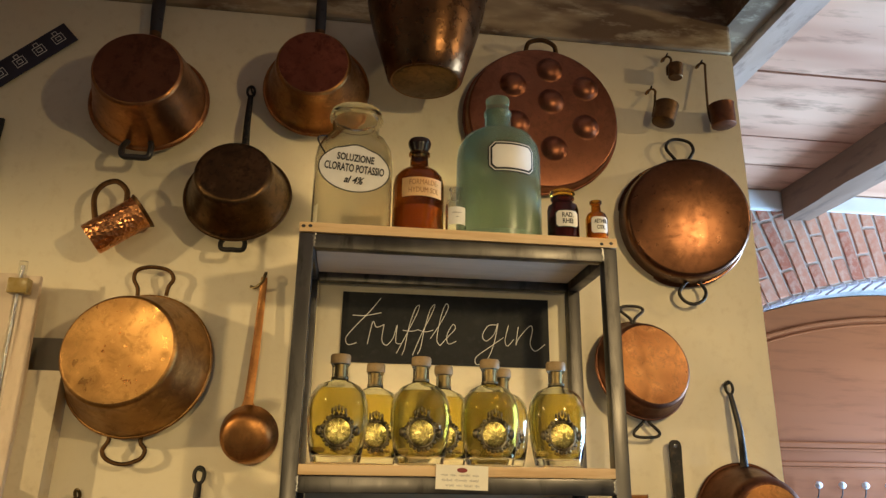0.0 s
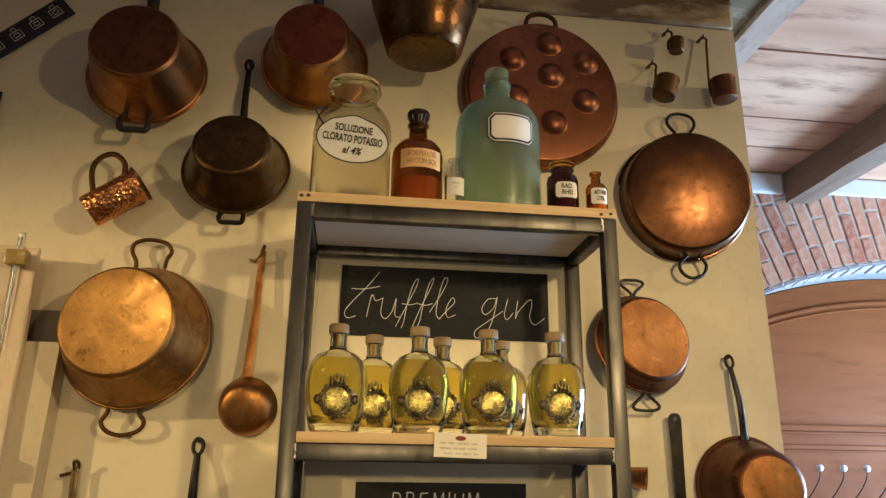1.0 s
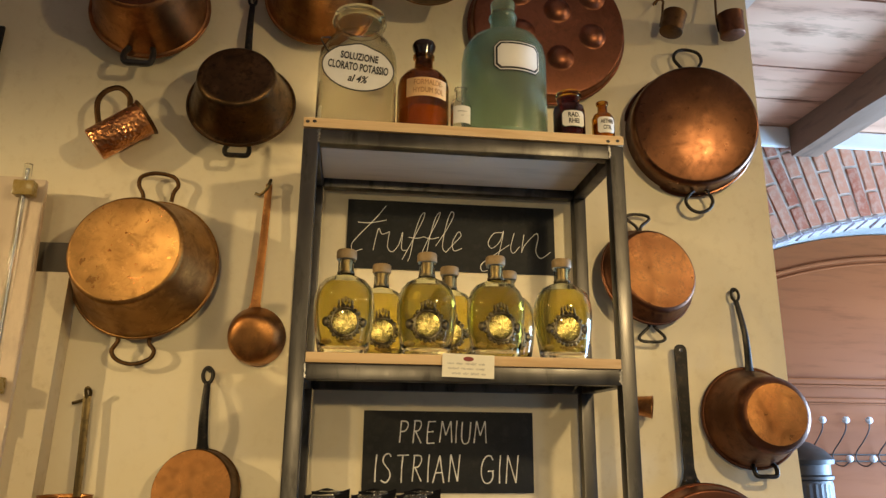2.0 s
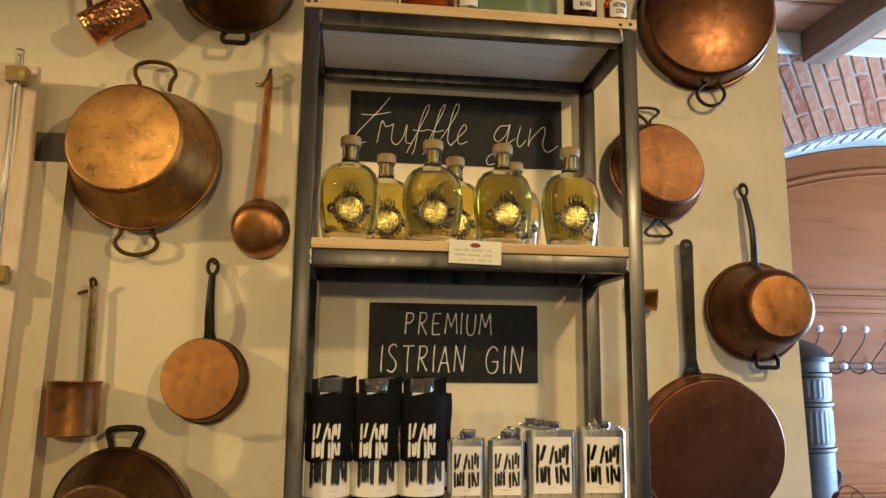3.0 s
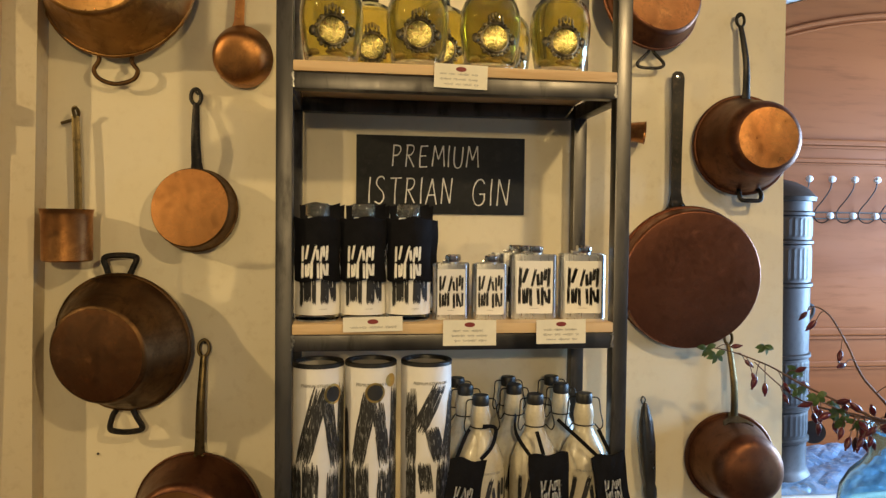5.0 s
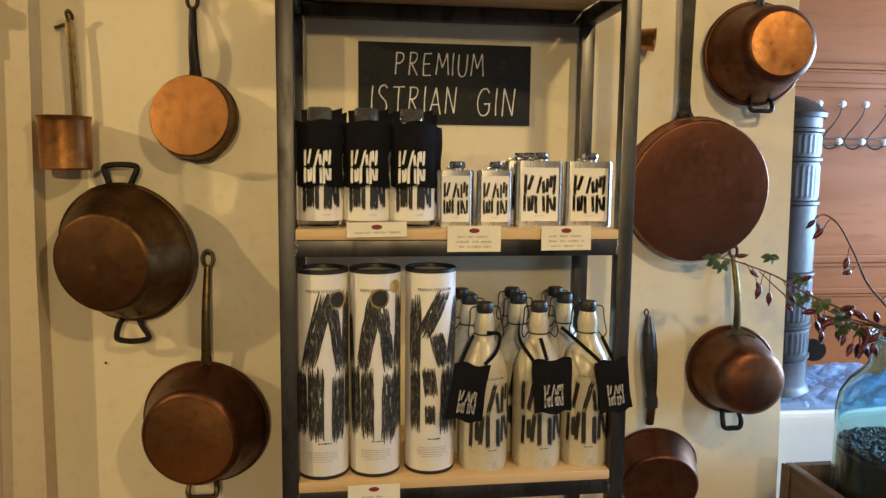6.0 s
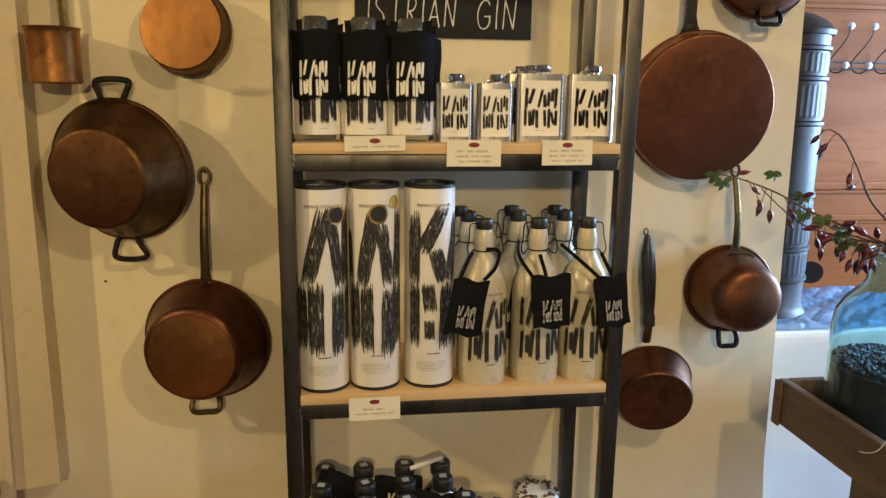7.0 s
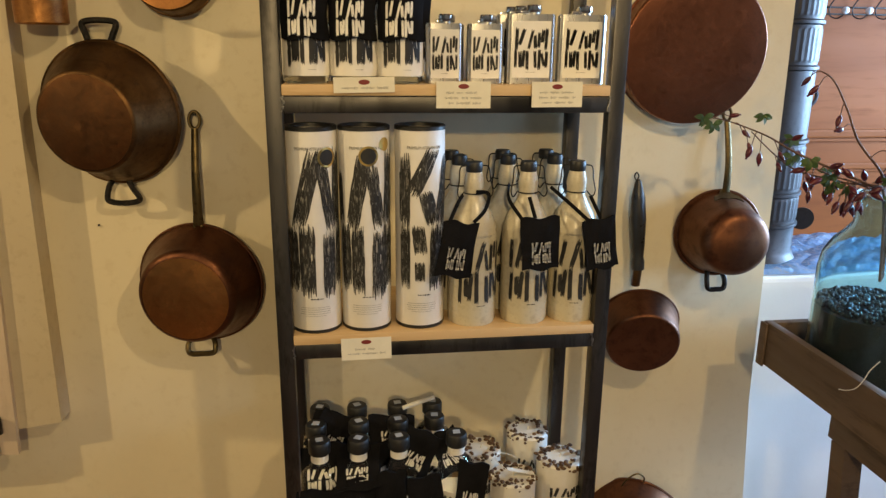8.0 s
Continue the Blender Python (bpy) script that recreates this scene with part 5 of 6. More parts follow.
# ---------------------------------------------------------------- truffle gin bottles
def gin_bottle():
    b = thing("gin_bottle", (0, 0, 0), "flask shaped glass bottle of yellow truffle gin with pewter medallion", "bottle", "yellow gin bottles on the shelf")
    prof = [(0, 0.006), (0.028, 0.003), (0.038, 0.0), (0.0455, 0.004), (0.0480, 0.015), (0.0540, 0.050), (0.0572, 0.080), (0.0575, 0.098), (0.0552, 0.116), (0.0490, 0.132), (0.0385, 0.1440), (0.026, 0.1500), (0.0170, 0.154), (0.0155, 0.160), (0.0155, 0.180), (0.0175, 0.182), (0.0175, 0.185), (0.013, 0.186)]
    inner = [(0.011, 0.186), (0.0115, 0.160), (0.021, 0.148), (0.0355, 0.1405), (0.0455, 0.129), (0.0515, 0.114), (0.0537, 0.097), (0.0534, 0.080), (0.0502, 0.050), (0.0440, 0.022), (0.037, 0.016), (0.022, 0.016), (0, 0.019)]
    see_through(part("glass", lathe(fresh(), prof + inner, 48, Matrix(), 1.0, 0.74), GIN_GLASS, b))
    liq = [(0, 0.0192), (0.022, 0.0162), (0.0367, 0.0162), (0.0437, 0.022), (0.0499, 0.050), (0.0531, 0.080), (0.0534, 0.097), (0.0512, 0.114), (0.0452, 0.1287), (0.0385, 0.1370), (0, 0.1370)]
    see_through(part("gin", lathe(fresh(), liq, 44, Matrix(), 1.0, 0.74), GIN, b, "clear yellow gin"))
    bm = fresh()
    rnd = random.Random(5)
    for i in range(7):
        ball(bm, (rnd.uniform(-0.03, 0.03), rnd.uniform(-0.014, 0.014), 0.024 + rnd.uniform(0, 0.006)), rnd.uniform(0.005, 0.009), None, 8, 6, (1.2, 1, 0.7))
    part("truffle_pieces", bm, CORK, b, "pale truffle pieces at the bottom")
    part("neck_foil", lathe(fresh(), [(0.0160, 0.1555), (0.0166, 0.156), (0.0166, 0.1595), (0.0160, 0.160)], 28), PEWTER, b, "thin dark neck band")
    # added core: brown and gold reflections of the clear neck as a solid
    see_through(part("neck_reflection", lathe(fresh(), [(0, 0.158), (0.0105, 0.158), (0.0108, 0.184), (0, 0.184)], 20), BRASS, b, "added brown core for the gold reflections in the neck"))
    part("stopper", lathe(fresh(), [(0, 0.185), (0.0185, 0.185), (0.0195, 0.187), (0.0195, 0.200), (0.0175, 0.203), (0, 0.2035)], 28), CORK, b, "turned wooden stopper")
    yf = -0.0410
    ring, c = fresh(), Vector((0, yf, 0.058))
    sweep(ring, [c + Vector((0.024 * math.cos(a), -0.002 + 0.006 * abs(math.cos(a)), 0.026 * math.sin(a))) for a in [2 * math.pi * i / 32 for i in range(32)]], 0.0028, 0.0022, True, 8)
    for i in range(22):
        a = 2 * math.pi * i / 22
        ball(ring, c + Vector((0.0285 * math.cos(a), 0.0075 * abs(math.cos(a)) - 0.001, 0.0305 * math.sin(a))), 0.0034 if i % 2 else 0.0045, None, 7, 5, (1, 0.55, 1))
    for dx in (-0.012, -0.006, 0, 0.006, 0.012):
        ball(ring, c + Vector((dx, 0.0005, 0.036 + 0.006 * (1 - abs(dx) / 0.012))), 0.0036, None, 7, 5, (0.7, 0.5, 1.7))
    for s in (-1, 1):
        ball(ring, c + Vector((s * 0.034, 0.011, 0.001)), 0.0085, None, 10, 7, (0.8, 0.5, 1.1))
    part("medallion", ring, PEWTER, b, "ornate dark pewter wreath with crown")
    part("plate", lathe(fresh(), [(0, 0.002), (0.018, 0.0015), (0.0225, 0.0)], 32, Matrix.Translation(c + Vector((0, 0.0015, 0))) @ axis_turn((0, -1, 0)), 1.0, 1.08), MEDAL, b, "embossed gilt oval plate")
    return b


S2 = 1.7518
gin = gin_bottle()
spots = [(-0.226, -0.232, 3), (-0.070, -0.232, -2), (0.066, -0.228, 2), (0.201, -0.226, -3), (-0.154, -0.125, 4), (-0.012, -0.125, -4), (0.117, -0.105, 2)]
gin.matrix_basis = pose(spots[0][0], spots[0][1], S2, 0, 0, spots[0][2])
for x, y, a in spots[1:]:
    copy_thing(gin, pose(x, y, S2, 0, 0, a))


# ---------------------------------------------------------------- hip flasks and bagged bottles
S3 = 1.2958


def hip_flask(w, h, label, seed):
    f = thing("hip_flask", (0, 0, 0), label, "hip flask", "steel hip flasks on the shelf")
    d = 0.022
    bm = box(fresh(), (-w / 2, -d / 2, 0), (w / 2, d / 2, h), 0.0)
    vert = [e for e in bm.edges if abs(e.verts[0].co.z - e.verts[1].co.z) > 0.01]
    bmesh.ops.bevel(bm, geom=vert, offset=0.009, segments=4, affect="EDGES", profile=0.5)
    bmesh.ops.bevel(bm, geom=[e for e in bm.edges if abs(e.verts[0].co.z - e.verts[1].co.z) < 1e-5], offset=0.002, segments=2, affect="EDGES")
    part("body", bm, STAINLESS, f)
    part("neck", lathe(fresh(), [(0, h - 0.001), (0.0105, h - 0.001), (0.0105, h + 0.003), (0, h + 0.003)], 24, Matrix.Translation((w * 0.05, 0, 0))), STAINLESS, f)
    cap = part("cap", lathe(fresh(), [(0, h + 0.003), (0.0125, h + 0.003), (0.0135, h + 0.005), (0.0135, h + 0.013), (0.0115, h + 0.0155), (0, h + 0.016)], 24, Matrix.Translation((w * 0.05, 0, 0))), CHROME, f, "shiny screw cap")
    part("hinge", box(fresh(), (-w * 0.22, -0.0035, h + 0.001), (w * 0.05, 0.0035, h + 0.006), 0.001), CHROME, cap)
    part("label", box(fresh(), (-w * 0.39, -d / 2 - 0.0005, h * 0.09), (w * 0.39, -d / 2 + 0.0002, h * 0.90), 0.0), PAPER, f, "white rectangular label")
    part("print", shift(strokes(fresh(), w * 0.70, h * 0.58, seed), 0, -d / 2 - 0.0009, h * 0.50), INK, f, "black abstract charcoal strokes")
    part("small_print", shift(bars(fresh(), [w * 0.2], 0.0025, 0.004, seed), 0, -d / 2 - 0.0006, h * 0.17), GREY_INK, f)
    return f


small = hip_flask(0.066, 0.104, "small stainless steel hip flask with white label", 11)
small.matrix_basis = pose(-0.005, -0.236, S3, 0, 0, 2)
copy_thing(small, pose(0.069, -0.236, S3, 0, 0, -1))
copy_thing(small, pose(0.082, -0.196, S3, 0, 0, 2))
copy_thing(small, pose(0.004, -0.196, S3, 0, 0, 2))
large = hip_flask(0.089, 0.122, "large stainless steel hip flask with white label", 23)
large.matrix_basis = pose(0.153, -0.236, S3, 0, 0, -1)
copy_thing(large, pose(0.248, -0.236, S3, 0, 0, -3))
for x, y in ((0.140, -0.200), (0.258, -0.200), (0.130, -0.165), (0.268, -0.165)):
    copy_thing(large, pose(x, y, S3, 0, 0, -2))


def cloth_bag(w, h, seed, cyl=None):
    """A flat soft cloth bag in the x-z plane, its top at z = 0, with gentle creases."""
    rnd = random.Random(seed)
    bm = fresh()
    nx, nz = 10, 12
    ph = [rnd.uniform(0, 6) for _ in range(4)]
    front, back = [], []
    for j in range(nz + 1):
        rf, rb = [], []
        for i in range(nx + 1):
            u, v = i / nx - 0.5, j / nz
            x = u * w * (1 + 0.04 * math.sin(5 * v + ph[0]))
            z = -v * h + 0.003 * math.sin(9 * u + ph[1])
            puff = 0.004 * math.cos(math.pi * u) * (0.6 + 0.4 * math.sin(7 * v + ph[2])) + 0.0012 * math.sin(22 * u + 9 * v + ph[3])
            rf.append(bm.verts.new((x, -0.003 - puff, z)))
            rb.append(bm.verts.new((x, 0.0005, z)))
        front.append(rf)
        back.append(rb)
    for j in range(nz):
        for i in range(nx):
            bm.faces.new((front[j][i], front[j + 1][i], front[j + 1][i + 1], front[j][i + 1]))
            bm.faces.new((back[j][i], back[j][i + 1], back[j + 1][i + 1], back[j + 1][i]))
    for j in range(nz):
        bm.faces.new((front[j][0], back[j][0], back[j + 1][0], front[j + 1][0]))
        bm.faces.new((front[j][nx], front[j + 1][nx], back[j + 1][nx], back[j][nx]))
    for i in range(nx):
        bm.faces.new((front[0][i], front[0][i + 1], back[0][i + 1], back[0][i]))
        bm.faces.new((front[nz][i], back[nz][i], back[nz][i + 1], front[nz][i + 1]))
    return bm


def bagged_bottle(seed):
    b = thing("bagged_gin_bottle", (0, 0, 0), "clear gin bottle with black cloth bag draped over its neck", "bottle", "bagged gin bottles on the shelf")
    see_through(part("glass", lathe(fresh(), [(0, 0), (0.036, 0), (0.0405, 0.004), (0.041, 0.01), (0.041, 0.13), (0.038, 0.145), (0.024, 0.158), (0.016, 0.166), (0.0155, 0.185), (0, 0.185)], 40), CLEAR, b))
    part("neck_ring", lathe(fresh(), [(0.0162, 0.168), (0.0175, 0.169), (0.0175, 0.186), (0.0162, 0.187)], 28), PAPER, b, "white seal round the neck")
    see_through(part("stopper", lathe(fresh(), [(0, 0.187), (0.018, 0.187), (0.0215, 0.190), (0.0215, 0.208), (0.019, 0.2115), (0, 0.212)], 32), CLEAR_STOPPER, b, "heavy clear glass stopper"))
    part("label", lathe(fresh(), [(0.0413, 0.013), (0.0417, 0.0135), (0.0417, 0.098), (0.0413, 0.0985)], 40), PAPER, b, "white wraparound label")
    part("print", wrap(shift(strokes(fresh(), 0.070, 0.056, seed, 1, 3), 0, 0, 0.058), 0.0421, 0.05), INK, b, "black abstract charcoal strokes")
    part("small_print", wrap(shift(bars(fresh(), [0.014], 0.003, 0.004, seed), 0, 0, 0.024), 0.0420, 0.25), GREY_INK, b)
    bag = part("bag", wrap(shift(cloth_bag(0.088, 0.112, seed), 0, 0, 0.186), 0.0455, 0.0), CLOTH, b, "black cotton bag")
    part("bag_print", wrap(shift(strokes(fresh(), 0.048, 0.058, seed + 40), -0.004, 0, 0.108), 0.0535, 0.0), PALE_INK, bag, "white abstract charcoal strokes")
    part("bag_back", shift(cloth_bag(0.075, 0.075, seed + 3), 0.004, 0.030, 0.212), CLOTH, b, "bag top standing behind the neck")
    return b


bb = bagged_bottle(7)
bb.matrix_basis = pose(-0.249, -0.236, S3, 0, 0, 2)
copy_thing(bb, pose(-0.1665, -0.236, S3, 0, 0, -1))
copy_thing(bb, pose(-0.0845, -0.236, S3, 0, 0, 0))
for x in (-0.24, -0.15, -0.062):
    copy_thing(bb, pose(x, -0.135, S3, 0, 0, 4))


# ---------------------------------------------------------------- card tubes and stoneware bottles
S4 = 0.8388


def card_tube(seed, kind, label, medal):
    t = thing("gift_tube", (0, 0, 0), label, "gift tube", "printed card tubes on the shelf")
    r, h = 0.0465, 0.381
    part("body", lathe(fresh(), [(0, 0.004), (r - 0.001, 0.004), (r, 0.006), (r, h - 0.004), (0, h - 0.006)], 48), TUBE_PAPER, t)
    part("lid", lathe(fresh(), [(r - 0.002, h - 0.005), (r + 0.0010, h - 0.005), (r + 0.0010, h + 0.001), (r - 0.001, h + 0.003), (r - 0.006, h + 0.002), (r - 0.008, h - 0.006), (0, h - 0.006)], 48), RUBBER, t, "black rimmed lid")
    part("bottom_rim", lathe(fresh(), [(0, 0), (r, 0), (r + 0.0008, 0.001), (r + 0.0008, 0.006), (r, 0.0065)], 48), RUBBER, t, "dark bottom rim")
    part("print", wrap(tall_print(fresh(), kind, seed), r + 0.0004, 0.05), CHARCOAL, t, "bold black abstract charcoal strokes")
    part("lettering", wrap(shift(lettering("PREMIUM ISTRIAN GIN", 0.0055, 0, 0.85), 0.004, 0, 0.346), r + 0.0004, 0.0), GREY_INK, t, "small grey lettering")
    part("small_print", wrap(shift(bars(fresh(), [0.055, 0.058, 0.056, 0.058, 0.04], 0.0022, 0.0042, seed), 0, 0, 0.043), r + 0.0004, 0.0), GREY_INK, t, "rows of tiny unreadable print")
    part("maker_mark", wrap(shift(bars(fresh(), [0.024], 0.007, 0.004, seed + 2), 0.004, 0, 0.068), r + 0.0004, 0.0), INK, t, "small dark maker mark")
    for a, z, rr, mat in medal:
        part("medal", wrap(shift(lathe(fresh(), [(0, 0.0003), (rr * 0.25, 0.0003), (rr * 0.5, 0.0003), (rr * 0.75, 0.0003), (rr, 0.0003), (rr, 0)], 24, axis_turn((0, -1, 0))), 0, 0, z), r + (0.0006 if rr > 0.0145 else 0.0009), a), mat, t, "round award sticker")
    return t


for x, y, s, kd, lab, md in ((-0.247, -0.238, 31, 0, "tall white card tube with charcoal print and award sticker", [(0.66, 0.330, 0.0180, GOLD), (0.66, 0.330, 0.0140, INK)]),
                         (-0.151, -0.236, 36, 1, "tall white card tube with dark and gold stickers", [(0.14, 0.332, 0.0180, GOLD), (0.14, 0.332, 0.0142, INK), (0.82, 0.352, 0.0120, GOLD)]),
                         (-0.048, -0.234, 43, 2, "tall white card tube with bold charcoal print", [])):
    card_tube(s, kd, lab, md).matrix_basis = pose(x, y, S4, 0, 0, 0)


def stone_bottle():
    b = thing("stoneware_bottle", (0, 0, 0), "cream stoneware bottle with black swing top and charcoal print", "bottle", "stoneware swing-top bottles")
    part("body", lathe(fresh(), [(0, 0.002), (0.040, 0.002), (0.0445, 0.0), (0.0465, 0.006), (0.047, 0.02), (0.047, 0.165), (0.0445, 0.190), (0.036, 0.214), (0.0235, 0.236), (0.0180, 0.248), (0.0180, 0.262), (0.0195, 0.272), (0.0175, 0.284), (0.0155, 0.293), (0.0145, 0.296), (0, 0.296)], 48), STONEWARE, b)
    part("stopper", lathe(fresh(), [(0, 0.295), (0.0150, 0.295), (0.0160, 0.298), (0.0160, 0.310), (0.0145, 0.314), (0, 0.3145)], 28), RUBBER, b, "black swing stopper")
    bm = fresh()
    sweep(bm, [Vector((0.0188 * math.cos(a), 0.0188 * math.sin(a), 0.255)) for a in [2 * math.pi * i / 24 for i in range(24)]], 0.0014, 0.0014, True, 6)
    for s in (-1, 1):
        sweep(bm, glide([(s * 0.0160, 0, 0.306), (s * 0.028, -0.002, 0.303), (s * 0.031, -0.006, 0.28), (s * 0.035, -0.01, 0.258), (s * 0.030, -0.008, 0.247), (s * 0.021, 0, 0.255)], 5), 0.0013)
    part("wire", bm, IRON, b, "black wire clasp")
    part("print", wrap(shift(strokes(fresh(), 0.094, 0.122, 51, 2, 3), 0.004, 0, 0.110), 0.0475, 0.0), INK, b, "black abstract charcoal strokes")
    part("lettering", wrap(shift(lettering("ISTRIAN DRY GIN", 0.0045, 0, 0.9), 0.004, 0, 0.178), 0.0462, 0.0), GREY_INK, b, "small grey lettering")
    part("maker_mark", wrap(shift(bars(fresh(), [0.018], 0.005, 0.004, 3), 0.004, 0, 0.042), 0.0474, 0.0), INK, b, "small dark maker mark")
    return b


sb = stone_bottle()
sb.matrix_basis = pose(0.055, -0.236, S4, 0, 0, 8)
for x, y, a in ((0.160, -0.236, 0), (0.256, -0.236, -12), (0.139, -0.150, 5), (0.236, -0.150, -4), (0.040, -0.150, 3), (0.144, -0.075, 0), (0.238, -0.075, 0), (0.034, -0.078, 0)):
    copy_thing(sb, pose(x, y, S4, 0, 0, a))


def hang_bag(x, y, z, w, h, tilt, seed, ribbon):
    bag = thing("cloth_bag", (x, y, z), "small black cotton drawstring bag hung on a bottle neck", "bag", "black drawstring bags")
    bag.matrix_basis = pose(x, y, z, 0, tilt, 0)
    part("cloth", cloth_bag(w, h, seed), CLOTH, bag)
    part("bag_print", shift(strokes(fresh(), w * 0.50, h * 0.42, seed + 5), 0, -0.0092, -h * 0.66), PALE_INK, bag, "white abstract charcoal strokes")
    inv = bag.matrix_basis.inverted()
    for r in ribbon:
        part("ribbon", sweep(fresh(), glide([inv @ Vector(p) for p in r], 6), 0.0038, 0.0009), CLOTH, bag, "black ribbon tie")


hang_bag(0.022, -0.300, 1.052, 0.066, 0.105, 9, 61, [[(0.045, -0.298, 1.05), (0.068, -0.285, 1.07), (0.080, -0.255, 1.094), (0.055, -0.262, 1.10)], [(0.0, -0.296, 1.05), (0.02, -0.27, 1.082), (0.032, -0.25, 1.092)]])
hang_bag(0.168, -0.302, 1.058, 0.072, 0.100, -3, 67, [[(0.135, -0.296, 1.055), (0.118, -0.262, 1.085), (0.135, -0.185, 1.10)], [(0.16, -0.30, 1.056), (0.155, -0.27, 1.09)]])
hang_bag(0.283, -0.296, 1.052, 0.062, 0.098, -8, 71, [[(0.262, -0.296, 1.05), (0.235, -0.275, 1.075), (0.205, -0.235, 1.102)], [(0.29, -0.29, 1.05), (0.275, -0.265, 1.09)]])

# ---------------------------------------------------------------- lowest shelf in view
S5 = 0.3838


def capped_bottle():
    b = thing("capped_bottle", (0, 0, 0), "clear bottle with dark glass cap and white label", "bottle", "capped bottles on the low shelf")
    see_through(part("glass", lathe(fresh(), [(0, 0), (0.035, 0), (0.039, 0.004), (0.0395, 0.12), (0.037, 0.135), (0.024, 0.15), (0.017, 0.158), (0.016, 0.172), (0, 0.172)], 36), CLEAR, b))
    part("neck_ring", lathe(fresh(), [(0.0165, 0.158), (0.0178, 0.159), (0.0178, 0.176), (0.0165, 0.177)], 24), PAPER, b, "white neck seal")
    part("cap", lathe(fresh(), [(0, 0.176), (0.020, 0.176), (0.0222, 0.179), (0.0222, 0.200), (0.020, 0.204), (0.012, 0.205), (0, 0.205)], 30), RUBBER, b, "dark glossy cap")
    part("seal", box(fresh(), (-0.0075, -0.0075, 0.2052), (0.0075, 0.0075, 0.2058)), SEAL, b, "small square paper seal")
    part("label", lathe(fresh(), [(0.0398, 0.012), (0.0402, 0.0125), (0.0402, 0.085), (0.0398, 0.0855)], 36), PAPER, b, "white label")
    part("print", wrap(shift(strokes(fresh(), 0.062, 0.058, 81, 2, 3), 0, 0, 0.048), 0.0406, 0.0), INK, b, "black abstract charcoal strokes")
    return b


cb = capped_bottle()
low = [(-0.253, -0.238), (-0.174, -0.238), (-0.091, -0.238), (0.029, -0.238), (-0.262, -0.170), (-0.172, -0.168), (-0.088, -0.168), (-0.008, -0.160), (-0.256, -0.095), (-0.174, -0.095), (-0.084, -0.095), (-0.005, -0.095)]
cb.matrix_basis = pose(*low[0], S5, 0, 0, 10)
for i, (x, y) in enumerate(low[1:]):
    copy_thing(cb, pose(x, y, S5, 0, 0, (i * 37) % 50 - 25))


def draped_bag(x, y, z, w, h, rx, ry, rz, seed):
    bag = thing("cloth_bag", (x, y, z), "black cotton drawstring bag lying over the bottles", "bag", "black drawstring bags")
    bag.matrix_basis = pose(x, y, z, rx, ry, rz)
    part("cloth", cloth_bag(w, h, seed), CLOTH, bag)
    part("bag_print", shift(strokes(fresh(), w * 0.5, h * 0.36, seed + 5), 0, -0.0092, -h * 0.66), PALE_INK, bag, "white abstract charcoal strokes")


for a in ((-0.252, -0.205, 0.556, 0.085, 0.10, -18, 2, 8, 91), (-0.175, -0.215, 0.545, 0.09, 0.09, -60, -8, -6, 92), (-0.160, -0.278, 0.520, 0.085, 0.12, -6, 4, 4, 93), (-0.222, -0.282, 0.500, 0.09, 0.11, -4, -14, 0, 94),
          (-0.110, -0.283, 0.535, 0.06, 0.12, -4, 0, 0, 95), (0.060, -0.286, 0.545, 0.062, 0.13, -4, 5, -14, 96), (-0.100, -0.130, 0.575, 0.10, 0.08, -50, 6, 4, 97), (-0.215, -0.130, 0.580, 0.075, 0.09, -30, 40, 4, 98),
          (-0.030, -0.205, 0.575, 0.075, 0.10, -22, 24, -10, 99), (-0.225, -0.212, 0.566, 0.090, 0.13, -6, 6, 0, 101), (-0.135, -0.210, 0.560, 0.080, 0.12, -8, -10, 4, 102), (-0.215, -0.135, 0.592, 0.100, 0.10, -10, 14, -6, 103), (-0.045, -0.285, 0.520, 0.070, 0.11, -4, -6, 6, 104), (-0.262, -0.286, 0.505, 0.075, 0.11, -5, 8, 4, 105), (0.0, -0.20, 0.57, 0.06, 0.09, -24, -20, 8, 100)):
    draped_bag(*a)
pen = thing("paper_roll", (-0.038, -0.115, 0.593), "thin white rolled paper lying across the caps", "paper roll")
part("roll", sweep(fresh(), [Vector((-0.036, -0.005, -0.006)), Vector((0.036, 0.005, 0.012))], 0.005, 0.004), PAPER, pen)


def scented_candle(x, y, r, h, seed):
    c = thing("scented_candle", (x, y, S5), "white pillar candle topped with coffee beans and spices", "candle", "white candles on the low shelf")
    part("wax", lathe(fresh(), [(0, 0), (r - 0.002, 0), (r, 0.003), (r, h - 0.004), (r - 0.004, h), (0, h - 0.002)], 40), WAX, c)
    rnd = random.Random(seed)
    bm = fresh()
    for i in range(120):
        a = 2 * math.pi * i / 120 + rnd.uniform(-0.1, 0.1)
        rr = r * rnd.uniform(0.55, 1.04)
        ball(bm, (rr * math.cos(a), rr * math.sin(a), h + rnd.uniform(-0.012, 0.004)), rnd.uniform(0.0028, 0.0048), Matrix.Rotation(rnd.uniform(0, 3), 4, "Z"), 7, 5, (1.5, 1.0, 0.8))
    part("bean_topping", bm, BEAN, c, "ring of brown beans and spices")
    part("print", wrap(shift(strokes(fresh(), r * 1.3, 0.05, seed + 3, 2, 3), 0, 0, h * 0.42), r + 0.0005, 0.0), INK, c, "black abstract charcoal strokes")
    part("wick", sweep(fresh(), [Vector((0, 0, h - 0.004)), Vector((0.002, 0, h + 0.008))], 0.0012), CARD, c)


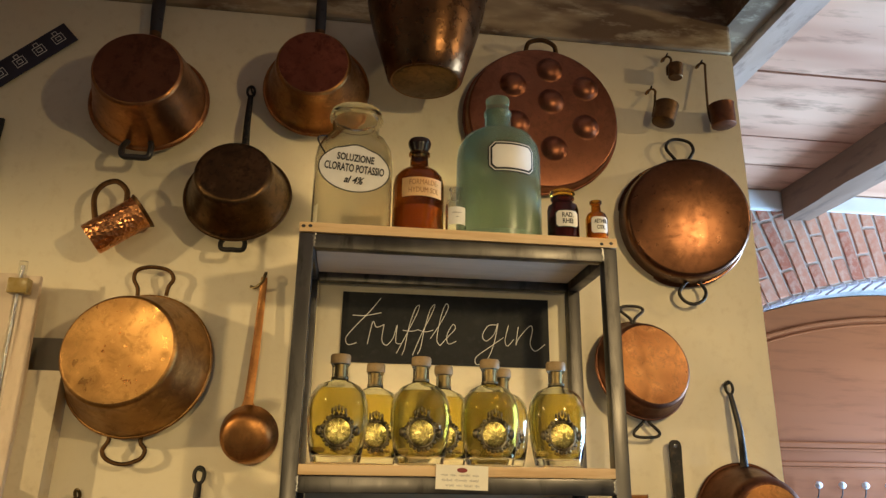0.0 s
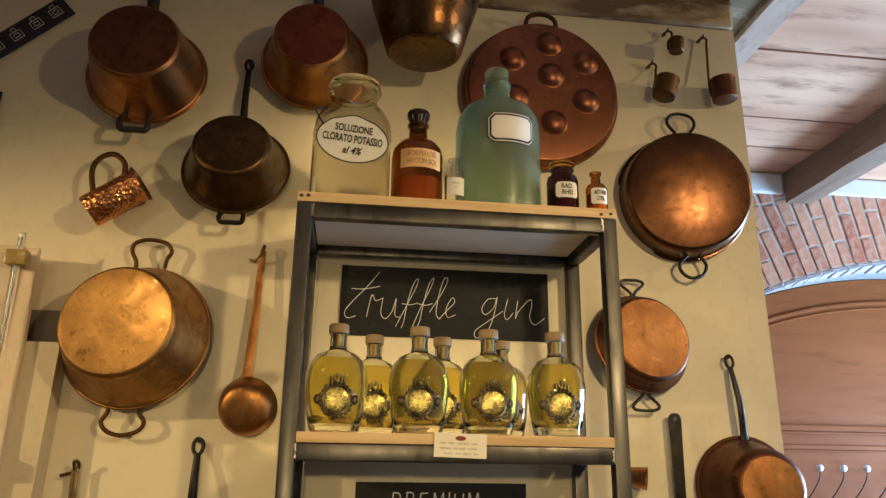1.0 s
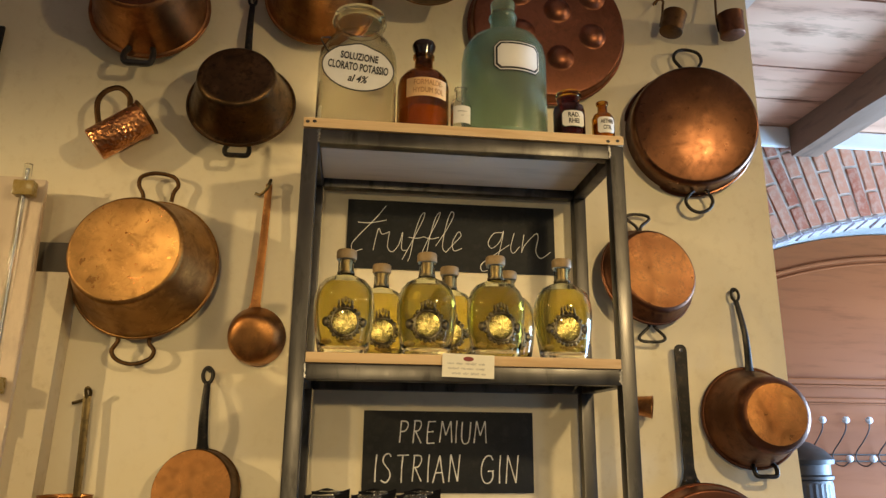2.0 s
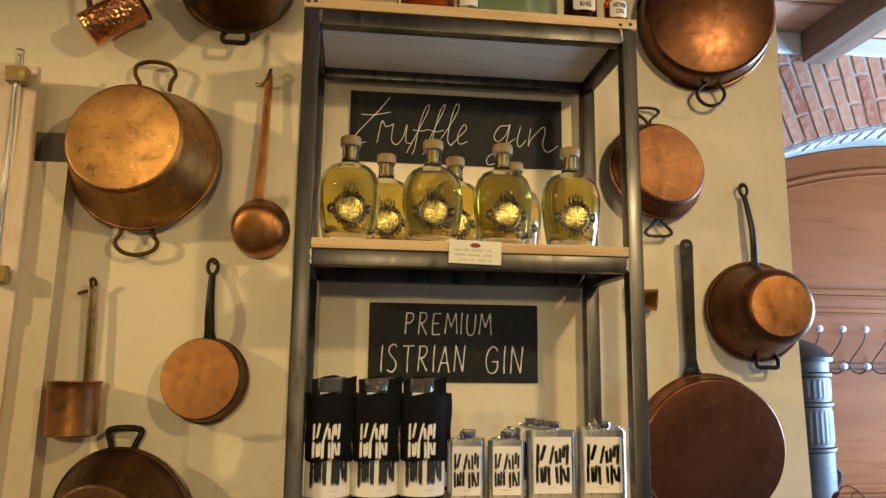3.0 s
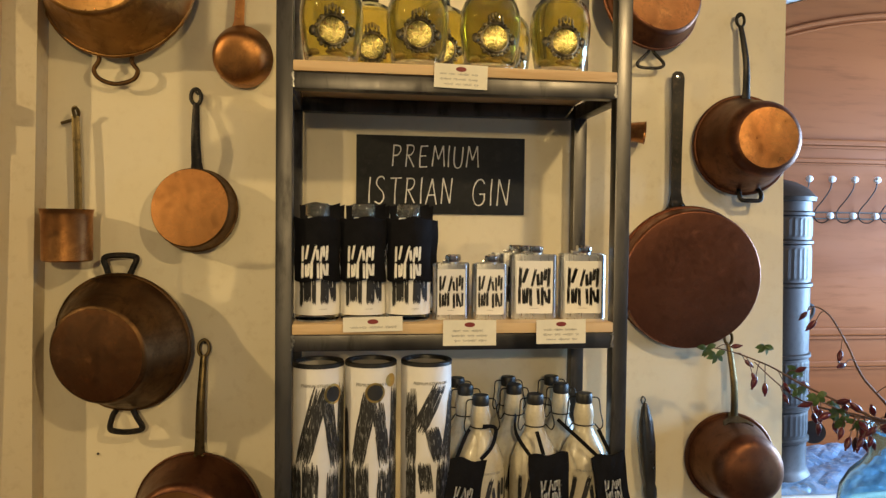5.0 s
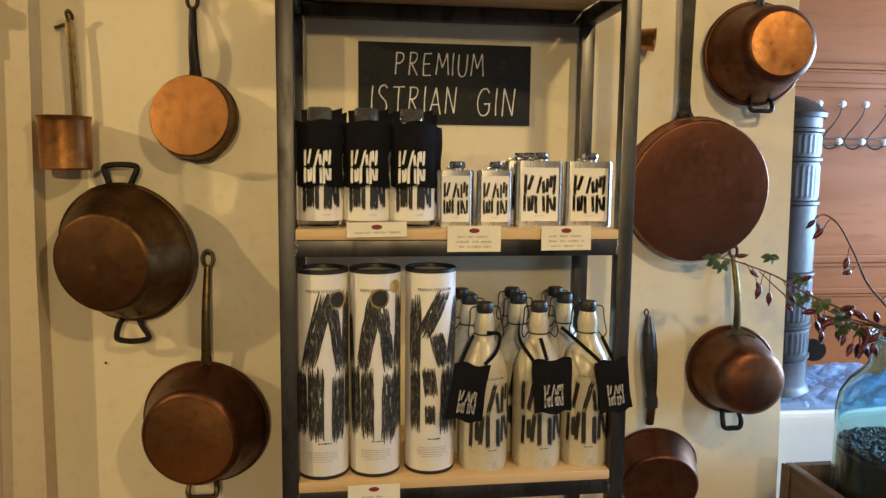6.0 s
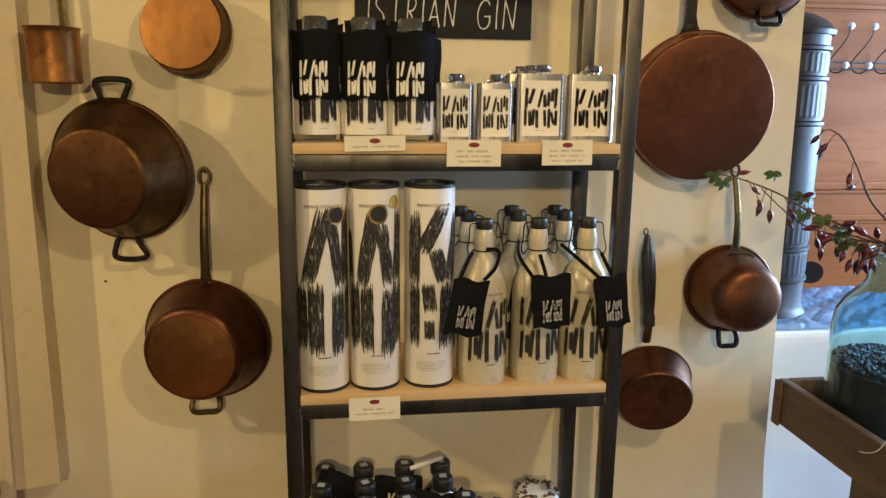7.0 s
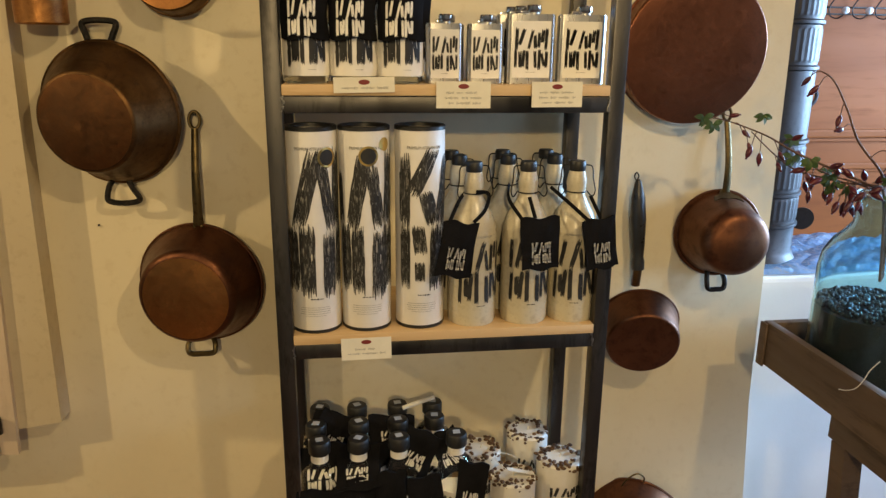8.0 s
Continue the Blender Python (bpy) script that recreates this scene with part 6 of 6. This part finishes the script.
for x, y, r, h, s in ((0.259, -0.225, 0.050, 0.124, 4), (0.214, -0.115, 0.047, 0.130, 5), (0.152, -0.245, 0.048, 0.100, 6), (0.098, -0.150, 0.046, 0.112, 7)):
    scented_candle(x, y, r, h, s)
wire_tag = thing("candle_tag", (0.165, -0.255, S5 + 0.112), "small white paper tag with string lying on a candle", "tag")
part("paper", box(fresh(), (-0.030, -0.006, 0), (0.030, 0.006, 0.0015), 0.0, Matrix.Rotation(radians(14), 4, "Y")), PAPER, wire_tag)
part("string", sweep(fresh(), glide([(-0.03, 0, 0.006), (-0.05, 0.02, 0.02), (-0.03, 0.05, 0.016), (0.0, 0.05, 0.004)], 6), 0.0008), CARD, wire_tag)


# ---------------------------------------------------------------- price cards
def price_card(x, z, w, h, lines, seed, lean):
    c = thing("price_card", (x, -0.2975, z), "cream price card with red oval mark and handwriting", "price card", "price cards on the shelf edges")
    c.matrix_basis = pose(x, -0.2975, z, 0, lean, 0)
    part("card", box(fresh(), (-w / 2, -0.0008, -h / 2), (w / 2, 0.0, h / 2)), CARD, c)
    part("red_mark", lathe(fresh(), [(0, 0.0004), (0.0058, 0.0004), (0.006, 0)], 24, Matrix.Translation((0, -0.0009, h / 2 - 0.0085)) @ axis_turn((0, -1, 0)), 1.6, 0.72), RED_INK, c, "dark red oval mark")
    part("writing", shift(scribble(fresh(), lines, 0.0056, 0.0088, seed), 0, -0.001, -0.0055), GREY_INK, c, "unreadable handwritten lines")


price_card(0.001, 1.732, 0.095, 0.042, [0.078, 0.076, 0.060], 1, 1.5)
price_card(-0.150, 1.2995 - 0.004, 0.104, 0.026, [0.08], 2, -1)
price_card(0.022, 1.279, 0.096, 0.046, [0.062, 0.066, 0.056], 3, 0)
price_card(0.190, 1.280, 0.092, 0.044, [0.064, 0.066, 0.056], 4, -0.5)
price_card(-0.155, 0.810, 0.094, 0.044, [0.045, 0.070], 5, -0.5)


# ---------------------------------------------------------------- west end of the wall
strip = thing("bottle_strip", (-1.06, -0.004, 2.665), "navy strip sign with small outlined bottle pictures", "sign")
strip.matrix_basis = pose(-1.022, -0.004, 2.668, 0, -43.5, 0)
part("board", box(fresh(), (-0.20, -0.004, -0.029), (0.132, 0.0, 0.029), 0.001), NAVY, strip)
bm = fresh()
for i in range(6):
    cx = 0.098 - i * 0.052
    for q in ([(-0.013, -0.012), (0.013, -0.012), (0.013, 0.010), (-0.013, 0.010)], [(-0.005, 0.010), (-0.005, 0.020), (0.005, 0.020), (0.005, 0.010)], [(-0.006, -0.006), (0.006, -0.006), (0.006, 0.004), (-0.006, 0.004)]):
        sweep(bm, [Vector((cx + a, -0.0045, b)) for a, b in q], 0.0011, 0.0005, True, 6)
part("pictures", bm, PALE_INK, strip, "thin pale bottle outlines")
dk = thing("dark_sign", (-1.16, -0.006, 2.31), "plain black rectangular sign on the wall", "sign")
part("board", box(fresh(), (-0.15, -0.008, -0.10), (0.122, 0, 0.205), 0.001, Matrix.Rotation(radians(2), 4, "Y")), SLATE, dk)

casing = thing("wooden_casing", (-1.06, -0.002, 0.545), "tall cream painted board standing off the wall", "board")
part("board", prism(fresh(), [(-0.25, -0.045), (0.246, 0.018), (0.250, 0.65), (0.265, 1.385), (-0.25, 1.385)], -0.053, 0), TAN_PAINT, casing, "", False)
part("back_plate", prism(fresh(), [(-0.25, -0.060), (0.118, -0.049), (0.165, 1.582), (-0.25, 1.582)], -0.072, -0.0535), PINK_PAINT, casing, "pale upright board carrying the glass tube", False)
part("edge_strip", prism(fresh(), [(0.120, -0.047), (0.155, -0.047), (0.190, 0.9), (0.200, 1.34), (0.196, 1.58), (0.167, 1.58)], -0.066, -0.0535), PINK_PAINT, casing, "narrow pinkish raised strip", False)
# flat dark grey rectangle on the wall, over the board's top edge
grey_block = thing("grey_lath", (-0.80, -0.001, 1.932), "short flat dark grey rectangle above the cream board", "lath")
part("lath", box(fresh(), (-0.090, -0.012, 0.0), (0.115, 0, 0.072), 0.001), DARK_GREY, grey_block)
rod = thing("glass_thermometer", (-0.893, -0.090, 1.62), "long glass tube thermometer with brass clamps", "thermometer")
see_through(part("tube", lathe(fresh(), [(0, 0), (0.008, 0), (0.008, 0.53), (0, 0.53)], 20), CLEAR, rod))
part("core", lathe(fresh(), [(0, 0.002), (0.003, 0.002), (0.003, 0.52), (0, 0.52)], 12), CHROME, rod, "silvery inner column")
for z in (0.46, 0.06):
    part("clamp", box(fresh(), (-0.020, -0.012, z), (0.020, 0.0135, z + 0.032), 0.003), CLAMP, rod, "yellow plastic clamp")
foot = thing("black_bracket", (-0.945, -0.0745, 0.575), "small black iron bracket on the cream board", "bracket")
part("plate", box(fresh(), (-0.02, -0.01, -0.02), (0.02, 0.0, 0.02), 0.002), IRON, foot)
spot = thing("wall_nail", (-0.705, -0.002, 0.99), "tiny dark nail head in the plaster", "nail")
part("head", lathe(fresh(), [(0, 0.003), (0.002, 0.002), (0.0025, 0)], 10, axis_turn((0, -1, 0))), IRON, spot)


# ---------------------------------------------------------------- beyond the wall's end
can = thing("metal_canister", (1.018, 0.40, 0.755), "tall ribbed galvanised metal canister with domed lid", "canister")
R = 0.115


def fluted(z0, z1, n=40):
    bm = fresh()
    ring = []
    for z in (z0, z0 + 0.006, z1 - 0.006, z1):
        k = 0.0 if z in (z0, z1) else 1.0
        ring.append([bm.verts.new(((R + 0.0012 + k * 0.0011 * (i % 2)) * math.cos(math.pi * i / n), (R + 0.0012 + k * 0.0011 * (i % 2)) * math.sin(math.pi * i / n), z)) for i in range(2 * n)])
    for a, b in zip(ring, ring[1:]):
        for i in range(2 * n):
            j = (i + 1) % (2 * n)
            bm.faces.new((a[i], a[j], b[j], b[i]))
    return bm


body = [(0, 0), (R + 0.012, 0), (R + 0.014, 0.012), (R + 0.004, 0.03), (R, 0.04)]
for z in (0.12, 0.21, 0.36, 0.56, 0.68, 0.76):
    body += [(R, z - 0.008), (R + 0.006, z - 0.004), (R + 0.006, z + 0.004), (R, z + 0.008)]
body += [(R, 0.80), (0, 0.80)]
part("body", lathe(fresh(), body, 56), ZINC, can)
for z0, z1 in ((0.135, 0.20), (0.225, 0.345), (0.575, 0.665), (0.695, 0.748)):
    part("fluted_band", fluted(z0, z1), ZINC, can, "vertically fluted metal band", False)
part("lid", lathe(fresh(), [(R - 0.004, 0.795), (R + 0.010, 0.796), (R + 0.012, 0.808), (R + 0.002, 0.818), (R - 0.012, 0.834), (R - 0.045, 0.852), (R - 0.085, 0.862), (0, 0.864)], 56), ZINC, can, "domed metal lid")
part("spout", lathe(fresh(), [(0, 0), (0.030, 0.0), (0.034, 0.006), (0.034, 0.012), (0, 0.012)], 28, Matrix.Translation((R + 0.028, -0.02, 0.125)) @ axis_turn((-0.35, -1, -0.1))), ZINC, can, "round metal tap cap")
part("clip", sweep(fresh(), glide([(R, -0.03, 0.50), (R + 0.014, -0.03, 0.49), (R + 0.012, -0.03, 0.47), (R, -0.03, 0.455)], 5), 0.006, 0.002), ZINC, can, "small side clip")

film = fresh()
rnd = random.Random(8)
NI, NJ = 70, 26
grid = [[film.verts.new((0.86 + i * 0.0165, 0.213 + j * 0.0155, 0.7585 + (0 if j == 0 else 0.005 * abs(math.sin(i * 0.7 + 2.1 * math.sin(j * 0.45))) + 0.009 * abs(math.sin(i * 0.23 - j * 0.37)) + rnd.uniform(0, 0.0025)))) for i in range(NI)] for j in range(NJ)]
for a, b in zip(grid, grid[1:]):
    for i in range(NI - 1):
        film.faces.new((a[i], a[i + 1], b[i + 1], b[i]))
bmesh.ops.solidify(film, geom=list(film.faces), thickness=0.001)
sheet = thing("plastic_film", (0, 0, 0), "crumpled shiny plastic film with daylight blue in its colour", "plastic film")
part("film", film, FOIL, sheet, "", False)
tumbler = thing("glass_tumbler", (0.925, 0.245, 0.7575), "plain clear glass vase on the ledge", "vase")
see_through(part("body", lathe(fresh(), vessel([(0, 0), (0.034, 0), (0.036, 0.003), (0.038, 0.14)], 0.002), 32), CLEAR, tumbler))


def coat_hook(x):
    h = thing("coat_hook", (x, 1.694, 1.60), "double iron coat hook with white porcelain knobs", "coat hook", "coat hooks on the panelling")
    part("wire", sweep(fresh(), glide([(0.012, -0.075, 0.108), (0.008, -0.07, 0.07), (-0.012, -0.05, 0.02), (-0.026, -0.02, -0.02), (-0.03, -0.008, -0.05), (-0.026, -0.02, -0.082), (-0.012, -0.05, -0.092), (0.0, -0.07, -0.078), (0.004, -0.075, -0.066)], 5), 0.0029), ZINC, h)
    for kx, kz in ((0.012, 0.116), (0.006, -0.058)):
        ob = part("knob", ball(fresh(), (kx, -0.076, kz), 0.0165, None, 16, 12), PORCELAIN, h, "round white porcelain knob")


for i in range(6):
    coat_hook(1.965 + i * 0.118)
rail = thing("hook_rail", (2.2, 1.697, 1.545), "thin black iron rail holding the coat hooks", "rail")
for z in (-0.016, 0.014):
    part("bar", sweep(fresh(), [Vector((-0.42, -0.004, z)), Vector((0.55, -0.004, z))], 0.0036), IRON, rail)


# wooden crate on its stand, glass bottle of berries, rose hips
def board_box(bm, lo, hi, b=0.003):
    return box(bm, lo, hi, b)


crate = thing("wooden_crate", (0.722, -0.18, 0.688), "dark stained wooden crate with mitred corners", "crate")
L, W, H, T = 0.78, 0.62, 0.098, 0.019
for name_, lo, hi in (("side", (0, -W, 0), (T, 0, H)), ("side", (L - T, -W, 0), (L, 0, H)), ("end", (T + 0.001, -T, 0), (L - T - 0.001, 0, H)), ("end", (T + 0.001, -W, 0), (L - T - 0.001, -W + T, H)), ("bottom", (T + 0.001, -W + T + 0.001, 0.002), (L - T - 0.001, -T - 0.001, 0.014))):
    part(name_, board_box(fresh(), lo, hi), CRATE_WOOD, crate)
part("corner_block", board_box(fresh(), (-0.006, -0.022, -0.004), (-0.0005, 0.004, H * 0.98)), CRATE_WOOD, crate, "narrow corner strip")
cord = thing("white_cord", (0.716, -0.448, 0.752), "thin white cord hanging over the crate side", "cord")
part("cord", sweep(fresh(), glide([(0.0, 0.0, 0.0), (0.0, -0.019, 0.007), (0.0, -0.041, 0.022), (0.0, -0.056, 0.045), (0.0, -0.067, 0.069), (0.0, -0.085, 0.094)], 5), 0.0009), PAPER, cord)
stand = thing("trestle_stand", (0.80, -0.75, 0), "dark wooden trestle stand under the crate", "stand")
part("rail", board_box(fresh(), (-0.045, 0.0, 0.618), (0.0, 0.36, 0.6865)), CRATE_WOOD, stand)
part("rail", board_box(fresh(), (0.55, 0.0, 0.618), (0.6, 0.36, 0.6865)), CRATE_WOOD, stand)
for x in (-0.0445, 0.5505):
    for y0, y1 in ((0.02, -0.06), (0.30, 0.24)):
        bm = fresh()
        sweep(bm, [Vector((x + 0.022, y0 + 0.03, 0.617)), Vector((x + 0.022, y1 + 0.03, 0.0))], 0.028, 0.028, False, 4, (1, 0, 0))
        part("leg", bm, CRATE_WOOD, stand, "", False)

bot = thing("glass_bottle", (0.866, -0.322, 0.7025), "large aqua glass bottle half filled with dark berries", "bottle")
see_through(part("body", lathe(fresh(), vessel([(0, 0), (0.104, 0), (0.113, 0.008), (0.115, 0.03), (0.115, 0.235), (0.110, 0.265), (0.094, 0.294), (0.074, 0.316), (0.064, 0.332), (0.063, 0.372)], 0.004), 56), AQUA, bot))
see_through(part("lip", lathe(fresh(), [(0.0595, 0.3725), (0.070, 0.3725), (0.072, 0.378), (0.070, 0.388), (0.064, 0.391), (0.0595, 0.388), (0.0595, 0.3725)], 48), AQUA, bot, "thick rolled glass lip"))
fill = thing("juniper_berries", (0.866, -0.322, 0.708), "heap of dark dried berries inside the glass bottle", "berries")
fill["kind"] = "stuff"
part("heap", lathe(fresh(), [(0, 0), (0.102, 0.002), (0.1085, 0.012), (0.1085, 0.150), (0.09, 0.164), (0, 0.166)], 40), BEADS, fill)
rnd = random.Random(12)
bm = fresh()
for i in range(1000):
    a, rr = rnd.uniform(0, 2 * math.pi), 0.1055 * math.sqrt(rnd.random())
    ball(bm, (rr * math.cos(a), rr * math.sin(a), 0.165 - 0.012 * (rr / 0.12) ** 3 + rnd.uniform(-0.003, 0.006)), rnd.uniform(0.0042, 0.0058), None, 7, 5)
part("berries", bm, BEADS, fill, "loose top layer of round berries")


def rose_branch(pts, hips, leaves, seed, label):
    br = thing("rose_hip_branch", pts[0], label, "branch", "rose hip branches in the bottle")
    o = Vector(pts[0])
    line = glide([Vector(p) - o for p in pts], 8)
    part("stem", sweep(fresh(), line, lambda t: 0.0030 - 0.0019 * t), STEM, br)
    rnd = random.Random(seed)
    for k, (t, dx, dz, s) in enumerate(hips):
        p = line[int(t * (len(line) - 1))]
        q = p + Vector((dx * 0.8, rnd.uniform(-0.02, 0.01), dz * 0.62))
        tw = part("twig", sweep(fresh(), glide([p, (p + q) / 2 + Vector((0, 0, 0.006)), q], 4), 0.0009), STEM, br)
        d = (q - p).normalized()
        bm = lathe(fresh(), [(0, 0), (0.0032, 0.001), (0.0066, 0.007), (0.0072, 0.012), (0.0055, 0.019), (0.0022, 0.0235), (0.0028, 0.026), (0, 0.0265)], 14, Matrix.Translation(q) @ axis_turn(d) @ Matrix.Diagonal((s * 0.74, s * 0.74, s * 0.95, 1)))
        part("hip", bm, HIP, br, "dark red oval rose hip")
    for t, dx, dz in leaves:
        p = line[int(t * (len(line) - 1))]
        bm = fresh()
        for a in (-1.5, -0.8, 0.0, 0.8, 1.5):
            m = Matrix.Translation(p + Vector((dx, -0.004, dz))) @ Matrix.Rotation(a + rnd.uniform(-0.4, 0.4), 4, "Y") @ Matrix.Rotation(rnd.uniform(-0.5, 0.5), 4, "Z")
            pr = [(0.0, 0.0), (0.007, 0.006), (0.0095, 0.014), (0.007, 0.022), (0.0, 0.030), (-0.007, 0.022), (-0.0095, 0.014), (-0.007, 0.006)]
            vs = [bm.verts.new(m @ Vector((x * 0.62, 0.002 * math.cos(x * 300), -z * 0.72))) for x, z in pr]
            mid = bm.verts.new(m @ Vector((0, -0.002, -0.010)))
            for i in range(8):
                bm.faces.new((vs[i], vs[(i + 1) % 8], mid))
        bmesh.ops.solidify(bm, geom=list(bm.faces), thickness=0.0005)
        part("leaf", bm, LEAF, br, "small green leaf")


rose_branch([(0.88, -0.31, 0.92), (0.825, -0.345, 1.095), (0.765, -0.36, 1.125), (0.690, -0.27, 1.165), (0.640, -0.23, 1.197), (0.575, -0.205, 1.222), (0.535, -0.20, 1.230)],
            [(0.96, 0.030, 0.008, 0.9), (0.82, 0.02, -0.022, 0.9), (0.78, 0.012, -0.050, 0.85), (0.72, -0.012, -0.044, 1.15), (0.70, 0.0, -0.060, 1.1), (0.66, 0.012, -0.040, 0.9), (0.60, 0.010, 0.018, 1.0), (0.55, 0.020, -0.010, 1.1), (0.50, 0.014, -0.055, 1.0), (0.46, -0.010, -0.045, 1.1), (0.42, 0.022, -0.040, 1.0), (0.40, -0.02, -0.06, 1.0), (0.36, 0.0, -0.030, 1.1), (0.34, -0.03, -0.055, 1.0), (0.32, -0.015, -0.05, 0.9)],
            [(1.0, -0.015, 0.002), (0.98, 0.002, -0.012), (0.74, 0.018, 0.030), (0.60, 0.02, 0.012), (0.45, 0.01, -0.01), (0.42, 0.0, -0.03)], 3, "rose hip branch with leaves reaching over the wall")
rose_branch([(0.89, -0.30, 0.92), (0.828, -0.340, 1.095), (0.785, -0.375, 1.145), (0.745, -0.355, 1.20), (0.728, -0.335, 1.255), (0.708, -0.315, 1.305), (0.688, -0.30, 1.323), (0.670, -0.30, 1.316)],
            [(0.93, -0.006, -0.012, 0.9), (0.78, -0.018, -0.028, 1.1), (0.62, -0.010, -0.036, 1.0), (0.50, -0.034, -0.006, 1.0), (0.36, 0.02, 0.024, 1.0), (0.30, 0.03, 0.01, 1.1)],
            [(0.30, 0.02, -0.01)], 6, "thin curved rose hip branch standing in the bottle")
rose_branch([(0.87, -0.32, 0.92), (0.838, -0.355, 1.09), (0.81, -0.39, 1.14), (0.79, -0.40, 1.19), (0.80, -0.40, 1.24)],
            [(0.55, -0.02, 0.015, 1.1), (0.62, 0.02, 0.01, 1.1), (0.70, -0.018, 0.006, 1.1), (0.78, 0.016, 0.012, 1.0), (0.88, -0.016, 0.008, 1.1), (0.96, 0.012, 0.012, 1.1), (0.45, -0.03, -0.02, 1.0), (0.4, 0.0, -0.05, 1.0)],
            [(0.6, 0.0, 0.0), (0.35, -0.01, -0.02)], 9, "short branch crowded with dark rose hips")
rose_branch([(0.90, -0.32, 0.92), (0.825, -0.335, 1.095), (0.755, -0.32, 1.118), (0.700, -0.27, 1.13), (0.660, -0.25, 1.155), (0.610, -0.225, 1.205)],
            [(0.85, 0.004, -0.03, 0.9), (0.62, 0.01, -0.03, 1.0), (0.55, 0.0, -0.05, 1.0), (0.50, 0.018, -0.045, 1.0), (0.40, 0.012, -0.06, 1.1), (0.38, -0.012, -0.062, 1.0)],
            [(0.7, 0.0, 0.02)], 14, "slim rose hip branch crossing the others")

rose_branch([(0.86, -0.33, 0.92), (0.826, -0.342, 1.096), (0.788, -0.348, 1.112), (0.755, -0.345, 1.124), (0.715, -0.34, 1.135), (0.668, -0.335, 1.155)],
            [(0.34, 0.0, 0.012, 1.2), (0.38, -0.012, -0.012, 1.2), (0.42, 0.012, 0.014, 1.2), (0.46, -0.010, 0.020, 1.1), (0.50, 0.010, -0.014, 1.2), (0.54, -0.014, 0.016, 1.2), (0.58, 0.0, -0.05, 1.1), (0.60, 0.016, -0.058, 1.1), (0.64, -0.012, -0.062, 1.1), (0.66, -0.03, -0.06, 1.1), (0.72, 0.0, -0.016, 1.1), (0.76, -0.01, 0.012, 1.0), (0.84, -0.02, -0.010, 1.2), (0.90, 0.008, 0.012, 1.1), (0.97, -0.016, -0.006, 1.1)],
            [(0.82, -0.01, 0.0), (0.97, -0.010, 0.012), (0.66, -0.006, -0.012)], 21, "dense spray of dark rose hips at the bottle neck")

# ---------------------------------------------------------------- bricks of the arch
proto = {}


def brick_mesh(w, h, seed):
    key = (round(w, 2), round(h, 2), seed)
    if key not in proto:
        bm = box(fresh(), (-w / 2, -0.004, -h / 2), (w / 2, 0.03, h / 2), 0.0035)
        rnd = random.Random(seed * 7 + int(h * 1000))
        for v in bm.verts:
            v.co += Vector((rnd.uniform(-1, 1), rnd.uniform(-0.6, 0.6), rnd.uniform(-1, 1))) * 0.003
        me = bpy.data.meshes.new("brick")
        bm.to_mesh(me)
        bm.free()
        me.materials.append(BRICK)
        proto[key] = me
    return proto[key]


step = 0.069
a = -0.47
k = 0
while a < 0.50:
    cut = (0.25, 0.13, 0.25) if k % 2 else (0.12, 0.25, 0.25)
    r = ARC_R + 0.004
    for q, h in enumerate(cut):
        h = min(h, (2.985 - arc_c) / math.cos(a) - r)
        if h < 0.035:
            break
        rc = r + h / 2
        x, z = ARC_X + rc * math.sin(a), arc_c + rc * math.cos(a)
        if x > 0.9:
            ob = new("brick", brick_mesh(step - 0.014, h - 0.015, (k * 3 + q) % 5))
            ob.matrix_basis = Matrix.Translation((x, 1.36, z)) @ Matrix.Rotation(a, 4, "Y")
            ob.parent = arch_wall
        r += h
    a += step / (ARC_R + 0.12)
    k += 1
a = -0.47
soff = bpy.data.objects["arch_soffit"]
while a < 0.50:
    x, z = ARC_X + (ARC_R - 0.004) * math.sin(a), arc_c + (ARC_R - 0.004) * math.cos(a)
    if x > 0.9:
        key = ("soffit", int(a * 100) % 4)
        if key not in proto:
            bm = box(fresh(), (-0.024, 0.0, -0.010), (0.024, 0.20, 0.012), 0.004)
            rnd = random.Random(key[1])
            for v in bm.verts:
                v.co += Vector((rnd.uniform(-1, 1), 0, rnd.uniform(-1, 1))) * 0.003
            me = bpy.data.meshes.new("brick")
            bm.to_mesh(me)
            bm.free()
            me.materials.append(LIMED_BRICK)
            proto[key] = me
        ob = new("brick", proto[key])
        ob.matrix_basis = Matrix.Translation((x, 1.362, z)) @ Matrix.Rotation(a, 4, "Y") @ Matrix.Rotation(radians(-24), 4, "Z")
        ob.parent = soff
    a += 0.027
